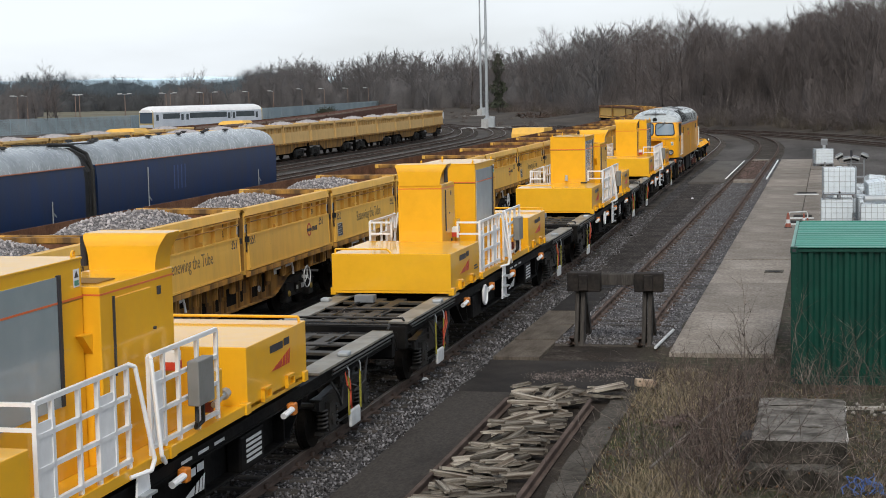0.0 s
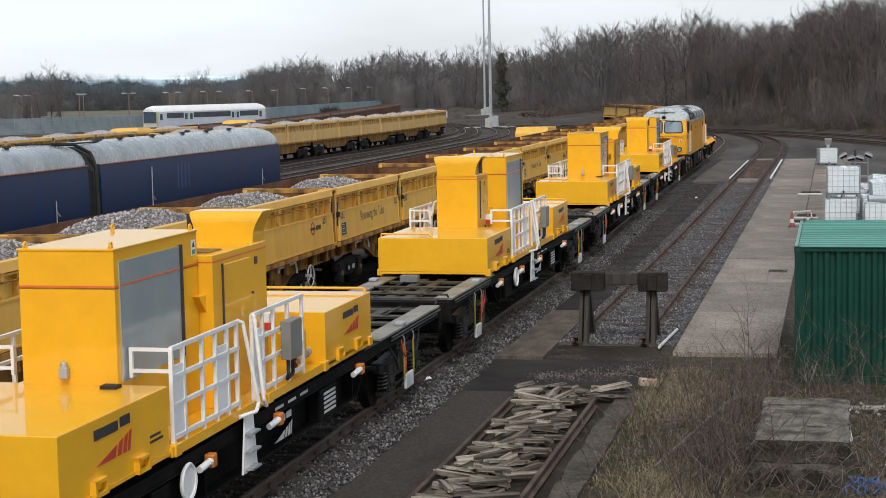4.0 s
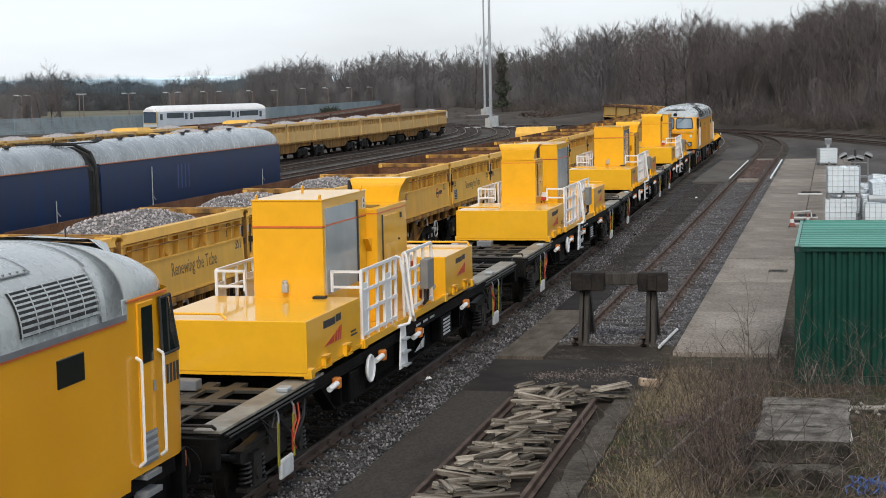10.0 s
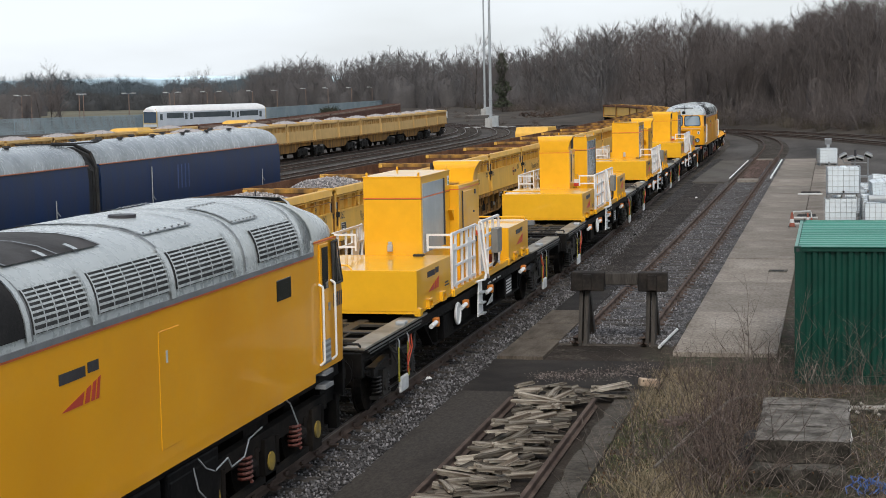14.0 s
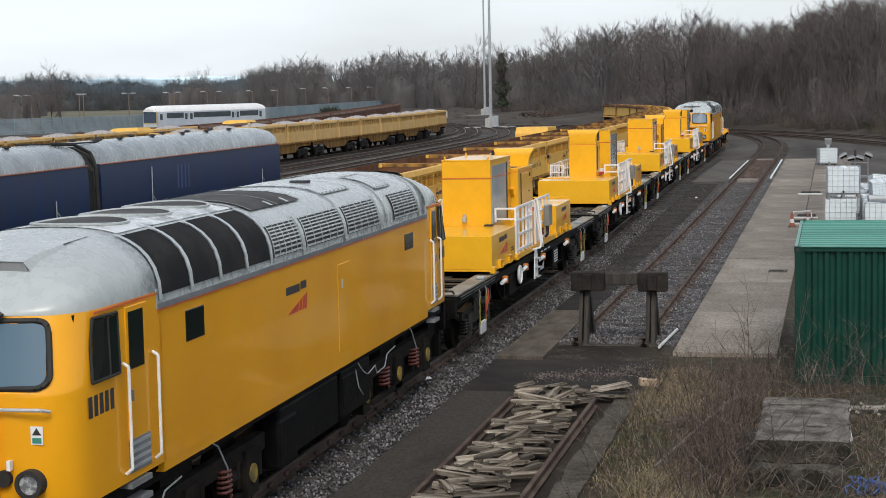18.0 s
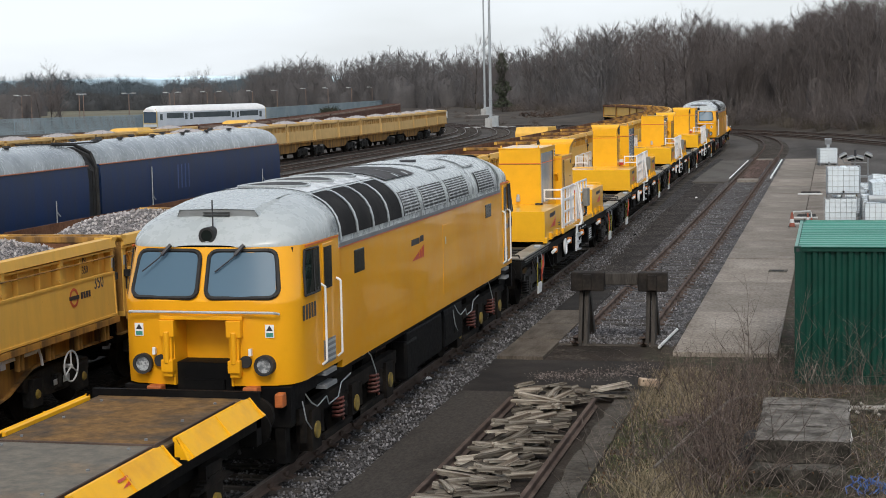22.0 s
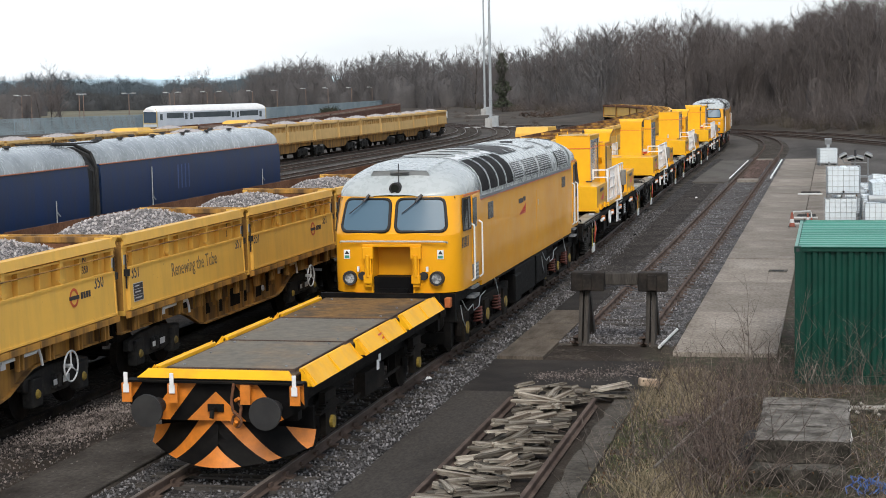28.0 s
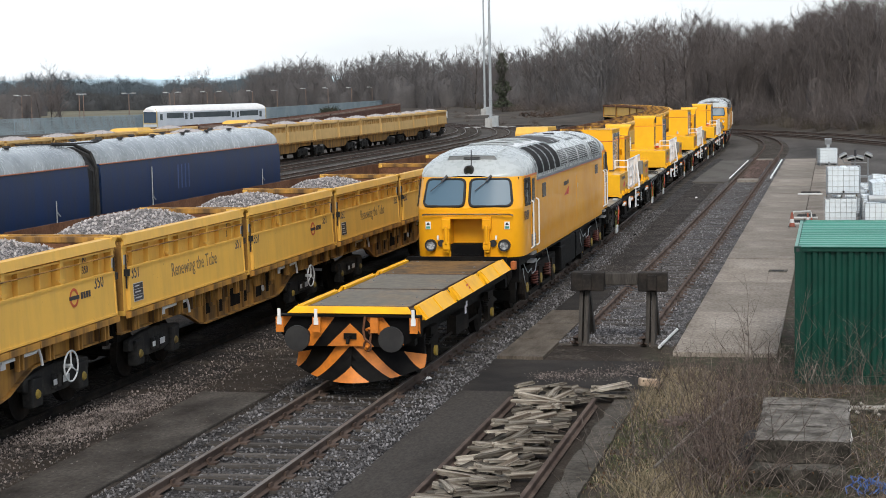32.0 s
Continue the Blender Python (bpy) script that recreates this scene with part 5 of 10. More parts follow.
    part("coupling_chain", Shape().wheel((0.37, -E - 0.26, 0.86), (0.35, 1, 0), 0.085, 0.022, 12, 5).tube([(0.33, -E - 0.24, 1.40), (0.30, -E - 0.28, 1.15), (0.33, -E - 0.30, 1.0), (0.42, -E - 0.28, 0.92), (0.44, -E - 0.26, 1.06), (0.36, -E - 0.22, 1.18)], 0.022), MAT["rusty"], w, "rusty coupling and hose")
    part("hose_tap", Shape().rod((0.36, -E - 0.28, 1.16), (0.43, -E - 0.32, 1.20), 0.026), MAT["orange"], w)
    part("hose_tap", Shape().rod((0.34, -E - 0.28, 0.80), (0.38, -E - 0.32, 0.86), 0.03), MAT["orange"], w)
    buffers(w, L, 1, 0.93, 0.9)
    # running gear
    for s in (-1, 1):
        for yy in (-2.75, 2.75):
            sp = Shape().box(s * 1.08 - 0.05, s * 1.08 + 0.05, yy - 0.28, yy + 0.28, 0.3, 0.95)
            for k in range(5):
                sp.box(s * 1.10 - 0.05, s * 1.10 + 0.05, yy - 0.62 + k * 0.1, yy + 0.62 - k * 0.1, 0.66 + k * 0.03, 0.685 + k * 0.03)
            part("axle_guard", sp, MAT["grime"], w, "black leaf spring and axle guard")
            part("axle_cap", Shape().rod((s * 1.13, yy, 0.46), (s * 1.18, yy, 0.46), 0.10, 12), MAT["cap_yellow"], w, "yellow axle box cover")
        part("brake_gear", Shape().rod((s * 1.0, -1.9, 0.5), (s * 1.0, 1.9, 0.5), 0.03).box(s * 1.0 - 0.1, s * 1.0 + 0.1, -0.7, 0.5, 0.45, 0.85), MAT["grime"], w)
        part("warning_mark", Shape().box(min(s * 1.22, s * 1.224), max(s * 1.22, s * 1.224), -0.4, -0.24, 0.85, 1.02).box(min(s * 1.22, s * 1.224), max(s * 1.22, s * 1.224), -0.28, -0.14, 0.98, 1.1), MAT["white"], w)
    for yy in (-2.75, 2.75):
        wheelset(w, yy, 0.46)
    return w


flat_a = build_flat("flat_wagon")
MOVERS.append((flat_a, -5.35, 0))
flat_b = copy_thing(flat_a, pose(0, 130, 0))
MOVERS.append((flat_b, 28.7 + 20.95 * 3 + 10.15 + 0.75 + 16.79 + 1.2 + 4.5, 180))


# ---- container flats with yellow equipment modules ----
def build_bogie4(w, yc, d=1):
    """Sprung four-wheel bogie: curved side frames, axle boxes, nests of coil springs, brake rigging."""
    sh = Shape()
    for s in (-1, 1):
        sh.prism([(yc - 1.35, 0.66), (yc - 1.15, 0.60), (yc - 0.45, 0.44), (yc + 0.45, 0.44), (yc + 1.15, 0.60), (yc + 1.35, 0.66), (yc + 1.35, 0.82), (yc + 0.5, 0.90), (yc - 0.5, 0.90), (yc - 1.35, 0.82)], "x", s * 1.0 - 0.06, s * 1.0 + 0.06)
        sh.box(s * 1.0 - 0.09, s * 1.0 + 0.09, yc - 1.36, yc + 1.36, 0.80, 0.83)
        for k in (-0.9, 0.9):
            sh.box(s * 1.04 - 0.1, s * 1.04 + 0.1, yc + k - 0.15, yc + k + 0.15, 0.28, 0.74)
            sh.box(s * 1.04 - 0.08, s * 1.04 + 0.08, yc + k - 0.40, yc + k + 0.40, 0.26, 0.31)
        sh.box(s * 0.98 - 0.12, s * 0.98 + 0.12, yc - 0.32, yc + 0.32, 0.7, 1.02)
        sh.rod((s * 1.12, yc - 0.6, 0.34), (s * 1.12, yc + 0.6, 0.34), 0.022, 6)
        sh.rod((s * 1.10, yc - 0.35, 0.95), (s * 1.10, yc + 0.9, 0.62), 0.018, 6)
    sh.box(-1.0, 1.0, yc - 0.25, yc + 0.25, 0.55, 1.0)
    for e in (-1.36, 1.36):
        sh.rod((-1.0, yc + e, 0.74), (1.0, yc + e, 0.74), 0.05, 8)
    part("bogie", sh, MAT["bogie_black"], w, "black four-wheel bogie frame")
    for s in (-1, 1):
        for k in (-0.9, 0.9):
            part("axle_cap", Shape().rod((s * 1.14, yc + k, 0.46), (s * 1.165, yc + k, 0.46), 0.10, 12), MAT["bogie_black"], w)
            for j in (-0.27, 0.27):
                part("coil_spring", Shape().helix((s * 1.05, yc + k + j, 0.32), 0.078, 0.02, 0.32, 5), MAT["bogie_black"], w, "black coil spring")
            part("brake_block", Shape().box(s * 0.76 - 0.05, s * 0.76 + 0.05, yc + k * 0.42 - 0.05, yc + k * 0.42 + 0.05, 0.34, 0.62), MAT["rusty"], w)
    for k in (-0.9, 0.9):
        wheelset(w, yc + k, 0.46)


def build_module_wagon(name):
    """Skeletal container flat, 20.2 m over headstocks; origin in its middle."""
    w = thing(name, "black skeletal container flat wagon with grey deck edges", "wagon", "container flats of the works train")
    H = 10.0
    for s in (-1, 1):
        X = lambda x0, x1: (min(s * x0, s * x1), max(s * x0, s * x1))
        # slim edge channel all along, deep recessed belly between the bogies
        part("side_sill", Shape().prism([(s * x, z) for x, z in ((1.10, 1.11), (1.22, 1.11), (1.22, 1.135), (1.20, 1.135), (1.20, 1.275), (1.24, 1.275), (1.24, 1.30), (1.08, 1.30), (1.08, 1.275), (1.17, 1.275), (1.17, 1.135), (1.10, 1.135))][::s], "y", -H, H), MAT["black"], w, "slim black side channel")
        belly = [(-5.55, 1.22), (-4.55, 0.56), (4.55, 0.56), (5.55, 1.22)]
        part("belly_girder", Shape().prism(belly, "x", s * 0.92 - 0.015, s * 0.92 + 0.015).box(*X(0.86, 1.10), -4.55, 4.55, 0.54, 0.575)
             .prism([(-5.57, 1.22), (-4.57, 0.55), (-4.53, 0.57), (-5.53, 1.22)], "x", *X(0.88, 1.08)).prism([(4.53, 0.57), (4.57, 0.55), (5.57, 1.22), (5.53, 1.22)], "x", *X(0.88, 1.08)), MAT["black"], w, "deep recessed black belly girder")
        for y in (-4.3, -2.2, -0.4, 1.2, 2.9, 4.3):
            part("girder_rib", Shape().box(*X(0.93, 1.10), y - 0.02, y + 0.02, 0.57, 1.12), MAT["black"], w)
        for y in (-3.5, 2.85):
            part("equipment_case", Shape().box(*X(0.95, 1.16), y - 0.5, y + 0.42, 0.56, 1.05), MAT["black"], w, "black equipment case under the deck", bevel=0.03)
        for y in np.arange(-9.3, 9.4, 1.55):
            part("sill_bracket", Shape().prism([(s * 1.0, 1.10), (s * 1.19, 1.10), (s * 1.19, 1.14), (s * 0.95, 1.14), (s * 0.93, 0.98)] if s > 0 else [(s * 0.93, 0.98), (s * 0.95, 1.14), (s * 1.19, 1.14), (s * 1.19, 1.10), (s * 1.0, 1.10)], "y", y - 0.02, y + 0.02), MAT["black"], w)
        for e in (-1, 1):
            Y = lambda y0, y1: (min(e * y0, e * y1), max(e * y0, e * y1))
            part("deck_edge", Shape().box(*X(0.86, 1.235), *Y(5.6, 9.92), 1.30, 1.34), MAT["deck_edge"], w, "grey deck edge plate", bevel=0.006)
            part("edge_pipe", Shape().rod((s * 1.265, e * 6.2, 1.27), (s * 1.265, e * 9.85, 1.27), 0.018, 6).rod((s * 1.25, e * 6.2, 1.21), (s * 1.25, e * 9.7, 1.21), 0.013, 6), MAT["bogie_black"], w, "thin dark pipes along the edge")
            part("spigot", Shape().box(*X(1.06, 1.24), *Y(7.10, 7.32), 1.34, 1.41), MAT["galv"], w, "grey container spigot", bevel=0.02)
        part("deck_lashing", Shape().tube([(s * 1.27, -8.6, 1.24), (s * 1.30, -8.2, 1.02), (s * 1.22, -7.8, 1.2)], 0.012, 5), MAT["rubber"], w)
    for e in (-1, 1):
        Y = lambda y0, y1: (min(e * y0, e * y1), max(e * y0, e * y1))
        spine = Shape().box(-0.30, -0.10, *Y(6.4, 9.9), 1.25, 1.30).box(0.12, 0.32, *Y(6.4, 9.9), 1.25, 1.30)
        for y in (6.9, 7.8, 8.7, 9.6):
            spine.box(-0.86, 0.86, *Y(y - 0.11, y + 0.11), 1.252, 1.302)
        part("deck_spine", spine, MAT["deck_olive"], w, "grey-brown perforated deck spine", bevel=0.005)
        part("cross_rod", Shape().rod((-0.85, e * 8.25, 1.335), (0.85, e * 8.25, 1.335), 0.02, 6).rod((-0.45, e * 6.6, 1.33), (-0.45, e * 9.7, 1.33), 0.018, 6).rod((0.5, e * 8.3, 1.33), (0.5, e * 9.7, 1.33), 0.018, 6), MAT["bogie_black"], w, "dark actuating rods on the deck")
        part("brake_cylinder", Shape().rod((-0.6, e * 8.45, 1.16), (-0.6, e * 9.2, 1.16), 0.11, 12), MAT["black"], w)
        part("junction_box", Shape().box(-0.55, -0.15, *Y(7.02, 7.26), 1.32, 1.47), MAT["silver_dark"], w, "grey junction box on the deck", bevel=0.015)
    part("centre_sill", Shape().box(-0.28, 0.28, -H, H, 0.85, 1.22).box(-0.9, 0.9, -5.0, 5.0, 0.95, 1.2), MAT["black"], w)
    for y in (-9.85, -5.9, 5.9, 9.85):
        part("cross_bearer", Shape().box(-1.1, 1.1, y - 0.08, y + 0.08, 1.10, 1.30), MAT["black"], w)
    for e in (-1, 1):
        part("headstock", Shape().box(-1.22, 1.22, e * H - 0.09, e * H + 0.09, 0.86, 1.27), MAT["black"], w, bevel=0.01)
        buffers(w, e * (H + 0.08), e * 0.62, 1.0, 0.9)
        part("end_rail", Shape().tube([(-1.15, e * (H - 0.1), 1.36), (-1.15, e * (H + 0.02), 1.42), (1.15, e * (H + 0.02), 1.42), (1.15, e * (H - 0.1), 1.36)], 0.022), MAT["bogie_black"], w)
        part("air_hose", Shape().tube([(0.35, e * (H + 0.1), 1.0), (0.36, e * (H + 0.3), 0.85), (0.38, e * (H + 0.36), 0.55), (0.4, e * (H + 0.2), 0.45)], 0.026, 6), MAT["rubber"], w)
        build_bogie4(w, e * 7.45)
        for s in (-1, 1):
            for k in (-0.30, 0.36):
                part("tie_strap", Shape().box(min(s * 1.225, s * 1.24), max(s * 1.225, s * 1.24), e * 7.45 + k - 0.035, e * 7.45 + k + 0.035, 0.40, 1.02), MAT["strap"], w, "yellow webbing tie strap")
            part("load_plate", Shape().box(min(s * 1.19, s * 1.25), max(s * 1.19, s * 1.25), e * 7.45 - 0.24, e * 7.45 + 0.30, 0.18, 0.46), MAT["dull_white"], w, "pale plate tied below the bogie", bevel=0.03)
            for k in (-0.3, 0.36):
                part("strap_hook", Shape().tube([(s * 1.2, e * 7.45 + k, 1.2), (s * 1.24, e * 7.45 + k, 1.12), (s * 1.24, e * 7.45 + k, 1.0)], 0.014, 6), MAT["galv"], w)
            part("hose", Shape().tube([(s * 1.15, e * 6.3, 1.15), (s * 1.22, e * 6.6, 0.85), (s * 1.18, e * 6.9, 0.6), (s * 1.1, e * 7.3, 0.95), (s * 1.15, e * 7.9, 1.1)], 0.022, 5), MAT["rubber"], w)
            part("hose", Shape().tube([(s * 1.2, e * 8.4, 1.2), (s * 1.25, e * 8.0, 0.8), (s * 1.18, e * 7.6, 0.7)], 0.018, 5), MAT["rubber"], w)
            for dy in (0.0, 0.16):
                part("hose_cable", Shape().tube([(s * 1.22, e * 7.0 + dy, 1.12), (s * 1.25, e * 7.02 + dy, 0.9), (s * 1.25, e * 7.2, 0.78 - dy), (s * 1.23, e * 7.14 + dy, 0.48)], 0.014, 5), MAT["cable_red"], w, "orange-red cable")
    # side lamps, hand wheel, data panels
    for s in (-1, 1):
        X = lambda x0, x1: (min(s * x0, s * x1), max(s * x0, s * x1))
        for y in (-5.1, -2.45, 0.1, 4.15):
            part("side_lamp", Shape().rod((s * 1.26, y - 0.34, 1.04), (s * 1.30, y - 0.06, 1.09), 0.045, 10), MAT["white"], w, "white tubular fitting")
            part("lamp_body", Shape().box(s * 1.28 - 0.06, s * 1.28 + 0.06, y - 0.08, y + 0.08, 1.0, 1.17), MAT["orange"], w, "orange reflector block", bevel=0.02)
        part("hand_wheel", Shape().rod((s * 1.24, -3.15, 0.98), (s * 1.27, -3.15, 0.98), 0.21, 22).wheel((s * 1.27, -3.15, 0.98), (1, 0, 0), 0.21, 0.025, 22, 5), MAT["white"], w, "white round brake wheel")
        for k in range(5):
            part("data_line", Shape().box(*X(1.162, 1.166), 2.55, 3.15, 0.66 + k * 0.07, 0.70 + k * 0.07), MAT["dull_white"], w, "white unreadable line of a data panel")
        for k in range(3):
            part("sill_notice", Shape().box(*X(1.202, 1.205), 0.2 + k * 0.55, 0.55 + k * 0.55, 1.17, 1.21), MAT["dull_white"], w)
        fan_mark(w, (SIDE_R if s == 1 else SIDE_L)(s * 1.115, 0.75, 0.84), 0.8, MAT["dull_white"], MAT["dull_white"])
    return w


def railing(parent, x, y0, y1, z0, z1, posts, panels=(), name="railing"):
    """White railing of square tube along y with sheet panels in some bays."""
    r = 0.024
    ob = part(name, Shape().box(x - r, x + r, y0, y1, z1 - r, z1 + r), MAT["white"], parent, "white tubular safety railing")
    for z in (z0, z0 + (z1 - z0) * 0.36, z0 + (z1 - z0) * 0.68):
        part("rail", Shape().box(x - r, x + r, y0, y1, z - r, z + r), MAT["white"], ob)
    for y in posts:
        part("post", Shape().box(x - r, x + r, y - r, y + r, z0 - 0.09, z1), MAT["white"], ob)
    for a, b in panels:
        part("railing_panel", Shape().box(x - 0.012, x + 0.012, a, b, z0, z0 + (z1 - z0) * 0.80), MAT["white"], ob, "white sheet panel")
    return ob


def build_module(name, kind, label):
    """Equipment module; y runs from its front end at 0 to 11.33, z from rail level."""
    m = thing(name, label, "equipment module", "yellow modules of the works train")
    yel = MAT["yellow"]
    z0 = 1.46
    part("base_frame", Shape().box(-1.27, 1.27, 0.0, 11.33, 1.415, z0), yel, m, "yellow module base frame")
    for s in (-1, 1):
        for y in (0.1, 2.95, 6.2, 8.75, 11.2):
            part("corner_casting", Shape().box(s * 1.24 - 0.05, s * 1.24 + 0.07, y - 0.09, y + 0.09, 1.37, 1.52), yel, m, bevel=0.012)
    part("front_tank", Shape().box(-1.25, 1.25, 0.0, 2.79, z0, 2.22), yel, m, "low yellow front housing", bevel=0.012)
    part("grab_bar", Shape().tube([(-1.2, 0.12, 2.22), (-1.2, 0.12, 2.30), (-0.1, 0.12, 2.30), (-0.02, 0.12, 2.22)], 0.02), yel, m)
    part("rear_tank", Shape().box(-1.27, 1.27, 8.80, 11.33, z0 - 0.1, 2.24), yel, m, "low yellow rear housing", bevel=0.012)
    part("grab_bar", Shape().tube([(-1.2, 11.2, 2.24), (-1.2, 11.2, 2.31), (1.2, 11.2, 2.31), (1.22, 11.2, 2.24)], 0.022), yel, m)
    for s in (-1, 1):
        X = lambda x0, x1: (min(s * x0, s * x1), max(s * x0, s * x1))
        for y in (0.85, 1.95, 9.5, 10.5):
            part("fork_pocket", Shape().box(*X(1.22, 1.32), y - 0.16, y - 0.12, 1.44, 1.60).box(*X(1.22, 1.32), y + 0.12, y + 0.16, 1.44, 1.60).box(*X(1.22, 1.32), y - 0.16, y + 0.16, 1.56, 1.60).box(*X(1.22, 1.32), y - 0.16, y + 0.16, 1.42, 1.46), yel, m, "yellow lifting pocket")
        fan_mark(m, (SIDE_R if s == 1 else SIDE_L)(s * 1.254, 1.28, 1.92), 0.92, MAT["ink"], MAT["red"])
        fan_mark(m, (SIDE_R if s == 1 else SIDE_L)(s * 1.274, 10.15, 1.94), 0.85, MAT["ink"], MAT["red"])
        part("notice", Shape().box(*X(1.25, 1.254), 2.25, 2.55, 1.72, 1.75).box(*X(1.25, 1.254), 2.25, 2.62, 1.66, 1.69), MAT["ink"], m)
    # tall shelter with a shuttered doorway, and the hooded power pack
    cab_y, hood_y = (2.70, 6.60) if kind == 1 else (5.0, 2.60)
    cx0, cx1 = (-0.50, 0.69) if kind == 1 else (-0.62, 0.72)
    cy1 = cab_y + (2.55 if kind == 1 else 2.3)
    part("shelter", Shape().box(cx0, cx1, cab_y, cy1, z0, 3.78), yel, m, "tall yellow shelter box", bevel=0.012)
    part("shelter_roof", Shape().box(cx0 - 0.012, cx1 + 0.012, cab_y - 0.012, cy1 + 0.012, 3.775, 3.80), yel, m, bevel=0.006)
    for x in (cx0 + 0.06, cx1 - 0.06):
        for y in (cab_y + 0.07, cy1 - 0.07):
            part("lifting_eye", Shape().wheel((x, y, 3.835), (1, 0, 0), 0.035, 0.014, 10, 5).box(x - 0.02, x + 0.02, y - 0.03, y + 0.03, 3.80, 3.82), yel, m)
    part("shelter_band", Shape().box(cx0 - 0.004, cx1 + 0.004, cab_y - 0.004, cy1 + 0.004, 3.352, 3.375), MAT["line_red"], m, "thin orange-red line")
    part("shelter_seam", Shape().box(cx0 - 0.003, cx1 + 0.003, cab_y - 0.003, cy1 + 0.003, 3.335, 3.352), MAT["seam"], m)
    part("shutter", Shape().box(cx1, cx1 + 0.012, cab_y + 0.12, cab_y + 1.92, 2.25, 3.645), MAT["shutter"], m, "smooth blue-grey sheet over the doorway")
    part("shutter_edge", Shape().box(cx1, cx1 + 0.03, cab_y + 1.92, cab_y + 1.99, 2.25, 3.66), MAT["ink"], m)
    part("shutter_band", Shape().box(cx1 + 0.012, cx1 + 0.015, cab_y + 0.12, cab_y + 1.92, 3.354, 3.376), MAT["line_red"], m)
    warning_sticker(m, SIDE_R(cx1 + 0.003, cy1 - 0.14, 3.58), 0.07)
    if kind == 1:
        part("bulkhead_lamp", Shape().box(0.0, 0.10, cab_y - 0.10, cab_y, 2.30, 2.44).rod((0.05, cab_y - 0.06, 2.40), (0.05, cab_y - 0.06, 2.50), 0.045), MAT["galv"], m, "small grey bulkhead lamp", bevel=0.015)
        part("vent_cap", Shape().box(0.56, 0.76, 2.48, 2.64, 2.22, 2.26), MAT["rubber"], m)
    hx0, hx1 = (-0.02, 0.88) if kind == 1 else (-0.50, 0.48)
    hy0, hy1 = (cy1 + 0.02, 7.35) if kind == 1 else (2.55, 3.9)
    body_y0, body_y1 = (5.28, 7.36) if kind == 1 else (2.62, 3.9)
    part("power_pack", Shape().box(hx0, hx1, body_y0, body_y1, z0, 3.46), yel, m, "tall yellow power pack cabinet", bevel=0.012)
    part("pack_band", Shape().box(hx0 - 0.003, hx1 + 0.004, body_y0 - 0.003, body_y1 + 0.003, 3.36, 3.38), MAT["line_red"], m)
    part("pack_door", Shape().box(hx1, hx1 + 0.018, body_y0 + 0.35, body_y1 - 0.72 if kind == 1 else body_y1 - 0.3, 2.45, 3.30), yel, m, bevel=0.006)
    for y0, y1, z0, z1 in ((body_y0 + 0.32, body_y0 + 0.35, 2.42, 3.32), (body_y1 - 0.5, body_y1 - 0.42, 3.18, 3.28), (body_y1 - 0.45, body_y1 - 0.38, 2.10, 2.22)):
        part("pack_hinge", Shape().box(hx1, hx1 + 0.022, y0, y1, z0, z1), MAT["ink"], m)
    part("pack_latch", Shape().rod((hx1, body_y1 - 0.62, 2.8), (hx1 + 0.03, body_y1 - 0.62, 2.8), 0.02), MAT["ink"], m)
    part("pack_plug", Shape().box(hx1, hx1 + 0.14, body_y1 - 0.35, body_y1 - 0.16, 2.34, 2.46), MAT["white"], m)
    part("plug_cap", Shape().box(hx1, hx1 + 0.15, body_y1 - 0.35, body_y1 - 0.16, 2.24, 2.34), MAT["red"], m, "red socket cap")
    # the hood: a duct that flares outwards towards its rounded top
    yf, yr = (6.90, 7.36) if kind == 1 else (2.60, 3.10)
    flare = ((3.44, 0.0, 0.0), (3.54, 0.006, 0.0), (3.64, 0.022, 0.0), (3.73, 0.055, 0.0), (3.80, 0.095, 0.0), (3.85, 0.125, 0.012), (3.885, 0.14, 0.045), (3.90, 0.14, 0.11))
    scoop = Shape()
    for a, b in ((yf, yf + 0.025), (yr - 0.02, yr)):
        scoop.loft([[(hx0 + 0.03 - g * 0.6, a + d, z), (hx1 - 0.03 + g, a + d, z)] for z, g, d in flare], close=False)
    for sx in (0, 1):
        scoop.loft([[((hx1 - 0.03 + g) if sx else (hx0 + 0.03 - g * 0.6), y, z) for y in (yf + d, yr)] for z, g, d in flare], close=False)
    scoop.add([(hx0 + 0.03 - 0.084, yf + 0.11, 3.90), (hx1 + 0.11, yf + 0.11, 3.90), (hx1 + 0.11, yr, 3.90), (hx0 + 0.03 - 0.084, yr, 3.90)], [(0, 1, 2, 3)])
    part("hood", scoop, yel, m, "curved yellow exhaust hood", angle=50)
    ye = 7.05 if kind == 1 else 2.79
    part("exhaust_pipe", Shape().rod((hx0 - 0.1 if kind == 1 else hx1 + 0.06, ye, 3.5), (hx0 - 0.1 if kind == 1 else hx1 + 0.06, ye, 3.86), 0.045, 10), MAT["ink"], m, "black exhaust pipe")
    part("step_bracket", Shape().prism([(body_y0 - 0.25, 2.95), (body_y0, 2.72), (body_y0, 2.95)], "x", hx0 + 0.5, hx0 + 0.8) if kind == 1 else Shape().box(hx1 - 0.1, hx1 + 0.05, body_y1, body_y1 + 0.3, 1.5, 2.6), yel, m)
    part("hatch", Shape().box(hx0 + 0.2, hx0 + 0.75, body_y0 + 0.25, body_y0 + 0.75, 3.46, 3.475), MAT["seam"], m)
    # platform fittings on the right-hand side
    part("control_box", Shape().box(1.27, 1.42, 6.75, 7.25, 1.86, 2.40), MAT["box_grey"], m, "grey control box on the railing", bevel=0.012)
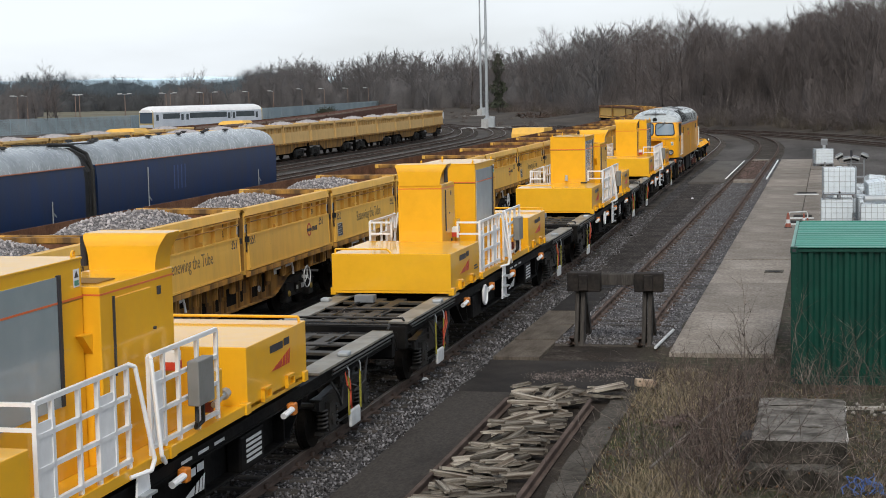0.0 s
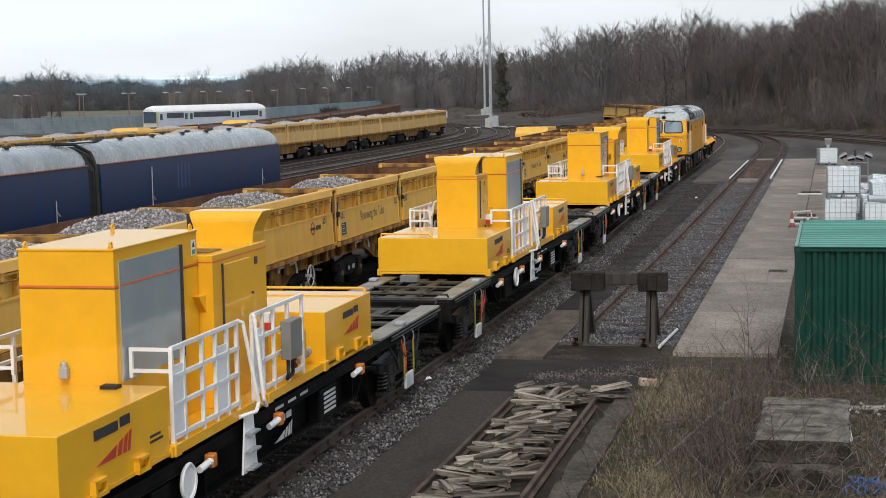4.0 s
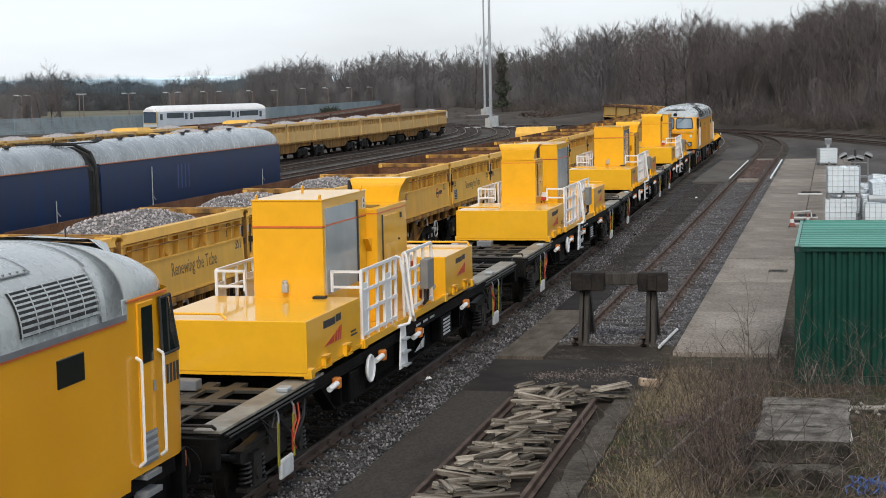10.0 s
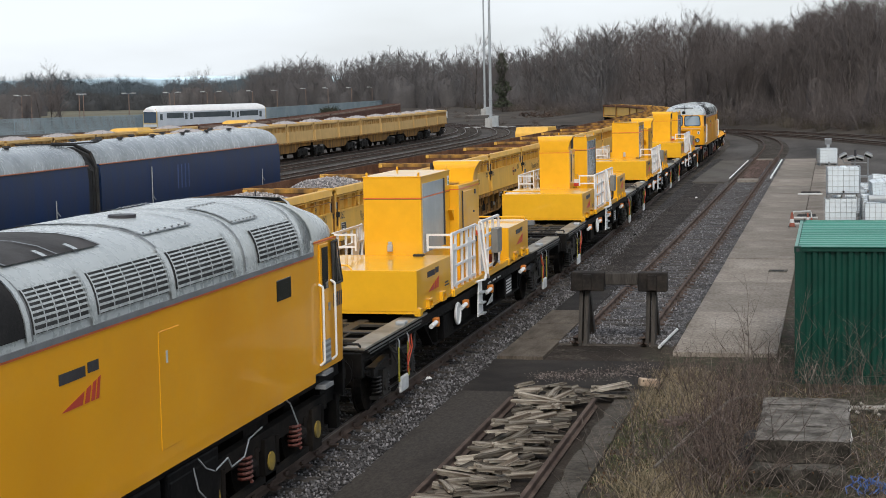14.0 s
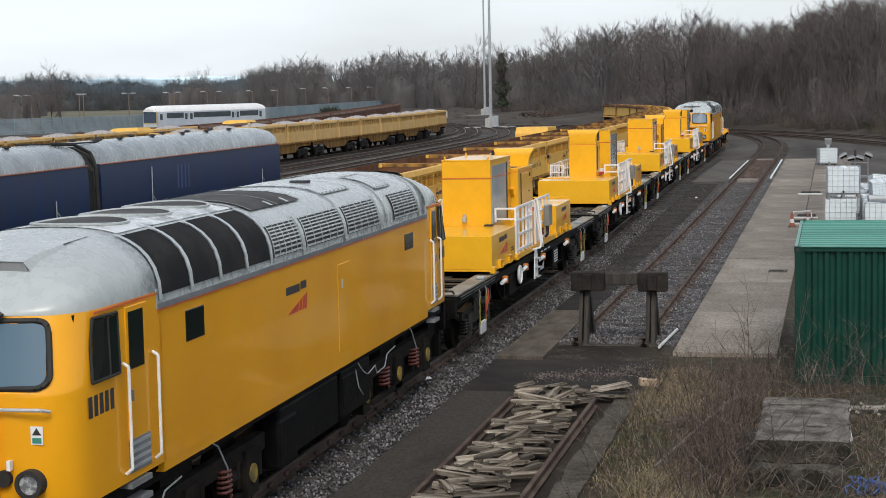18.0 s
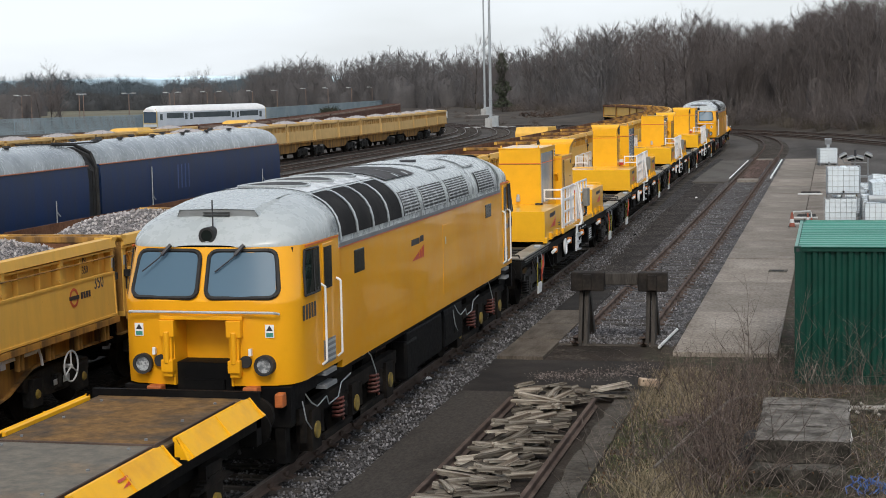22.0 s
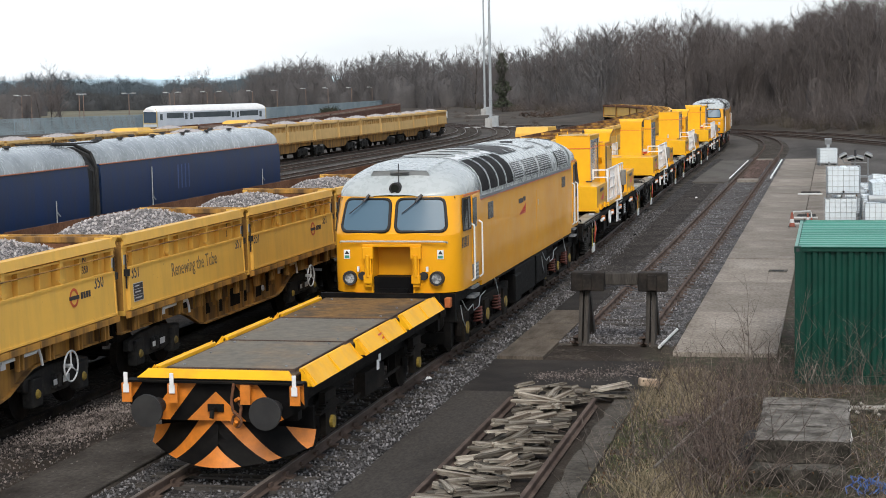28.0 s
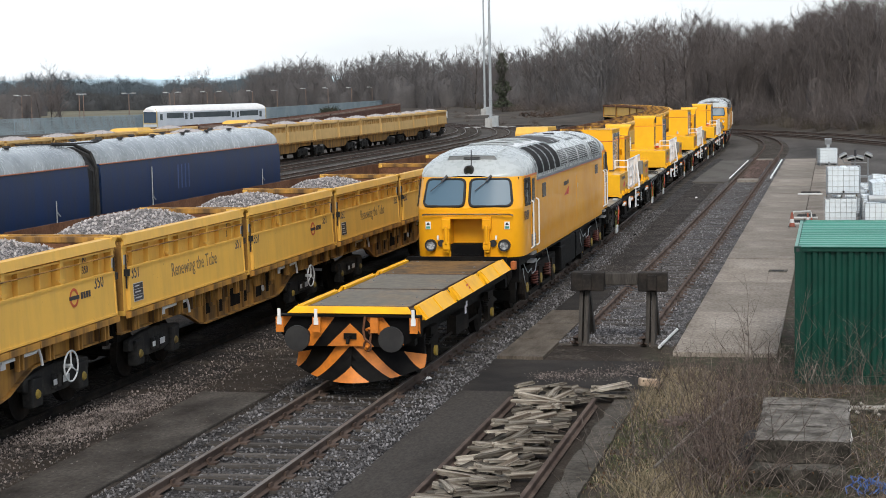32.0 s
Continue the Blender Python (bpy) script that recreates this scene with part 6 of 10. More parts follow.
    part("cables", Shape().tube([(1.32, 6.9, 1.86), (1.34, 6.85, 1.66), (1.28, 6.95, 1.56), (1.32, 7.1, 1.62), (1.34, 7.05, 1.86)], 0.025, 6), MAT["rubber"], m)
    part("pump_box", Shape().box(0.92, 1.22, 7.62, 8.05, z0, 1.74), yel, m, "small yellow pump box", bevel=0.015)
    part("valve", Shape().rod((1.05, 8.15, 1.6), (1.05, 8.6, 1.68), 0.04).rod((1.05, 8.5, 1.66), (1.05, 8.62, 1.68), 0.07), MAT["galv"], m)
    part("fire_point", Shape().rod((0.95, 8.22, 1.5), (0.95, 8.22, 1.86), 0.07, 10), MAT["dark_red"], m, "dark red extinguisher")
    for s in (-1, 1):
        r1 = railing(m, s * 1.24, 2.95, 5.15, 1.58, 2.62, (2.95, 3.3, 3.9, 4.35, 4.75, 5.1), ((3.0, 3.36), (4.36, 4.76)))
        part("return_rail", Shape().box(min(s * 0.75, s * 1.24), max(s * 0.75, s * 1.24), 2.93, 2.97, 2.59, 2.63).box(min(s * 0.75, s * 1.24), max(s * 0.75, s * 1.24), 2.93, 2.97, 2.34, 2.38).box(s * 0.75 - 0.02, s * 0.75 + 0.02, 2.93, 2.97, 2.28, 2.63), MAT["white"], r1)
        r2 = railing(m, s * 1.22, 5.75, 7.85, 1.58, 2.62, (5.75, 6.15, 6.6, 7.2, 7.85), ((5.82, 6.1),))
        for y, d in ((5.12, 1), (5.72, -1)):
            part("ladder_rail", Shape().tube([(s * 1.25, y, 2.64), (s * 1.30, y + 0.08 * d, 2.60), (s * 1.44, y + 0.2 * d, 1.55), (s * 1.44, y + 0.1 * d, 1.45), (s * 1.3, y - 0.15 * d, 1.42)], 0.026, 8), MAT["white"], m, "white curved ladder rail")
        ladder = part("ladder", Shape().prism([(4.98, 0.66), (5.54, 0.66), (5.42, 1.42), (5.12, 1.42)], "x", min(s * 1.30, s * 1.325), max(s * 1.30, s * 1.325)), MAT["white"], m, "white flared access ladder below the platform", bevel=0.006)
        for z in (0.70, 0.93, 1.16):
            part("rung", Shape().box(min(s * 1.325, s * 1.42), max(s * 1.325, s * 1.42), 5.09, 5.42, z, z + 0.03), MAT["galv"], ladder)
        part("deck_rub", Shape().box(min(s * 1.24, s * 1.285), max(s * 1.24, s * 1.285), 2.8, 8.8, 1.38, 1.50), yel, m)
    return m


MAT["bogie_black"] = surface("oily_black_bogie", (0.012, 0.0115, 0.011), (0.028, 0.025, 0.022), 0.5, big=3.0, fine=12, grain=0.4, bump=0.3, spec=0.4)
MAT["deck_olive"] = surface("dark_oily_deck", (0.040, 0.035, 0.027), (0.075, 0.062, 0.044), 0.6, big=1.5, fine=8, grain=0.4, bump=0.2)
MAT["cable_red"] = surface("orange_red_cable", (0.50, 0.07, 0.03), (0.42, 0.06, 0.03), 0.5, big=3, fine=12, grain=0.1)
MAT["deck_edge"] = surface("worn_grey_deck_edge", (0.30, 0.285, 0.245), (0.17, 0.15, 0.115), 0.5, big=1.2, fine=8, cover=(0.42, 0.66), grain=0.35, bump=0.2)
MAT["strap"] = surface("yellow_webbing", (0.36, 0.33, 0.05), (0.26, 0.23, 0.05), 0.8, big=3, fine=12, grain=0.2)
MAT["seam"] = surface("panel_seam", (0.22, 0.11, 0.01), (0.26, 0.13, 0.01), 0.7, big=3, fine=12, grain=0.2)
MAT["box_grey"] = surface("control_box_grey", (0.22, 0.22, 0.21), (0.18, 0.18, 0.17), 0.5, big=3, fine=12, grain=0.1)
MAT["dark_red"] = surface("dark_red_paint", (0.20, 0.03, 0.025), (0.15, 0.025, 0.02), 0.5, big=3, fine=12, grain=0.2)

wagon_1 = build_module_wagon("container_flat")
wagons = [wagon_1] + [copy_thing(wagon_1, pose(0, 50 + 21 * i, 0)) for i in range(3)]
module_1 = build_module("equipment_module", 1, "yellow equipment module with tall shuttered shelter and white railings")
module_2 = build_module("equipment_module", 2, "yellow equipment module with curved hood ahead of its shelter")
modules = [module_1, module_2, copy_thing(module_1, pose(0, 90, 0)), copy_thing(module_2, pose(0, 111, 0))]
for i in range(4):
    MOVERS.append((wagons[i], 27.85 + 20.95 * i, 0))
    MOVERS.append((modules[i], 21.41 + 20.95 * i, 0))


# ---- side-tipping ballast wagons: two bodies on one underframe ----
def heap(x0, x1, y0, y1, z, h, seed, mat, r=0.045, n=1300):
    """A mound with loose stones on it: returns the mound and the stones as two shapes."""
    rnd = random.Random(seed)
    nx, ny = 10, 22
    hz = lambda x, y: z + h * max(0, 1 - ((x - (x0 + x1) / 2) / (x1 - x0) * 2) ** 2) ** 0.6 * max(0, 1 - abs((y - (y0 + y1) / 2) / (y1 - y0) * 2) ** 2.4) ** 0.7 \
        + 0.05 * noise.noise(Vector((x * 2, y * 2, seed)))
    xs, ys = np.linspace(x0, x1, nx), np.linspace(y0, y1, ny)
    mound = Shape().loft([[(x, y, hz(x, y)) for x in xs] for y in ys], close=False)
    st = Shape()
    for k in range(n):
        x, y = rnd.uniform(x0, x1), rnd.uniform(y0, y1)
        pebble(st, (x, y, hz(x, y) + 0.015), r * rnd.uniform(0.55, 1.1), rnd)
    return mound, st


def pebble(sh, c, r, rnd):
    """An angular stone of eight faces."""
    m = Euler((rnd.uniform(0, 6), rnd.uniform(0, 6), rnd.uniform(0, 6))).to_matrix()
    vs = [m @ Vector(v) * r * rnd.uniform(0.7, 1.25) + Vector(c) for v in ((1.1, 0, 0), (-1, 0, 0), (0, 0.85, 0), (0, -0.85, 0), (0, 0, 0.7), (0, 0, -0.6))]
    sh.add(vs, [(0, 2, 4), (2, 1, 4), (1, 3, 4), (3, 0, 4), (2, 0, 5), (1, 2, 5), (3, 1, 5), (0, 3, 5)])


MAT["bogie_grey"] = surface("dusty_black_bogie", (0.022, 0.022, 0.022), (0.045, 0.042, 0.038), 0.8, big=3.0, fine=12, grain=0.4, bump=0.3, spec=0.2)


def tipper_meshes(paint="tipper"):
    """The shared meshes of one tipping body, origin at its middle, length 6.6."""
    L, W = 3.28, 1.30
    out = {}
    zf, zp, zt = 1.45, 2.27, 2.88
    shell = Shape()
    for s in (-1, 1):
        shell.box(min(s * (W - 0.12), s * (W - 0.15)), max(s * (W - 0.12), s * (W - 0.15)), -L, L, zf, zt)
    shell.box(-W, W, -L, L, zf - 0.05, zf)
    out["shell"] = shell.data("body_shell", [MAT[paint]])
    rim = Shape()
    for s in (-1, 1):
        rim.use(0 if s > 0 else 1).prism([(s * (W - 0.15), zt), (s * (W - 0.15), zt - 0.16), (s * (W - 0.02), zt - 0.20), (s * (W + 0.07), zt - 0.17), (s * (W + 0.04), zt)][::s], "y", -L, L)
        rim.box(min(s * (W - 0.12), s * (W + 0.03)), max(s * (W - 0.12), s * (W + 0.03)), -L, L, zt - 0.235, zt - 0.20)
    out["rim"] = rim.data("top_rail", [MAT["brown_rim" if paint == "brown_wagon" else paint], MAT["rusty"]])
    ends = Shape().prism([(L - 0.07, zf), (L, zf), (L, zt - 0.08), (L + 0.03, zt - 0.08), (L + 0.03, zt + 0.02), (L - 0.11, zt + 0.02), (L - 0.11, zt - 0.08), (L - 0.07, zt - 0.08)], "x", -W, W)
    out["end"] = ends.data("end_wall", MAT["tipper_dirty" if paint == "tipper" else paint])
    inner = Shape().box(-W + 0.09, W - 0.09, -L + 0.08, L - 0.08, zf + 0.12, zf + 0.2)
    for s in (-1, 1):
        inner.box(min(s * (W - 0.152), s * (W - 0.175)), max(s * (W - 0.152), s * (W - 0.175)), -L + 0.08, L - 0.08, zf + 0.2, zt + (0.05 if s < 0 else -0.01))
    for e in (-1, 1):
        inner.box(-W + 0.1, W - 0.1, min(e * (L - 0.075), e * (L - 0.09)), max(e * (L - 0.075), e * (L - 0.09)), zf + 0.2, zt - 0.1)
    out["inner"] = inner.data("rusty_lining", MAT["rusty"])
    rib = Shape().box(-0.14, 0.09, -0.07, 0.07, zf, zt - 0.16) if paint == "brown_wagon" else Shape().box(-0.14, -0.02, -0.03, 0.03, zp - 0.05, zt - 0.2)
    out["rib"] = rib.data("rib", MAT[paint])
    post = Shape().box(-0.14, 0.05, -0.055, 0.055, zp - 0.1, zt - 0.12)
    out["post"] = post.data("post", MAT[paint])
    door = Shape()
    door.add([(W + 0.10, -L + 0.12, zf), (W + 0.10, L - 0.12, zf), (W + 0.065, L - 0.12, zp), (W + 0.065, -L + 0.12, zp), (W + 0.03, -L + 0.12, zf), (W + 0.03, L - 0.12, zf), (W - 0.0, L - 0.12, zp), (W - 0.0, -L + 0.12, zp)],
             [(0, 1, 2, 3), (7, 6, 5, 4), (0, 4, 5, 1), (1, 5, 6, 2), (2, 6, 7, 3), (3, 7, 4, 0)])
    out["door"] = door.data("side_door", MAT[paint])
    frame = Shape()
    for z, d in ((zf + 0.02, 0.115), (zp - 0.02, 0.082)):
        frame.box(W + d - 0.02, W + d, -L + 0.12, L - 0.12, z - 0.02, z + 0.02)
    for y in (-L + 0.14, L - 0.14):
        frame.add([(W + 0.09, y - 0.02, zf), (W + 0.115, y - 0.02, zf), (W + 0.082, y - 0.02, zp), (W + 0.06, y - 0.02, zp), (W + 0.09, y + 0.02, zf), (W + 0.115, y + 0.02, zf), (W + 0.082, y + 0.02, zp), (W + 0.06, y + 0.02, zp)],
                  [(0, 1, 2, 3), (7, 6, 5, 4), (0, 4, 5, 1), (1, 5, 6, 2), (2, 6, 7, 3), (3, 7, 4, 0)])
    out["door_frame"] = frame.data("door_frame", MAT[paint])
    corner = Shape().box(W - 0.15, W + 0.02, L - 0.13, L - 0.01, zf - 0.1, zt - 0.1)
    corner.prism([(L - 0.13, zt - 0.10), (L - 0.01, zt - 0.10), (L + 0.10, zt - 0.02), (L + 0.10, zt + 0.015), (L - 0.13, zt + 0.015)], "x", W - 0.30, W + 0.05)
    out["corner"] = corner.data("corner_post", MAT[paint])
    latch = Shape().box(W + 0.02, W + 0.11, L - 0.12, L - 0.04, zp - 0.16, zp - 0.03).rod((W + 0.05, L - 0.08, zp - 0.4), (W + 0.05, L - 0.08, zt - 0.36), 0.018, 6)
    out["catch"] = latch.data("door_catch", MAT["bogie_grey"])
    out["sticker"] = Shape().box(W + 0.02, W + 0.024, L - 0.125, L - 0.04, zp + 0.06, zp + 0.24).data("notice", MAT["dull_white"])
    lip = Shape()
    lip.prism([(W + 0.02, zf - 0.02), (W + 0.02, zf - 0.16), (W + 0.13, zf - 0.13), (W + 0.13, zf - 0.02)], "y", -L + 0.07, L - 0.07)
    out["lip"] = lip.data("door_lip", MAT["tipper_dirty"])
    out["lip_piece"] = Shape().prism([(W + 0.02, zf - 0.02), (W + 0.02, zf - 0.16), (W + 0.13, zf - 0.13), (W + 0.13, zf - 0.02)], "y", -0.52, 0.52).data("door_lip", MAT["tipper_dirty"])
    hinge = Shape()
    hinge.box(W - 0.02, W + 0.06, -0.025, 0.025, zf - 0.42, zf - 0.14)
    out["hinge"] = hinge.data("hinge_strap", MAT["tipper_dirty"])
    out["pipe"] = Shape().rod((W + 0.07, -L + 0.1, 2.56), (W + 0.07, L - 0.1, 2.56), 0.014, 6).data("side_pipe", MAT["tipper_dirty"])
    out["bay_block"] = Shape().box(-0.01, 0.05, -0.12, 0.12, -0.02, 0.02).data("latch", MAT[paint])
    return out


AXLE = Shape().rod((-0.85, 0, 0), (0.85, 0, 0), 0.07, 8).rod((0.69, 0, 0), (0.82, 0, 0), 0.46, 18).rod((-0.82, 0, 0), (-0.69, 0, 0), 0.46, 18).data("wheelset", MAT["grime"])
BRACKET = Shape().box(-0.09, 0.03, -0.09, -0.06, -0.20, 0.20).box(-0.09, 0.03, 0.06, 0.09, -0.20, 0.20).box(-0.03, 0.02, -0.06, 0.06, 0.06, 0.10).data("frame_bracket", MAT["tipper_dirty"])
FRAME_RIB = Shape().box(-0.035, 0.035, -0.02, 0.02, -0.36, 0.36).data("frame_rib", MAT["tipper_dirty"])
FRAME_BOX = Shape().box(-0.03, 0.03, -0.15, 0.15, -0.15, 0.15).data("frame_box", MAT["tipper_dirty"])
MAT["brown_rim"] = surface("worn_brown_rim", (0.30, 0.225, 0.175), (0.19, 0.13, 0.10), 0.8, big=0.8, fine=6, grain=0.4, bump=0.1)
MAT["brown_wagon"] = streaked("brown_wagon_paint", (0.125, 0.068, 0.055), (0.075, 0.047, 0.04), (0.07, 0.038, 0.03), 0.8, (0.42, 0.66))
TIP = tipper_meshes()
TIP_BROWN = tipper_meshes("brown_wagon")
TIP_FAR = tipper_meshes("tipper_far")
R180 = pose(0, 0, 0, 0, 0, 180)
HEAPS = []
for sd in range(4):
    mound, st = heap(-1.08, 1.08, -3.15, 3.15, 2.30 + 0.10 * (sd % 2), 0.66 - 0.08 * (sd % 3), sd, None)
    HEAPS.append((mound.data("ballast_mound", MAT["bed_pale"], True), st.data("load_stone", MAT["stone_load"])))
FAR_HEAP = heap(-1.08, 1.08, -3.1, 3.1, 2.35, 0.72, 9, None, r=0.07, n=80)
FAR_HEAP = (FAR_HEAP[0].data("ballast_mound", MAT["stone_load"], True), FAR_HEAP[1].data("load_stone", MAT["stone_load"]))


def roundel(parent, m, s=0.30):
    """Ring and bar emblem as plain shapes, with bars for its letters."""
    n = 24
    a = [(math.cos(2 * math.pi * i / n), math.sin(2 * math.pi * i / n)) for i in range(n)]
    ring = Shape().loft([[(r * x * s, r * y * s, z) for x, y in a] for r, z in ((1.0, 0.0), (1.0, 0.004), (0.72, 0.004), (0.72, 0.0))])
    part("emblem_ring", ring, MAT["emblem_red"], parent, "orange-red ring emblem", at=m)
    part("emblem_bar", Shape().box(-1.15 * s, 1.15 * s, -0.2 * s, 0.2 * s, 0.004, 0.008), MAT["ink"], parent, at=m)
    sh = Shape()
    for k in range(4):
        sh.box((1.6 + k * 0.62) * s, (2.05 + k * 0.62) * s, -0.32 * s, 0.36 * s, 0, 0.004)
    part("emblem_letters", sh, MAT["ink"], parent, "dark letters drawn as plain bars", at=m)


MAT["emblem_red"] = surface("emblem_red", (0.55, 0.09, 0.03), (0.45, 0.08, 0.03), 0.6, big=2, fine=9, grain=0.1, bump=0.0)
MAT["number_ink"] = surface("faded_navy_number", (0.04, 0.045, 0.07), (0.10, 0.09, 0.075), 0.7, big=6, fine=12, grain=0.2, bump=0.0)
MAT["faded_ink"] = surface("faded_lettering", (0.17, 0.125, 0.065), (0.26, 0.18, 0.07), 0.7, big=4, fine=12, grain=0.2, bump=0.0)


def tipper_body(w, yc, detail, load, seed, TIP=TIP):
    """One tipping body on the wagon w with its middle at yc."""
    m = Matrix.Translation((0, yc, 0))
    body = part("tipping_body", TIP["shell"], None, w, "yellow tipping body with dirt streaks", at=m)
    part("top_rail", TIP["rim"], None, body)
    part("end_wall", TIP["end"], None, body)
    part("end_wall", TIP["end"], None, body, at=R180)
    part("lining", TIP["inner"], None, body, "rusty inside of the body")
    if load:
        hp = HEAPS[seed % 4] if detail else FAR_HEAP
        part("ballast_load", hp[0], None, w, "heap of grey ballast stone", at=m)
        tagged(part("load_stone", hp[1], None, w, at=m), kind="stuff")
    for s, r in ((1, Matrix.Identity(4)), (-1, R180)):
        if s == -1 and not detail:
            continue
        if TIP is not TIP_BROWN:
            part("side_door", TIP["door"], None, body, "smooth yellow drop-down side door", at=r)
        if detail:
            part("door_frame", TIP["door_frame"], None, body, at=r)
        for e in (1, -1):
            flip = r @ Matrix.Diagonal((1, e, 1, 1))
            part("corner_post", TIP["corner"], None, body, at=flip)
            if detail:
                part("door_catch", TIP["catch"], None, body, "dark steel door catch", at=flip)
                part("notice", TIP["sticker"], None, body, at=flip)
        if not detail:
            part("door_lip", TIP["lip"], None, body, at=r)
            continue
        for k in range(6):
            part("door_lip", TIP["lip_piece"], None, body, at=r @ pose(0, -2.692 + k * 1.077, 0))
            for d in (-0.07, 0.07):
                part("hinge_strap", TIP["hinge"], None, body, at=r @ pose(0, -2.78 + k * 1.112 + d, 0))
    n = 8 if TIP is not TIP_BROWN else 12
    if detail:
        part("side_pipe", TIP["pipe"], None, body, "thin grimy rod along the side")
    for s in (1, -1) if detail > 1 else (1,):
        for i in range(n):
            y = -3.1 + (i + 0.5) * 6.2 / n
            part("rib", TIP["rib"], None, body, at=pose(s * 1.30, y, 0))
        if detail:
            for y in (-1.05, 1.05):
                part("post", TIP["post"], None, body, at=pose(s * 1.30, y, 0))
            for y in (-1.05, 1.05):
                part("latch", TIP["bay_block"], None, body, at=pose(1.30, y, 2.34))
    return body


def tipper_underframe(w, detail):
    H = 6.75
    for s in (1, -1):
        belly = [(-H, 1.02), (-3.95, 1.02), (-3.55, 0.98), (-3.2, 0.86), (-2.7, 0.66), (-2.35, 0.60), (2.35, 0.60), (2.7, 0.66), (3.2, 0.86), (3.55, 0.98), (3.95, 1.02), (H, 1.02), (H, 1.42), (-H, 1.42)]
        if not detail:
            part("side_frame", Shape().box(s * 1.14 - 0.02, s * 1.14 + 0.02, -H, H, 1.20, 1.34).box(s * 1.16 - 0.08, s * 1.16 + 0.06, -H, H, 1.325, 1.35), MAT["tipper_dirty"], w, "grimy yellow side frame")
            part("belly_plate", Shape().prism([(y, min(z, 1.2)) for y, z in belly], "x", s * 1.12 - 0.02, s * 1.12 + 0.02), MAT["tipper_dirty"], w, "grimy yellow fishbelly plate")
            break
        part("side_frame", Shape().prism([(y, min(z, 1.34)) for y, z in belly], "x", s * 1.14 - 0.02, s * 1.14 + 0.02).box(s * 1.16 - 0.08, s * 1.16 + 0.06, -H, H, 1.325, 1.35), MAT["tipper_dirty"], w, "grimy yellow fishbelly frame")
        flange = Shape()
        for (ya, za), (yb, zb) in zip(belly[:12], belly[1:12]):
            flange.prism([(ya, za - 0.03), (yb, zb - 0.03), (yb, zb + 0.005), (ya, za + 0.005)], "x", s * 1.18 - 0.06, s * 1.18 + 0.06)
        part("arch_flange", flange, MAT["tipper_dirty"], w, "grimy bottom flange arching over the bogies")
        for y in (-2.3, -1.5, -0.8, 0.1, 0.9, 1.6, 2.3):
            part("frame_rib", FRAME_RIB, None, w, at=pose(s * 1.17, y, 0.97))
        for y in (-1.85, -1.05, 0.55, 2.05):
            part("frame_box", FRAME_BOX, None, w, at=pose(s * 1.175, y, 1.05))
        # Dark plates on the frame stand for the shade inside its openings.
        for y, wd, z0, z1 in ((-2.08, 0.30, 0.76, 1.2), (-1.28, 0.20, 0.70, 1.15), (-0.36, 0.62, 0.72, 1.12), (0.32, 0.16, 0.72, 1.2), (1.22, 0.38, 0.72, 1.10), (1.84, 0.20, 0.76, 1.2), (-3.3, 0.5, 1.05, 1.2), (3.1, 0.45, 1.05, 1.2)):
            part("frame_opening", Shape().box(s * 1.164 - 0.006, s * 1.164 + 0.006, y - wd / 2, y + wd / 2, z0, z1), MAT["grime"], w, "dark plate standing for a shaded frame opening")
        for y, d in ((-4.6, 1), (2.6, 1)):
            part("brake_lever", Shape().box(min(s * 1.26, s * 1.30), max(s * 1.26, s * 1.30), y - 0.25, y + 0.95, 1.215, 1.265).box(min(s * 1.265, s * 1.285), max(s * 1.265, s * 1.285), y - 0.25, y - 0.1, 1.12, 1.22).tube([(s * 1.28, y + 0.95, 1.23), (s * 1.30, y + 1.02, 1.3), (s * 1.30, y + 1.12, 1.12), (s * 1.3, y + 1.15, 0.98)], 0.028, 6), MAT["white"], w, "white brake lever")
        part("hand_wheel", Shape().wheel((s * 1.34, 4.75, 0.80), (1, 0, 0), 0.27, 0.016, 24, 6).rod((s * 1.2, 4.75, 0.8), (s * 1.36, 4.75, 0.8), 0.04)
             .rod((s * 1.34, 4.75, 0.80), (s * 1.34, 4.75, 1.07), 0.015).rod((s * 1.34, 4.75, 0.80), (s * 1.34, 4.98, 0.665), 0.015).rod((s * 1.34, 4.75, 0.80), (s * 1.34, 4.52, 0.665), 0.015), MAT["dull_white"], w, "white spoked hand brake wheel")
        part("tow_ring", Shape().wheel((s * 1.25, 1.3, 0.9), (1, 0, 0), 0.06, 0.018, 10, 5), MAT["dull_white"], w)
        for y in np.linspace(-6.2, 6.2, 13):
            part("frame_bracket", BRACKET, None, w, at=pose(s * 1.235, y, 1.2))
    part("centre_sill", Shape().box(-0.35, 0.35, -H, H, 0.9, 1.4).box(-1.15, 1.15, -H, -H + 0.12, 0.85, 1.42).box(-1.15, 1.15, H - 0.12, H, 0.85, 1.42), MAT["grime"], w)
    for yc in (-4.75, 4.75):
        for s in (-1, 1):
            sh = Shape()
            sh.prism([(yc - 1.28, 0.55), (yc - 0.4, 0.34), (yc + 0.4, 0.34), (yc + 1.28, 0.55), (yc + 1.28, 0.76), (yc + 0.4, 0.86), (yc - 0.4, 0.86), (yc - 1.28, 0.76)], "x", s * 1.0 - 0.07, s * 1.0 + 0.07)
            for k in (-0.9, 0.9):
                sh.box(s * 1.04 - 0.1, s * 1.04 + 0.1, yc + k - 0.2, yc + k + 0.2, 0.24, 0.74)
            for k in (-0.2, 0, 0.2):
                sh.rod((s * 1.08, yc + k, 0.42), (s * 1.08, yc + k, 0.68), 0.07, 8)
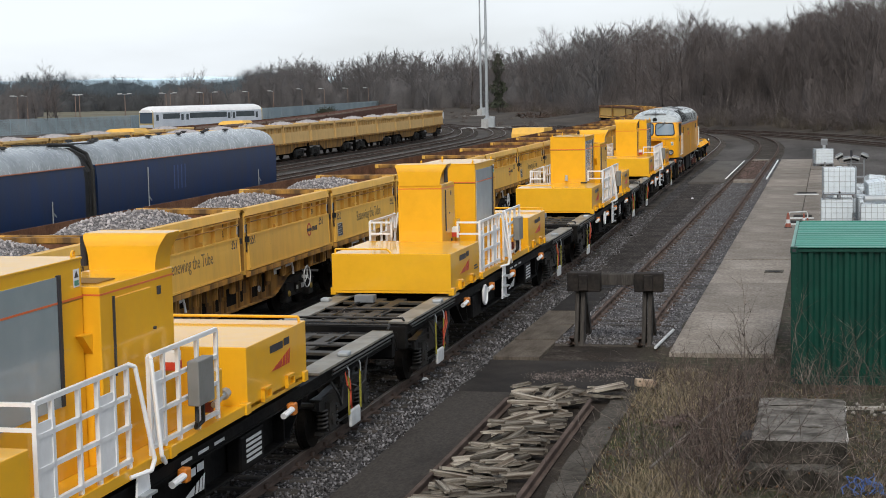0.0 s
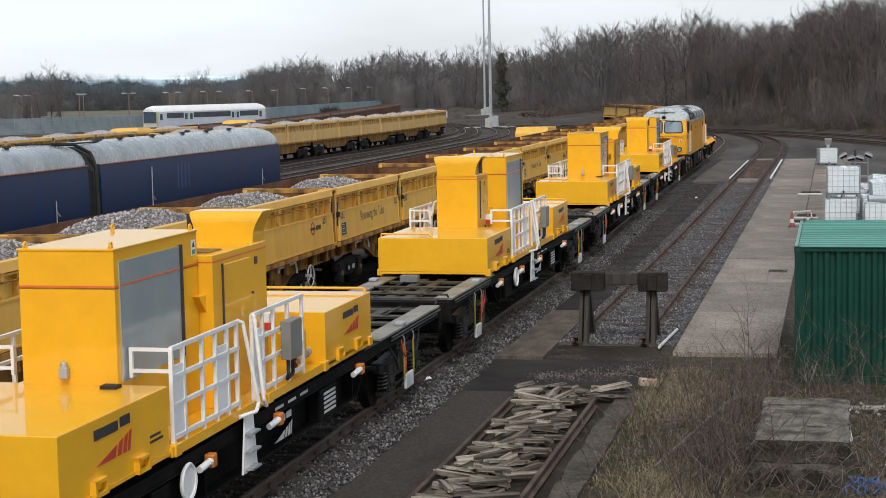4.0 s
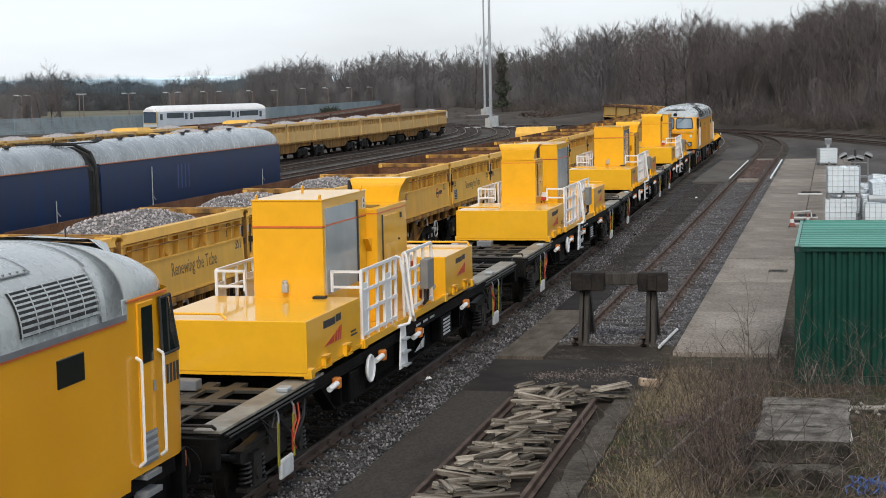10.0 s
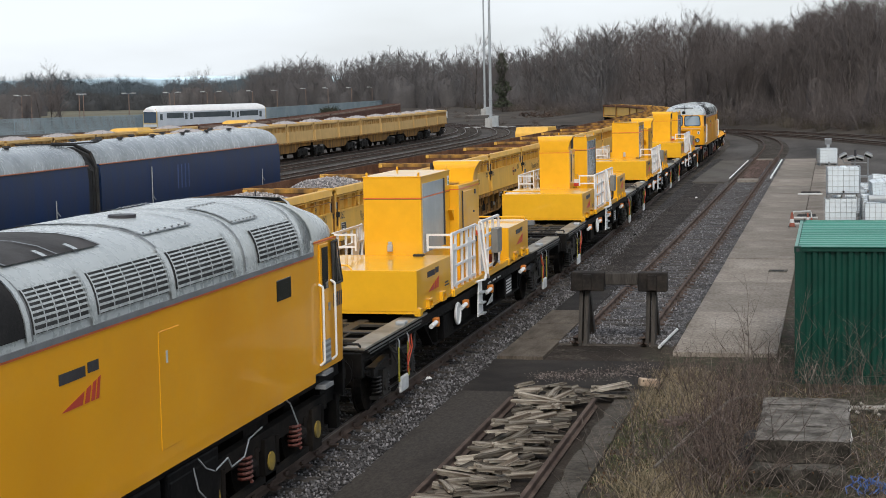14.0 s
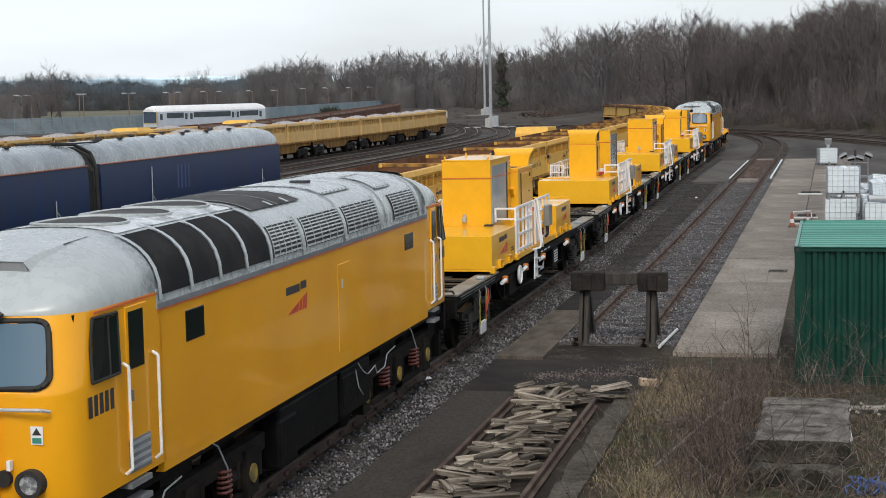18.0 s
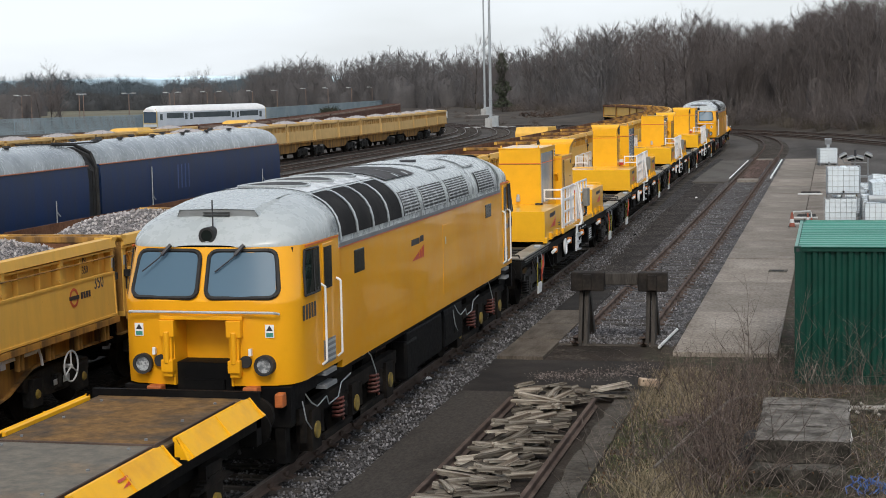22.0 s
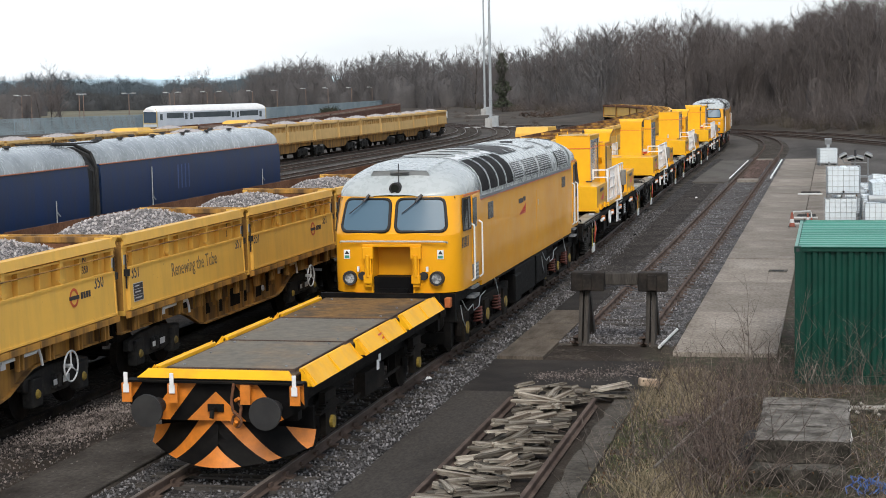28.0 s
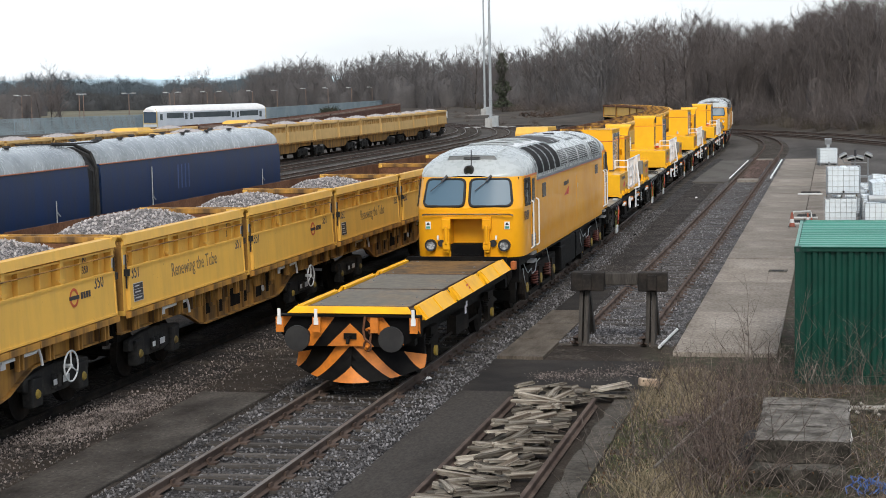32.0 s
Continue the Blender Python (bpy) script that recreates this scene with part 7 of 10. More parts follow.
            part("bogie_side", sh, MAT["bogie_grey"], w, "black wagon bogie side", bevel=0.03 if detail else 0)
        for s in (-1, 1):
            if detail:
                for k in (-0.9, 0.9):
                    part("axle_cap", Shape().rod((s * 1.14, yc + k, 0.46), (s * 1.175, yc + k, 0.46), 0.085, 12, 0.06), MAT["cap_yellow"], w, "dull yellow axle cover")
                part("bogie_mark", Shape().box(min(s * 1.14, s * 1.145), max(s * 1.14, s * 1.145), yc - 0.3, yc - 0.16, 0.5, 0.6).box(min(s * 1.15, s * 1.155), max(s * 1.15, s * 1.155), yc + 0.05, yc + 0.3, 0.5, 0.62), MAT["dull_white"], w)
        for k in (-0.9, 0.9):
            part("wheelset", AXLE, None, w, at=pose(0, yc + k, 0.46))


def tipper_marks(w, number, first, last):
    """Lettering of a near wagon: numbers at the door ends, words, emblem, data panel."""
    xs = 1.30 + 0.078
    tilt = Matrix.Rotation(radians(-2.45), 4, "X")
    put = lambda y, z, dx=0.0: SIDE_R(1.30 + 0.105 - 0.0427 * (z - 1.45) + dx, y, z) @ tilt
    for y in (-6.29, -0.62, 0.62, 5.93):
        lettering(number, 0.34, w, put(y, 2.14), MAT["number_ink"], "door_number", sx=0.8)
    lettering("Renewing the Tube", 0.395, w, put(-3.26, 1.97), MAT["faded_ink"], "slogan", "dark painted slogan lettering", sx=0.82)
    roundel(w, put(4.89, 1.99), 0.17)
    sh = Shape().use(0).box(-0.25, 0.25, -0.22, 0.22, 0, 0.003).use(1)
    for k in range(3):
        sh.box(-0.235, 0.235, -0.205 + k * 0.14, -0.075 + k * 0.14, 0.003, 0.005)
    sh.use(0)
    for k in range(3):
        sh.box(-0.18, 0.16 - 0.05 * k, -0.15 + k * 0.14, -0.12 + k * 0.14, 0.005, 0.007)
    part("data_panel", sh, [MAT["dull_white"], MAT["ink"]], w, "black and white data panel of unreadable lines", at=put(-6.22, 1.76) @ Matrix.Diagonal((0.92, 0.8, 1, 1)))
    for y in (-6.1, -0.75, 0.75, 5.77):
        lettering("BL", 0.23, w, SIDE_R(1.187, y, 2.575), MAT["number_ink"], "stencil", sx=0.85)
        lettering(number, 0.20, w, SIDE_R(1.187, y, 2.38), MAT["number_ink"], "stencil_number", sx=0.85)


def build_tipper(detail, loads, seed, label, group, TIP=TIP):
    w = thing("tipper_wagon", label, "wagon", group)
    tipper_underframe(w, detail)
    for k, yc in enumerate((-3.46, 3.46)):
        tipper_body(w, yc, detail, loads[k], seed + k, TIP)
    for e in (-1, 1):
        buffers(w, e * 6.75, e * 0.25, 1.0, 0.9, 0.2)
    return w


PITCH = 13.86
near_group = "ballast tippers beside the train"
# near row: wagon ends at y = 14.9, 28.76, 42.62 ...
for i in range(-1, 13):
    yc = 28.76 + PITCH * (i + 0.5)
    full = (i <= 1, i <= 0) if i > 0 else (True, True)
    lab = "yellow side-tipping ballast wagon heaped with grey stone" if any(full) else "yellow side-tipping ballast wagon with empty rusty bodies"
    w = build_tipper(2 if i <= 1 else (1 if i < 5 else 0), full, i + 3, lab, near_group)
    w.matrix_basis = on_track(tip_x, yc)
    if i <= 3:
        tipper_marks(w, str(351 + i), False, False)
far_full = build_tipper(0, (True, True), 5, "weathered yellow ballast wagon heaped with stone", "far ballast tippers", TIP_FAR)
for i in range(6):
    y = 185 - PITCH * (i + 0.5)
    if i == 0:
        far_full.matrix_basis = on_track(tip2_x, y)
    else:
        copy_thing(far_full, on_track(tip2_x, y))
outer = None
for i in range(16):
    y = 78 + PITCH * (i + 0.5)
    if y < 132:
        copy_thing(far_full, on_track(tip3_x, y) @ Matrix.Translation((0, 0, -0.30)))["group"] = "outer row of ballast wagons"
    else:
        if outer is None:
            outer = build_tipper(0, (False, False), 5, "brown empty ballast wagon in the outer row", "outer row of ballast wagons", TIP_BROWN)
            outer.matrix_basis = on_track(tip3_x, y) @ Matrix.Translation((0, 0, -0.30))
        else:
            copy_thing(outer, on_track(tip3_x, y) @ Matrix.Translation((0, 0, -0.30)))


# yellow end hoods that stand above the wagon rows
def end_hood(m, label):
    h = thing("wagon_hood", label, "wagon hood", "yellow wagon hoods", at=m)
    part("hood_shell", Shape().prism([(-1.5, 0.0), (1.5, 0.0), (1.5, 0.28), (1.15, 0.75), (-1.15, 0.75), (-1.5, 0.28)], "x", -1.3, 1.3), MAT["tipper"], h, bevel=0.02)
    part("hood_wagon_frame", Shape().box(-1.2, 1.2, -3.2, 3.2, -0.45, 0.0), MAT["tipper_dirty"], h)
    for y in (-2.2, 2.2):
        part("hood_wagon_wheels", Shape().rod((-0.82, y, -1.05), (-0.69, y, -1.05), 0.46, 14).rod((0.69, y, -1.05), (0.82, y, -1.05), 0.46, 14).box(-1.0, 1.0, y - 0.5, y + 0.5, -1.2, -0.45), MAT["grime"], h)
    part("hood_end", Shape().box(1.3, 1.33, -1.3, 1.3, 0.04, 0.4), MAT["tipper_dirty"], h)
    return h


end_hood(pose(-14.1, 129.5, 1.5) @ pose(0, 0, 0, 0, 0, -6), "yellow sloping hood at a wagon end")
for y in (121.8, 148.2):
    h = thing("wagon_hood", "yellow sloping hood lying over a wagon end", "wagon hood", "yellow wagon hoods", at=on_track(tip3_x, y, 2.28))
    part("hood_shell", Shape().loft([[(-1.42, -1.5, 0), (1.42, -1.5, 0), (1.42, 1.5, 0), (-1.42, 1.5, 0)], [(-1.42, -1.5, 0.2), (1.42, -1.5, 0.2), (1.42, 1.5, 0.2), (-1.42, 1.5, 0.2)], [(-0.8, -1.2, 0.52), (1.15, -1.2, 0.52), (1.15, 1.3, 0.52), (-0.8, 1.3, 0.52)]], caps=True), MAT["tipper"], h, bevel=0.015)
    part("hood_edge", Shape().box(1.42, 1.44, -1.5, 1.5, 0.0, 0.07), MAT["tipper_dirty"], h)


# ---- blue parcels coaches and the far passenger unit ----
def build_coach(name, door_ys, vents, label):
    c = thing(name, label, "coach", "blue coaches")
    L, W = 9.3, 1.39
    body = [(W - 0.07, 1.02), (W - 0.01, 1.3), (W, 1.8), (W, 2.6), (W - 0.05, 3.10)]
    ring = body + [(-x, z) for x, z in reversed(body)]
    part("body", Shape().prism(ring, "y", -L, L), MAT["blue"], c, "deep blue slab-sided body", angle=40)
    roof = []
    for k in range(15):
        a = radians(180 * k / 14)
        cc = math.cos(a)
        roof.append(((W - 0.03) * math.copysign(abs(cc) ** 0.8, cc), 3.10 + 0.72 * math.sin(a) ** 0.9))
    rings = []
    for y, k, dz in ((-L - 0.05, 0.93, -0.18), (-L + 0.15, 0.985, -0.05), (-L + 0.5, 1, 0), (0, 1, 0), (L - 0.5, 1, 0), (L - 0.15, 0.985, -0.05), (L + 0.05, 0.93, -0.18)):
        rings.append([(x * k, y, z if z <= 3.11 else 3.10 + (z - 3.10) * (1 + dz)) for x, z in roof])
    part("roof", Shape().loft(rings, close=False, caps=True), MAT["coach_roof"], c, "silver grey curved roof", angle=40)
    for s in (-1, 1):
        part("cantrail", Shape().box(min(s * (W - 0.06), s * (W + 0.005)), max(s * (W - 0.06), s * (W + 0.005)), -L, L, 3.075, 3.105), MAT["cantrail"], c, "thin orange cantrail line")
        for y in door_ys:
            low = y > 0 and len(door_ys) == 2
            part("door_rail", Shape().rod((s * (W + 0.04), y - 0.10, 1.35), (s * (W + 0.04), y - 0.10, 2.10 if low else 2.80), 0.02, 8).rod((s * (W + 0.05), y - 0.10, 1.75), (s * (W + 0.08), y + 0.06, 1.60), 0.022), MAT["galv"], c, "grey door rail and handle")
        bars = Shape()
        for k in range(4):
            bars.box(min(s * W, s * (W + 0.006)), max(s * W, s * (W + 0.006)), -2.6 + k * 0.36, -2.5 + k * 0.36, 1.85, 2.75)
        part("body_bars", bars, MAT["blue_pale"], c, "faded pale upright bars")
    part("end_wall", Shape().box(-W + 0.05, W - 0.05, L - 0.01, L + 0.03, 1.05, 3.1).box(-W + 0.05, W - 0.05, -L - 0.03, -L + 0.01, 1.05, 3.1), MAT["blue"], c)
    for y in vents:
        for s in (0.42, -0.42):
            part("roof_vent", Shape().rod((s, y, 3.70), (s, y, 3.86), 0.07, 10).rod((s, y, 3.83), (s, y, 3.90), 0.15, 10, 0.10), MAT["rubber"], c, "dark roof ventilator", bevel=0.02)
    part("solebar", Shape().box(-1.15, 1.15, -L, L, 0.85, 1.03).box(-0.8, 0.8, -4, 4, 0.4, 0.85), MAT["black"], c)
    for yc in (-6.4, 6.4):
        sh = Shape()
        for s in (-1, 1):
            sh.box(s * 1.0 - 0.07, s * 1.0 + 0.07, yc - 1.7, yc + 1.7, 0.45, 0.75)
            for k in (-1.3, 1.3):
                sh.box(s * 1.02 - 0.1, s * 1.02 + 0.1, yc + k - 0.2, yc + k + 0.2, 0.28, 0.7)
                sh.rod((s * 0.69, yc + k, 0.46), (s * 0.82, yc + k, 0.46), 0.46, 16)
        part("bogie", sh, MAT["grime"], c)
    return c


MAT["cantrail"] = surface("cantrail_faded_orange", (0.42, 0.13, 0.05), (0.35, 0.13, 0.07), 0.6, big=2, fine=9, grain=0.1, bump=0.0)
MAT["blue_pale"] = surface("faded_blue_bar", (0.05, 0.09, 0.24), (0.03, 0.07, 0.2), 0.5, big=2, fine=9, grain=0.2, bump=0.0)
coach_1 = build_coach("parcels_coach", (-5.0, 6.9), (-7.6, -5.5, -2.6, 0.4, 3.0, 5.6), "deep blue windowless coach with silver grey roof")
coach_1.matrix_basis = on_track(coach_x, 60.9, 0.10)
copy_thing(coach_1, on_track(coach_x, 41.35, 0.10))
copy_thing(coach_1, on_track(coach_x, 21.8, 0.10))
# corridor gangway between the coaches and cables over the roof ends
for yc in (51.13,):
    g = thing("gangway", "black rubber gangway between two blue coaches", "gangway", at=pose(coach_x(51.1), yc, 0.10))
    arch = [(1.36, 0.95), (1.36, 3.05), (1.05, 3.52), (0.5, 3.78), (-0.5, 3.78), (-1.05, 3.52), (-1.36, 3.05), (-1.36, 0.95)]
    for y in (-0.36, -0.12, 0.12, 0.36):
        k = 0.95 if abs(y) < 0.2 else 0.975
        part("bellows_fold", Shape().prism([(x * k, z * (k if z > 2 else 1)) for x, z in arch], "y", y - 0.10, y + 0.10), MAT["rubber"], g)
    part("roof_cable", Shape().tube([(0.5, -1.3, 3.84), (0.9, -0.5, 3.80), (1.25, 0.0, 3.5), (1.42, 0.05, 3.0), (1.44, 0.1, 1.2)], 0.06, 8).tube([(-0.2, -2.4, 3.86), (0.7, -0.2, 3.82), (0.6, 1.8, 3.80), (0.2, 3.2, 3.85)], 0.03, 6), MAT["rubber"], g, "black cable over the roof")


def build_unit():
    u = thing("passenger_unit", "white and grey diesel passenger unit standing by the fence", "train", at=pose(-74.53, 213.8, 0, 0, 0, -26.5))
    L, W = 9.85, 1.4
    low = [(W, 0.95), (W, 3.0), (-W, 3.0), (-W, 0.95)]
    part("body", Shape().prism(low, "y", -L, L), MAT["unit_grey"], u, "pale grey body")
    top = [(W + 0.01, 2.98), (W - 0.10, 3.32), (W - 0.5, 3.64), (0.4, 3.77), (-0.4, 3.77), (-W + 0.5, 3.64), (-W + 0.10, 3.32), (-W - 0.01, 2.98)]
    rings = [[(x * k, y, 2.98 + (z - 2.98) * kz) for x, z in top] for y, k, kz in ((-L - 0.25, 0.9, 0.45), (-L, 0.97, 0.8), (-L + 0.6, 1, 1), (L - 0.6, 1, 1), (L, 0.97, 0.8), (L + 0.25, 0.9, 0.45))]
    part("roof", Shape().loft(rings, caps=True), MAT["white"], u, "white rounded roof", angle=40)
    for s in (-1, 1):
        X = lambda a, b: (min(s * a, s * b), max(s * a, s * b))
        part("window_band", Shape().box(*X(W, W + 0.012), -L + 1.6, L - 1.3, 2.10, 2.80), MAT["band"], u, "dark window band")
        for y in (-L + 0.6, -4.9, -4.0, 3.6, 4.5, L - 1.0):
            part("door", Shape().box(*X(W, W + 0.03), y - 0.42, y + 0.42, 1.0, 2.9), MAT["unit_grey"], u, bevel=0.02)
            part("door_glass", Shape().box(*X(W + 0.03, W + 0.036), y - 0.22, y + 0.22, 1.9, 2.7), MAT["band"], u)
        part("skirt", Shape().box(*X(W - 0.05, W), -L, L, 0.5, 0.95), MAT["blue_pale"], u)
    for e in (-1, 1):
        part("cab_front", Shape().prism([(-W, 0.9), (W, 0.9), (W, 3.0), (W - 0.3, 3.35), (-W + 0.3, 3.35), (-W, 3.0)], "y", e * L - 0.05, e * (L + 0.12)), MAT["unit_front"], u, "cream-yellow cab front surround")
        part("cab_glass", Shape().box(-W + 0.16, W - 0.16, e * (L + 0.10) - 0.04, e * (L + 0.10) + 0.04, 1.55, 2.98), MAT["unit_glass"], u, "wide dark cab windscreen")
        part("bogie", Shape().box(-1.1, 1.1, e * 7.2 - 1.6, e * 7.2 + 1.6, 0.1, 0.9), MAT["black"], u)
        part("front_panel", Shape().box(-W + 0.1, W - 0.1, e * (L + 0.135) - 0.02, e * (L + 0.135) + 0.02, 1.0, 1.35), MAT["unit_grey"], u, "pale lower cab panel")
    return u


MAT["unit_grey"] = surface("unit_pale_grey", (0.50, 0.55, 0.61), (0.42, 0.47, 0.54), 0.45, big=0.5, fine=5, grain=0.1, bump=0.03)
MAT["unit_glass"] = glass_dark("unit_windscreen", (0.05, 0.075, 0.11), 0.15, 0.4)
MAT["unit_front"] = surface("unit_front_cream", (0.46, 0.38, 0.20), (0.40, 0.31, 0.12), 0.45, big=0.5, fine=5, grain=0.1, bump=0.03)
build_unit()


# ---- things standing in the yard ----
MAT["concrete_pale"] = surface("pale_concrete", (0.42, 0.42, 0.41), (0.33, 0.33, 0.32), 0.9, big=1, fine=12, grain=0.2)


def build_buffer_stop():
    b = thing("buffer_stop", "old timber and rail buffer stop at the siding end", "buffer stop")
    for x in (3.28, 4.77):
        part("post", Shape().prism([(36.02, -0.22), (36.38, -0.22), (36.70, 1.38), (36.48, 1.38)], "x", x - 0.10, x - 0.015), MAT["timber_dark"], b, "leaning dark timber post", bevel=0.015)
        part("post", Shape().prism([(36.06, -0.22), (36.42, -0.22), (36.72, 1.36), (36.50, 1.36)], "x", x + 0.015, x + 0.11), MAT["timber_dark"], b, "leaning dark timber post", bevel=0.015)
        part("back_strut", Shape().prism([(37.6, -0.2), (37.85, -0.2), (36.85, 1.2), (36.7, 1.2)], "x", x - 0.06, x + 0.06), MAT["timber_dark"], b)
    for x, w in ((3.37, 0.74), (4.81, 0.64)):
        part("buffer_block", Shape().box(x - w / 2, x + w / 2, 36.28, 36.62, 0.98, 1.40), MAT["tar_wood"], b, "tarred timber block", bevel=0.025)
        part("block_cheek", Shape().box(x - 0.1, x + 0.1, 36.18, 36.28, 1.02, 1.36), MAT["tar_wood"], b, bevel=0.015)
    part("cross_beam", Shape().box(3.6, 4.5, 36.52, 36.70, 1.10, 1.36), MAT["timber_dark"], b, "weathered cross beam", bevel=0.02)
    part("slack_cable", Shape().tube([(3.62, 36.4, 1.03), (3.85, 36.4, 1.06), (4.1, 36.4, 1.10), (4.3, 36.4, 1.08), (4.5, 36.4, 1.0)], 0.012, 5), MAT["ink"], b)


MAT["timber_dark"] = surface("dark_grey_timber", (0.075, 0.068, 0.062), (0.038, 0.035, 0.032), 0.95, big=1.5, fine=10, grain=0.4, bump=0.5, stretch=(5, 1, 0.6))
MAT["tar_wood"] = surface("tarred_timber", (0.022, 0.020, 0.019), (0.045, 0.038, 0.033), 0.85, big=2, fine=10, grain=0.4, bump=0.5)
build_buffer_stop()


def build_container():
    c = thing("shipping_container", "dark green corrugated shipping container with paler roof", "container", at=pose(7.965, 31.9, -0.20))
    W, L, H = 2.44, 6.06, 2.62
    for x in (0.0, W - 0.12):
        for y in (0.0, L - 0.12):
            part("corner_post", Shape().box(x, x + 0.12, y, y + 0.12, 0.1, H - 0.1), MAT["green"], c, bevel=0.012)
            for z in (0.0, H - 0.12):
                part("corner_casting", Shape().box(x - 0.008, x + 0.128, y - 0.008, y + 0.128, z, z + 0.125), MAT["green"], c, bevel=0.01)
                part("casting_hole", Shape().box(x + 0.03, x + 0.09, y - 0.012, y + 0.01, z + 0.03, z + 0.09), MAT["ink"], c)
    for z0, z1 in ((0.0, 0.16), (H - 0.09, H - 0.01)):
        for e in (0.0, L - 0.07):
            part("frame_rail", Shape().box(0.12, W - 0.12, e, e + 0.07, z0, z1), MAT["green"], c)
        for e in (0.0, W - 0.07):
            part("frame_rail", Shape().box(e, e + 0.07, 0.12, L - 0.12, z0, z1), MAT["green"], c)

    def corrugated(n, length, depth):
        pts = []
        p = length / n
        for i in range(n):
            a = i * p
            pts += [(a, 0), (a + p * 0.30, 0), (a + p * 0.5, depth), (a + p * 0.8, depth)]
        return pts + [(length, 0)]

    for y, s in ((0.03, 1), (L - 0.03, -1)):
        pts = corrugated(10, W - 0.24, 0.045)
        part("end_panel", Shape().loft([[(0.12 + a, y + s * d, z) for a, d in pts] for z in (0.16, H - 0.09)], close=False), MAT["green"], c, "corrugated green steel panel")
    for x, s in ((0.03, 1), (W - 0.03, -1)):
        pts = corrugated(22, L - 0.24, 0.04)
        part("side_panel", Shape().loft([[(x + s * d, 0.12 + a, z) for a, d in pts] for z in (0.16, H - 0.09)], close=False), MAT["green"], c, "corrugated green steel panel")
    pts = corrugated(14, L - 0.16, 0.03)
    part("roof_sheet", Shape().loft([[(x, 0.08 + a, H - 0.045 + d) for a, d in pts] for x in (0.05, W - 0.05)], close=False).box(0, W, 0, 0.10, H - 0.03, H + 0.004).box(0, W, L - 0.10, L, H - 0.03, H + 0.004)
         .box(0, 0.06, 0, L, H - 0.03, H + 0.003).box(W - 0.06, W, 0, L, H - 0.03, H + 0.003), MAT["green_top"], c, "pale green roof, far lighter than the walls")
    part("floor_frame", Shape().box(0.1, W - 0.1, 0.1, L - 0.1, 0.05, 0.15), MAT["rusty"], c)
    for x in (0.1, 1.1, 2.1):
        part("bearer", Shape().box(x, x + 0.25, 0.1, L - 0.1, -0.2, 0.0), MAT["sleeper"], c)


build_container()


def build_ibc():
    """Caged liquid tank on a pallet, 1.2 x 1.0 x 1.16 m, origin at its base."""
    t = thing("bulk_tank", "white plastic bulk tank in a galvanised cage", "tank", "stacked bulk tanks")
    a, b, H = 0.60, 0.50, 1.16
    part("bottle", Shape().box(-a + 0.04, a - 0.04, -b + 0.04, b - 0.04, 0.16, H - 0.05).rod((0, 0, H - 0.06), (0, 0, H - 0.01), 0.11, 14), MAT["plastic"], t, "milky white plastic bottle", bevel=0.05)
    bars = Shape()
    r = 0.0065
    for z in (0.22, 0.42, 0.62, 0.82, 1.0, H - 0.03):
        bars.tube([(-a, -b, z), (a, -b, z), (a, b, z), (-a, b, z), (-a, -b, z)], r, 4)
    for k in range(7):
        x = -a + 2 * a * k / 6
        bars.rod((x, -b, 0.15), (x, -b, H - 0.02), r, 4).rod((x, b, 0.15), (x, b, H - 0.02), r, 4)
    for k in range(1, 6):
        y = -b + 2 * b * k / 6
        bars.rod((-a, y, 0.15), (-a, y, H - 0.02), r, 4).rod((a, y, 0.15), (a, y, H - 0.02), r, 4)
    for k in (-0.2, 0.2):
        bars.tube([(k, -b, H - 0.02), (k, b, H - 0.02)], 0.012, 4)
    part("cage", bars, MAT["galv"], t, "galvanised wire cage")
    part("pallet", Shape().box(-a, a, -b, b, 0.11, 0.15).box(-a, -a + 0.1, -b, b, 0, 0.11).box(a - 0.1, a, -b, b, 0, 0.11).box(-0.06, 0.06, -b, b, 0, 0.11), MAT["silver_dark"], t, "dark steel pallet")
    part("valve", Shape().rod((0, -b - 0.06, 0.22), (0, -b + 0.05, 0.22), 0.04), MAT["rubber"], t)
    return t


ibc = build_ibc()
GZ, STAND = -0.125, 0.04
PLACES = [(8.97, 63.2, STAND, 0), (9.05, 63.2, STAND + 1.16, 2), (10.3, 63.6, STAND, 4), (10.35, 62.2, STAND, -2), (10.3, 65.1, STAND, 8), (11.6, 62.4, STAND, 5), (11.6, 63.8, STAND, -4), (10.5, 68.3, -0.2, 12),
          (10.3, 71.0, -0.2, -9), (10.5, 73.4, -0.2, 6), (11.7, 65.2, STAND, 3), (11.9, 67.6, -0.2, 10), (11.6, 63.6, STAND + 1.16, -6), (8.35, 113.0, GZ, 12), (12.9, 63.1, STAND, 6), (13.0, 64.8, STAND, -8), (10.4, 60.7, STAND, -6), (9.3, 70.8, GZ, 15), (10.35, 75.8, -0.2, -14)]
for i, (x, y, z, r) in enumerate(PLACES):
    m = pose(x, y, z, 0, 0, r)
    if i == 0:
        ibc.matrix_basis = m
    else:
        copy_thing(ibc, m)
for x, y, z, rx, ry, rz in ((10.42, 62.9, STAND + 1.16, 9, -7, 12), (10.5, 69.6, 0.98, -14, 6, 20)):   # slumped tanks on the heap
    copy_thing(ibc, pose(x, y, z - 0.04, rx, ry, rz) @ Matrix.Scale(0.62, 4))
mot = thing("pump_motor", "grey pump motor on top of a bulk tank", "pump", at=pose(8.4, 113.0, GZ + 1.155) @ Matrix.Scale(0.78, 4))
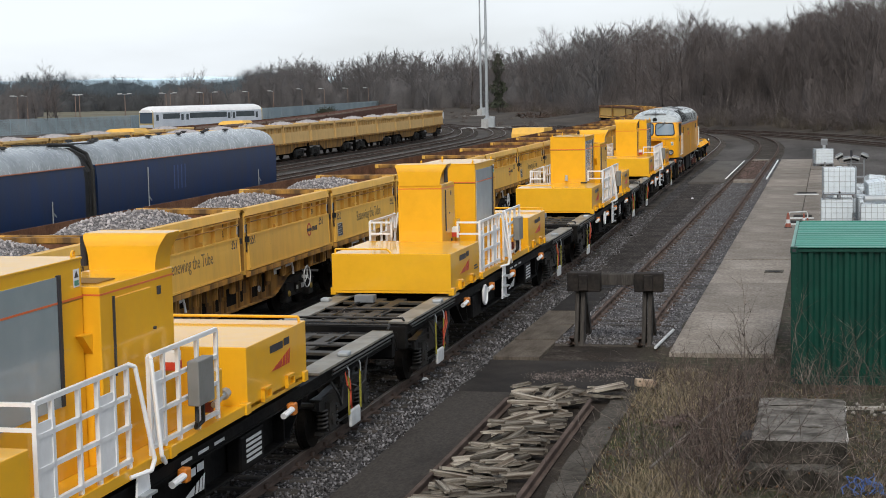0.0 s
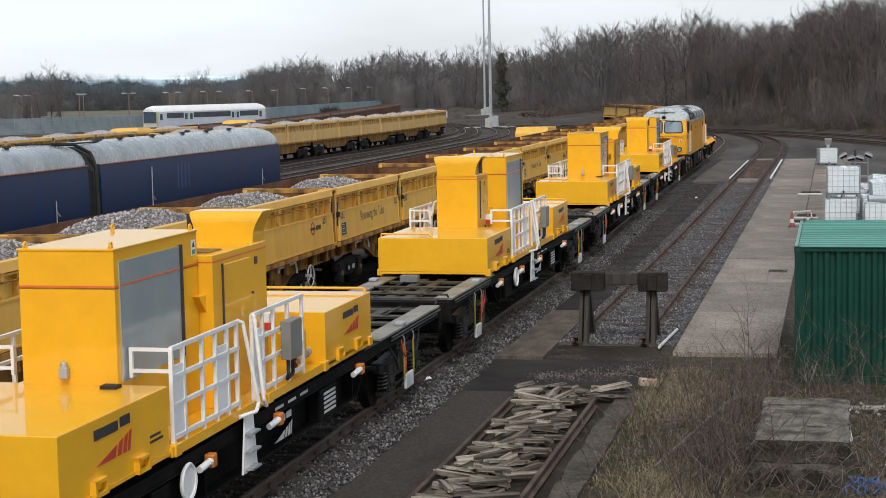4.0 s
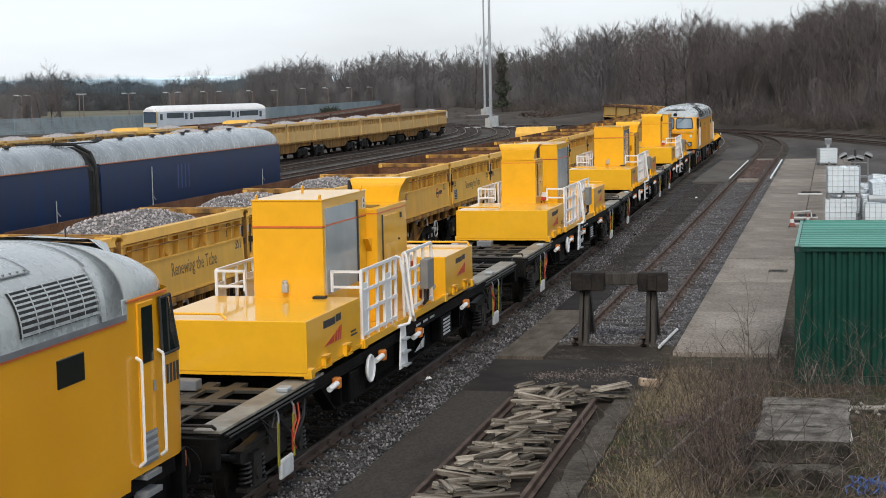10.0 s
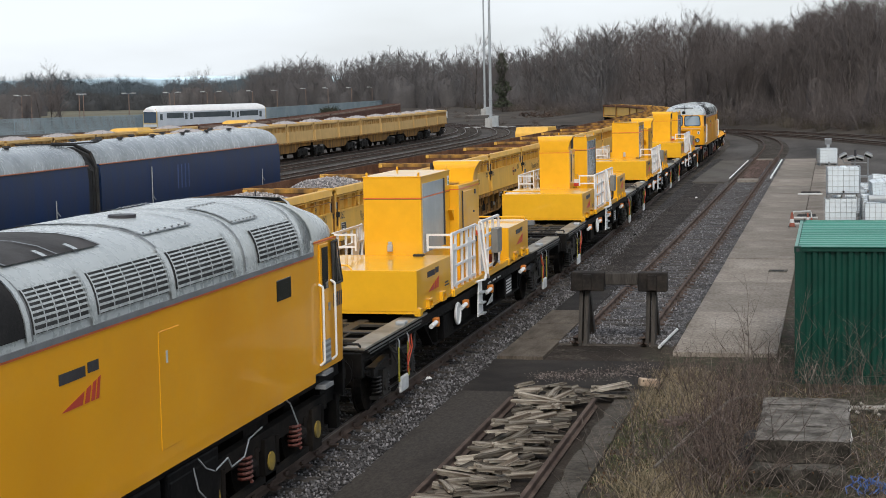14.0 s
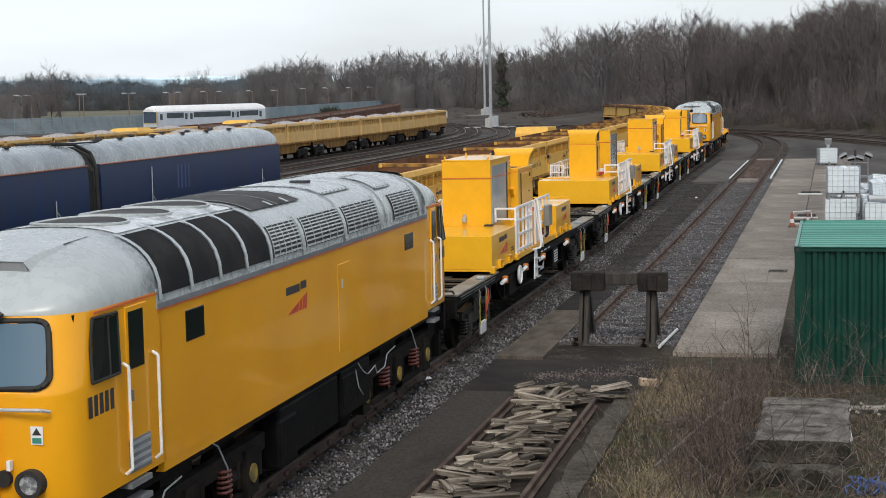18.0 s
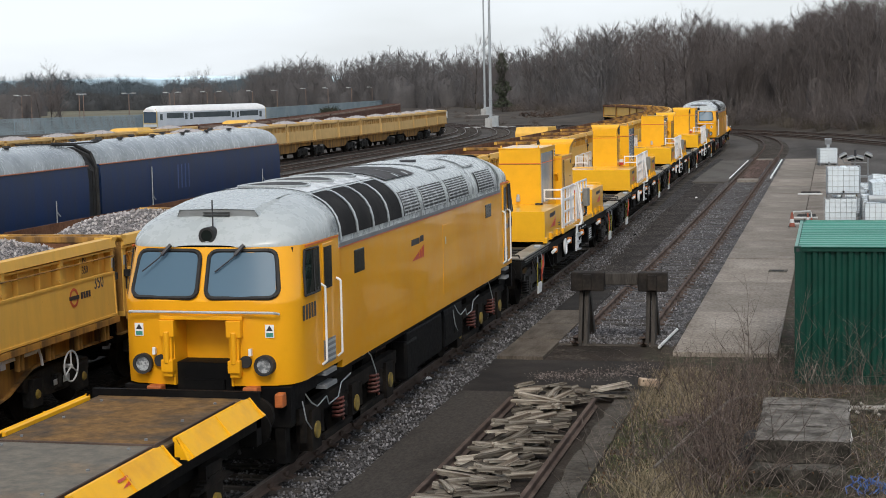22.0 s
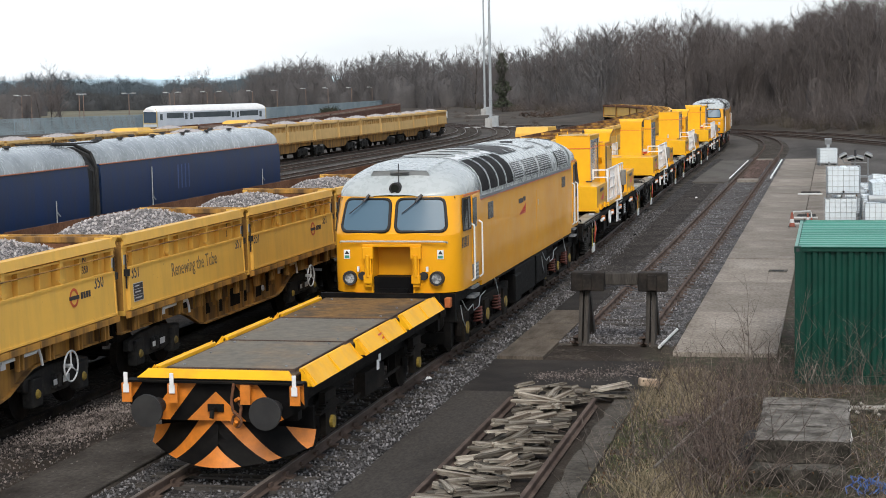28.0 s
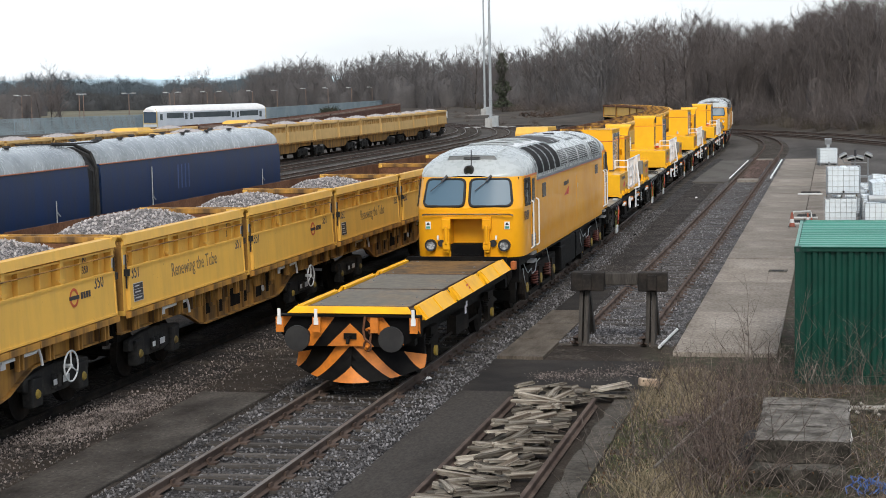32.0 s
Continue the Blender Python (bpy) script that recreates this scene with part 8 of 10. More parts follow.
part("housing", Shape().box(-0.28, 0.28, -0.2, 0.2, 0.28, 0.72).rod((-0.28, 0, 0.62), (0.28, 0, 0.62), 0.2, 12), MAT["silver_dark"], mot, bevel=0.03)
part("bracket", Shape().box(-0.12, 0.12, -0.15, 0.15, 0.0, 0.28), MAT["galv"], mot)
pp = thing("pipe", "grey plastic pipe lying across the tanks", "pipe", at=pose(0, 0, 0))
part("pipe_wall", Shape().rod((9.9, 60.4, 1.33), (12.6, 60.9, 1.33), 0.13, 14), MAT["galv"], pp)

# floodlight rig behind the tanks
fl = thing("floodlight_rig", "grey rig of tilted floodlights beyond the tanks", "floodlight", at=pose(9.95, 100.0, -0.2))
part("stand", Shape().rod((0, 0, 0), (0, 0, 1.25), 0.05).rod((-0.6, 0, 0.85), (0.75, 0, 0.85), 0.035).rod((-0.6, 0, 0.85), (-0.75, 0, 1.2), 0.03).rod((0.75, 0, 0.0), (0.75, 0, 1.1), 0.05).box(-0.6, 0.9, -0.4, 0.4, 0, 0.1), MAT["silver_dark"], fl)
for x, z, ry in ((-0.66, 1.28, -28), (-0.22, 1.12, -12), (0.28, 1.14, 16), (0.78, 1.30, 24)):
    head = part("lamp_head", Shape().prism([(-0.23, -0.10), (0.23, -0.10), (0.18, 0.14), (-0.18, 0.14)], "y", -0.16, 0.12), MAT["silver_dark"], fl, "grey tilted floodlight head", at=pose(x, 0, z, 20, ry, 0), bevel=0.02)
    part("lamp_glass", Shape().box(-0.20, 0.20, -0.175, -0.16, -0.07, 0.02), MAT["black"], head)
    # The brighter top of each head is painted on as a white strip.
    part("lamp_rim", Shape().box(-0.24, 0.24, -0.18, -0.15, 0.06, 0.13), MAT["dull_white"], head)
part("sensor", Shape().rod((0.03, 0, 1.25), (0.03, 0, 1.62), 0.07, 8), MAT["ink"], fl)


def build_cone():
    c = thing("traffic_cone", "orange and white traffic cone on dark base", "cone", "traffic cones")
    n = 16
    prof = [(0.20, 0.04), (0.165, 0.30), (0.13, 0.56), (0.095, 0.80), (0.055, 1.0)]
    sh = Shape()
    for i, ((r0, z0), (r1, z1)) in enumerate(zip(prof, prof[1:])):
        sh.use(1 if i in (1,) else 0).rod((0, 0, z0), (0, 0, z1), r0, n, r1)
    sh.use(1)
    part("cone_body", sh, [MAT["cone_orange"], MAT["dull_white"]], c)
    part("cone_base", Shape().box(-0.27, 0.27, -0.27, 0.27, 0, 0.05), MAT["rubber"], c, bevel=0.02)
    return c


MAT["cone_orange"] = surface("cone_orange", (0.30, 0.08, 0.05), (0.24, 0.08, 0.055), 0.7, big=3, fine=10, grain=0.15)
cone = build_cone()
cone.matrix_basis = pose(7.15, 65.4, -0.12) @ Matrix.Scale(0.58, 4)
copy_thing(cone, pose(7.72, 67.6, GZ) @ Matrix.Scale(0.66, 4))
hoop = thing("hoop_barrier", "white and red tubular hoop barrier between traffic cones", "barrier", at=pose(7.5, 66.6, GZ, 0, 0, 35))
part("hoop", Shape().tube([(-0.45, 0, 0), (-0.45, 0, 0.42), (-0.38, 0, 0.52), (0.38, 0, 0.52), (0.45, 0, 0.42), (0.45, 0, 0)], 0.03, 8), MAT["dull_white"], hoop)
part("hoop_band", Shape().rod((-0.45, 0, 0.12), (-0.45, 0, 0.26), 0.033, 8).rod((0.45, 0, 0.12), (0.45, 0, 0.26), 0.033, 8), MAT["cone_orange"], hoop, "red reflective band")
for x0, x1, y, lab in ((7.0, 7.9, 66.6, "low white barrier board lying by the cones"), (7.0, 8.2, 84, "broken white kerb board on the hardstanding"), (7.1, 8.1, 69.5, "low white barrier board lying by the cones")):
    bd = thing("barrier_board", lab, "board", "barrier boards", at=pose(0, 0, 0))
    part("plank", Shape().box(x0, x1, y, y + 0.06, -0.12, -0.05), MAT["dull_white"], bd, bevel=0.01)
    part("dark_foot", Shape().box(x0 + 0.15, x1 - 0.1, y + 0.12, y + 1.3, -0.14, -0.04), MAT["tarmac"], bd, bevel=0.03)
for x, y, r in ((7.09, 50.2, -3),):
    k = thing("drain_cover", "dark iron drain cover in a pale concrete frame", "drain cover", at=pose(x, y, -0.112, 0, 0, r))
    part("cover_frame", ring_shape((0, 0), 0.24, 0.38, -0.012, 0.03, 4), MAT["old_concrete"], k, at=Matrix.Rotation(radians(-90), 4, "X") @ Matrix.Rotation(radians(45), 4, "Y"))
    part("cover_plate", Shape().box(-0.2, 0.2, -0.2, 0.2, -0.02, 0.006), MAT["black"], k)

white_post = thing("fallen_post", "white painted post lying on the ballast", "post")
part("timber", Shape().rod((5.03, 35.5, -0.12), (5.19, 38.0, -0.1), 0.035, 6), MAT["dull_white"], white_post)


# ---- lighting masts, lamp posts, fence ----
def build_mast(m, H, r, label):
    t = thing("lighting_mast", label, "mast", "lighting masts", at=m)
    part("pole", Shape().rod((0, 0, 0.9), (0, 0, 8), r, 12, r * 0.85).rod((0, 0, 8), (0, 0, H), r * 0.85, 12, r * 0.45), MAT["galv"], t, "tall tapered grey steel pole")
    part("base_block", Shape().box(-0.7, 0.7, -0.7, 0.7, -0.3, 1.1), MAT["concrete_pale"], t, bevel=0.03)
    part("cabinet", Shape().box(0.35, 1.2, -0.9, -0.3, -0.3, 1.45), MAT["galv"], t, "grey control cabinet", bevel=0.02)
    part("foot_slab", Shape().box(-3.4, 3.2, -1.4, 1.2, -0.35, -0.05), MAT["concrete_pale"], t)
    part("flange", Shape().rod((0, 0, 1.1), (0, 0, 1.25), r * 1.8, 12).rod((0, 0, 3.6), (0, 0, 3.7), r * 1.25, 12), MAT["galv"], t)
    part("crown", Shape().wheel((0, 0, H), (0, 0, 1), 1.0, 0.06, 16, 5).rod((-1, 0, H), (1, 0, H), 0.05).rod((0, -1, H), (0, 1, H), 0.05), MAT["galv"], t)
    for k in range(6):
        a = k * math.pi / 3
        part("floodlight", Shape().block((math.cos(a), math.sin(a), H - 0.3), (0.5, 0.5, 0.3)), MAT["silver_dark"], t, bevel=0.04)
    return t


build_mast(pose(-37.0, 224.0, 0), 30, 0.23, "tall grey steel lighting mast on concrete base")
build_mast(pose(-57.3, 318.0, 0), 30, 0.24, "tall grey steel lighting mast on concrete base")


def build_lamp_post(double):
    t = thing("lamp_post", "slim brown lamp post with a pale lantern", "lamp post", "lamp posts beyond the fence")
    part("post", Shape().rod((0, 0, 0), (0, 0, 5.6), 0.11, 8, 0.08), MAT["post_brown"], t)
    for s in ((-1, 1) if double else (1,)):
        part("arm", Shape().rod((0, 0, 5.6), (s * 0.9, 0, 5.75), 0.05, 6), MAT["galv"], t)
        part("lantern", Shape().block((s * 1.25, 0, 5.76), (0.95, 0.32, 0.16)), MAT["dull_white"], t, bevel=0.04)
    return t


MAT["post_brown"] = surface("lamp_post_brown", (0.16, 0.10, 0.075), (0.22, 0.17, 0.14), 0.7, big=1, fine=8, grain=0.2)
single, double = build_lamp_post(False), build_lamp_post(True)
LAMPS = [(-123.3, 255, 180, 1), (-125.1, 262, 180, 0), (-122.4, 275, 0, 0), (-128.7, 290, 180, 1), (-119.5, 290, 0, 2), (-117.5, 305, 180, 0), (-120.7, 315, 0, 1), (-117.5, 325, 180, 1),
         (-119.6, 335, 0, 1), (-114.7, 345, 180, 0), (-115.9, 365, 180, 1), (-115.4, 385, 180, 1), (-114.4, 400, 180, 1), (-114.1, 420, 180, 1), (-114.1, 440, 180, 1)]
used = set()
for x, y, r, k in LAMPS:
    src = double if k == 2 else single
    m = pose(x, y, -0.27 + (0.35 if y > 380 else 0), 0, 0, r - 20)
    if src not in used:
        used.add(src)
        src.matrix_basis = m
    else:
        copy_thing(src, m)

FENCE = [(-150, 150), (-108, 218), (-97, 241), (-101, 326), (-114, 458)]
fence = tagged(new("fence"), "grey-green galvanised palisade fence round the yard", "fence", kind="structure")
pales = Shape()
for (ax, ay), (bx, by) in zip(FENCE, FENCE[1:]):
    n = math.hypot(bx - ax, by - ay)
    r = math.degrees(math.atan2(by - ay, bx - ax))
    k = int(n / 0.17)
    for i in range(k):
        t = i / k
        pales.block((ax + (bx - ax) * t, ay + (by - ay) * t, 0.95), (0.105, 0.02, 2.4), r)
    for z in (0.25, 1.7):
        pales.block(((ax + bx) / 2, (ay + by) / 2, z), (n, 0.05, 0.06), r)
    for i in range(int(n / 2.75)):
        t = i * 2.75 / n
        part("fence_post", Shape().block((ax + (bx - ax) * t + 0.06, ay + (by - ay) * t, 0.9), (0.1, 0.06, 2.4), r), MAT["fence"], fence)
tagged(part("pales", pales, MAT["fence"], fence), kind="stuff")

for x, y, w in ((-62.8, 300, 1.0), (-61.0, 300, 0.6)):
    cb = thing("relay_cabinet", "pale grey lineside relay cabinet", "cabinet", "lineside cabinets", at=pose(x, y, -0.3))
    part("case", Shape().box(-w / 2, w / 2, -0.3, 0.3, 0.1, 1.25), MAT["dull_white"], cb, bevel=0.03)
    part("plinth", Shape().box(-w / 2 - 0.1, w / 2 + 0.1, -0.6, 0.6, -0.2, 0.1), MAT["concrete_pale"], cb)
rnd = random.Random(5)
for x, y in ((-43.5, 291), (-41, 289), (-39, 290)):
    sc = thing("scrap_heap", "dark heap of scrap metal and cut timber", "scrap heap", "scrap heaps", at=pose(x, y, -0.3))
    sh = Shape()
    for i in range(26):
        sh.block((rnd.uniform(-1.6, 1.6), rnd.uniform(-1, 1), rnd.uniform(0.1, 0.9)), (rnd.uniform(0.4, 1.6), 0.12, 0.12), rnd.uniform(0, 180), rnd.uniform(-40, 40), rnd.uniform(-40, 40))
    tagged(part("scrap", sh, MAT["rail_rust"], sc), kind="stuff")


# ---- foreground: broken timber, old dock block, scrub ----
def rough_box(x0, x1, y0, y1, z0, z1, amp, step):
    """A block of broken concrete with uneven faces."""
    sh = Shape()
    k = lambda a, b: max(2, round((b - a) / step) + 1)
    X, Y, Z = np.linspace(x0, x1, k(x0, x1)), np.linspace(y0, y1, k(y0, y1)), np.linspace(z0, z1, k(z0, z1))

    def wob(x, y, z):
        v = Vector((x, y, z))
        d = noise.noise_vector(v * 2.2) * 0.45 + noise.noise_vector(v * 9.0) * 0.35 + noise.noise_vector(v * 23.0) * 0.3
        edge = sum((abs(x - x0) < 1e-6 or abs(x - x1) < 1e-6, abs(y - y0) < 1e-6 or abs(y - y1) < 1e-6, abs(z - z1) < 1e-6))
        c = Vector(((x0 + x1) / 2, (y0 + y1) / 2, (z0 + z1) / 2))
        w = v + d * amp
        if edge > 1:
            inward = Vector((math.copysign(1, c.x - x) if abs(x - x0) < 1e-6 or abs(x - x1) < 1e-6 else 0, math.copysign(1, c.y - y) if abs(y - y0) < 1e-6 or abs(y - y1) < 1e-6 else 0, -1 if abs(z - z1) < 1e-6 else 0))
            w += inward * amp * (0.2 + 1.6 * max(0, noise.noise(v * 3)))
        return tuple(w)

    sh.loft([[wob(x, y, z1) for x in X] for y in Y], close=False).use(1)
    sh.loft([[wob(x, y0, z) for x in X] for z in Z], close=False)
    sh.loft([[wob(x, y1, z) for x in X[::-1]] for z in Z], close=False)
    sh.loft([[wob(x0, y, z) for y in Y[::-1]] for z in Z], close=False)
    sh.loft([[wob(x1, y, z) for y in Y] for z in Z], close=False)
    return sh


rnd = random.Random(11)
pile = thing("timber_pile", "broken grey timber offcuts heaped between old rails", "timber pile")
def chunk_mesh(L, w, h, seed):
    r = random.Random(seed)
    ends = [(-L / 2 + r.uniform(-0.05, 0.05), L / 2 + r.uniform(-0.05, 0.05)) for k in range(5)]
    sh = Shape()
    rings = []
    for k in range(5):   # grooved strips along the plank
        y = -w / 2 + w * k / 4
        dz = -0.007 if k % 2 else 0.0
        a, b = ends[k]
        m = (a + b) / 2 + r.uniform(-0.05, 0.05)
        rings.append([(a, y, -h / 2), (m, y, -h / 2), (b, y, -h / 2), (b, y, h / 2 + dz), (m, y, h / 2 + dz + r.uniform(-0.006, 0.006)), (a, y, h / 2 + dz)])
    return sh.loft(rings, caps=True).data("timber_offcut", MAT["timber"])


CHUNKS = [chunk_mesh(random.Random(40 + i).uniform(0.28, 0.74), random.Random(60 + i).uniform(0.10, 0.23), random.Random(80 + i).uniform(0.035, 0.075), i) for i in range(14)]
laid = []
for i in range(2500):   # a loose bottom layer with gaps, then strays on top
    y = rnd.uniform(18.0, 30.2)
    x = rnd.uniform(3.30, 4.22) if y < 29.3 else rnd.uniform(3.1, 4.9)
    top = len(laid) > 84
    if len(laid) > 150:
        break
    if not top and any(abs(x - a) < 0.30 and abs(y - b) < 0.27 for a, b in laid):
        continue
    laid.append((x, y))
    z = -0.13 + rnd.uniform(0, 0.04) + (rnd.uniform(0.05, 0.14) if top else 0) + (0.05 if y > 27 else 0)
    part("timber_offcut", CHUNKS[rnd.randrange(14)], None, pile, at=pose(x, y, z, rnd.gauss(5, 10), rnd.gauss(-3, 8), rnd.choice((rnd.gauss(8, 14), rnd.gauss(12, 42)))))

tagged(part("kerb_wall", rough_box(4.80, 5.24, 10, 30.4, -0.5, -0.11, 0.04, 0.35), [MAT["kerb_stone"], MAT["kerb_stone"]]), "old worn concrete edging beside disused track", "kerb", kind="structure")

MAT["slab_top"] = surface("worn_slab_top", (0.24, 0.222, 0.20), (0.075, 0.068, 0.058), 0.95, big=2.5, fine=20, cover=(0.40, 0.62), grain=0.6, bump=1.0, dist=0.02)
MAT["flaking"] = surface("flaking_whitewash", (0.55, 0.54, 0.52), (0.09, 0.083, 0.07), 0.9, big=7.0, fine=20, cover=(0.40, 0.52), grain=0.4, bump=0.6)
# Mossy sides; their shade against the bright top is put into the colour.
MAT["shaded_moss_face"] = surface("mossy_shaded_face", (0.040, 0.036, 0.030), (0.110, 0.100, 0.085), 0.95, big=3.0, fine=16, cover=(0.44, 0.68), grain=0.6, bump=1.0, dist=0.03)
dock = thing("dock_block", "broken mossy concrete block of an old dock", "concrete block")
part("upper_slab", rough_box(7.58, 8.92, 23.7, 27.0, 0.14, 0.46, 0.03, 0.07), [MAT["slab_top"], MAT["shaded_moss_face"]], dock, "cracked concrete slab")
part("lower_block", rough_box(7.5, 8.85, 23.35, 27.2, -0.5, 0.13, 0.04, 0.08), [MAT["old_concrete"], MAT["shaded_moss_face"]], dock, "mossy lower block with shade in its side colour")
for cx, cy, cw, cl, rz in ((8.05, 26.35, 0.75, 0.16, 3), (8.45, 24.75, 0.32, 0.22, -6)):
    part("broken_layer", rough_box(-cw / 2, cw / 2, -cl / 2, cl / 2, 0.0, 0.04, 0.02, 0.1), [MAT["slab_top"], MAT["shaded_moss_face"]], dock, "broken top layer of the slab", at=pose(cx, cy, 0.445, 0, 0, rz))
part("paint_edge", rough_box(8.885, 8.925, 23.8, 27.0, 0.36, 0.455, 0.05, 0.05), [MAT["flaking"], MAT["flaking"]], dock, "flaking white painted edge")
MAT["old_white"] = surface("grubby_plaster", (0.40, 0.38, 0.34), (0.22, 0.20, 0.17), 0.9, big=5, fine=20, grain=0.3)
white_rubble = thing("rubble", "white broken plaster and stone rubble", "rubble")
for i in range(12):
    s = Shape()
    pebble(s, (0, 0, 0), rnd.uniform(0.03, 0.065), rnd)
    part("lump", s, MAT["old_white"], white_rubble, at=pose(rnd.uniform(8.75, 10.2), rnd.uniform(26.5, 29.5), rnd.uniform(-0.05, 0.1)))
plank = thing("white_board", "grubby white board lying beside the old block", "board", at=pose(9.55, 29.0, -0.06, 3, 0, 8))
part("board_face", Shape().box(-0.62, 0.62, -0.07, 0.07, -0.02, 0.02), MAT["old_white"], plank, bevel=0.006)
brick = thing("loose_brick", "pale broken brick on the ground", "brick", at=pose(5.3, 31.0, -0.08, 0, 8, 20))
part("brick_body", Shape().box(-0.2, 0.2, -0.1, 0.1, -0.07, 0.07), MAT["brick"], brick, bevel=0.02)
log = thing("fallen_branch", "pale bare branch lying across the scrub", "branch")
part("limb", Shape().tube([(6.2, 23.2, 0.12), (6.5, 24.6, 0.22), (6.75, 26.1, 0.25), (7.0, 27.4, 0.30), (7.4, 28.4, 0.24)], 0.024, 7), MAT["wet_branch"], log)
rot = thing("rotten_timber", "red-brown rotten wood crumbling in the weeds", "rotten wood")
for i in range(9):
    part("splinter", Shape().prism([(-0.05, -0.015), (0.04, -0.02), (0.05, 0.015), (-0.03, 0.022)], "x", -0.22 + 0.02 * i, 0.12), MAT["rubble_red"], rot, at=pose(6.18 + rnd.uniform(-0.22, 0.22), 27.3 + rnd.uniform(-0.3, 0.3), ground_z(6.2, 27.3) + 0.02 + 0.012 * i, rnd.gauss(0, 8), rnd.gauss(0, 8), rnd.gauss(0, 22)))
cord = thing("cord_tangle", "tangle of bright blue plastic cord in the weeds", "cord", at=pose(9.2, 23.0, -0.1))
for i in range(9):
    p = Vector((rnd.uniform(-0.14, 0.14), rnd.uniform(-0.25, 0.25), 0.02))
    pts = [p]
    for k in range(7):
        p = p + Vector((rnd.gauss(0, 0.07), rnd.gauss(0, 0.07), 0.07 if k < 3 else -0.05))
        pts.append(Vector((p.x, p.y, max(p.z, 0.02))))
    part("strand", Shape().tube(pts, rnd.uniform(0.006, 0.011), 5), MAT["tarp_blue"], cord)
bag = thing("rubble_sack", "black plastic sack caught in brambles", "sack", at=pose(7.36, 24.5, -0.12, 0, 24, 20))
part("sack_body", Shape().loft([[(0.16 * k * math.cos(a) * (1 + 0.5 * noise.noise(Vector((math.cos(a) * 3, math.sin(a) * 3, z * 7)))), 0.16 * k * math.sin(a) * (1 + 0.4 * noise.noise(Vector((math.sin(a) * 3, z * 6, 2)))), z + 0.05 * noise.noise(Vector((math.cos(a) * 2, math.sin(a) * 2, 9)))) for a in np.linspace(0, 2 * math.pi, 14)[:-1]] for z, k in ((0, 0.7), (0.08, 1.0), (0.18, 0.85), (0.28, 1.1), (0.38, 0.8), (0.47, 0.9), (0.56, 0.35))], caps=True), MAT["rubber"], bag)
for x, y, lab in ((0.95, 31.2, "scrap of white litter on the ballast"), (2.14, 82.2, "pale plastic bag lying between the tracks"), (1.45, 62, "dark metal box lid beside the track")):
    li = thing("litter", lab, "litter", "scattered litter", at=Matrix.LocRotScale((x, y, -0.15), Euler((0, 0, 0.5)), (0.6, 0.6, 0.6)))
    part("scrap_piece", Shape().loft([[(-0.12, -0.05, 0), (0.1, -0.09, 0.05), (0.16, 0.03, 0.0), (-0.05, 0.1, 0.06)], [(-0.08, -0.02, 0.06), (0.04, -0.04, 0.12), (0.09, 0.02, 0.06), (-0.02, 0.05, 0.1)]], caps=True), MAT["black"] if "dark" in lab else MAT["white"], li)


# ---- loose stones ----
def scatter(name, label, mat, n, place, r, seed, up=0.0):
    rr = random.Random(seed)
    sh = Shape()
    for i in range(n):
        x, y = place(rr)
        pebble(sh, (x, y, GROUND_TOP + up + rr.uniform(-0.01, 0.03)), r * rr.uniform(0.5, 1.25), rr)
    return tagged(part(name, sh, mat), label, "stones", kind="stuff")


GROUND_TOP = -0.185
def main_bed(rr):
    y = 15 + 60 * rr.random() ** 1.7
    return main_x(y) + rr.choice((rr.uniform(-0.66, 0.66), rr.uniform(0.8, 1.82), rr.uniform(0.85, 1.75), rr.uniform(-1.62, -0.8))), y


def siding_bed(rr):
    y = 36.1 + 72.4 * rr.random() ** 1.5
    return siding_x(y) + rr.uniform(-1.2, 1.32), y


def heap_left(rr):
    if rr.random() < 0.6:
        y = rr.gauss(26.6, 1.5)
        return -4.0 + rr.gauss(0, 0.36) + 0.12 * (y - 26.6), y
    y = 17 + 30 * rr.random()
    return -3.7 + rr.gauss(0, 0.38), y


def dirt_left(rr):
    y = 15 + 45 * rr.random() ** 1.4
    return rr.uniform(-4.6, -1.6), y


def apron(rr):
    t = rr.random()
    return 2.95 + 2.15 * t + rr.gauss(0, 0.12), 32.0 + 1.1 * t ** 2 + rr.gauss(0, 0.22 + 0.25 * t)


def crossing_rubble(rr):
    return siding_x(108) + rr.uniform(-0.5, 0.5), rr.uniform(97.2, 119.2)


def wide(rr):
    y = 40 + 75 * rr.random() ** 1.4
    return rr.uniform(1.0, 3.0) if rr.random() < 0.6 else rr.uniform(7.6, 9.0), y


scatter("track_ballast", "grey angular track ballast", MAT["stone_track"], 20000, main_bed, 0.030, 1)
scatter("siding_ballast", "grey-brown angular track ballast", MAT["stone_blue"], 10500, siding_bed, 0.030, 2, 0.016)
scatter("crossing_rubble", "red-brown broken brick rubble between the crossing rails", MAT["rubble_red"], 1500, crossing_rubble, 0.055, 8, 0.10)
scatter("spilt_ballast", "spilt pale ballast along the wagons", MAT["stone_spilt"], 7000, heap_left, 0.023, 3)
scatter("cinder_stones", "scattered stones on dark cinders", MAT["stone_warm"], 4500, dirt_left, 0.018, 4)
scatter("apron_gravel", "thin pale gravel in front of the buffer stop", MAT["stone_spilt"], 1800, apron, 0.017, 5)
scatter("yard_stones", "scattered stones on the yard floor", MAT["stone_warm"], 900, wide, 0.03, 6)


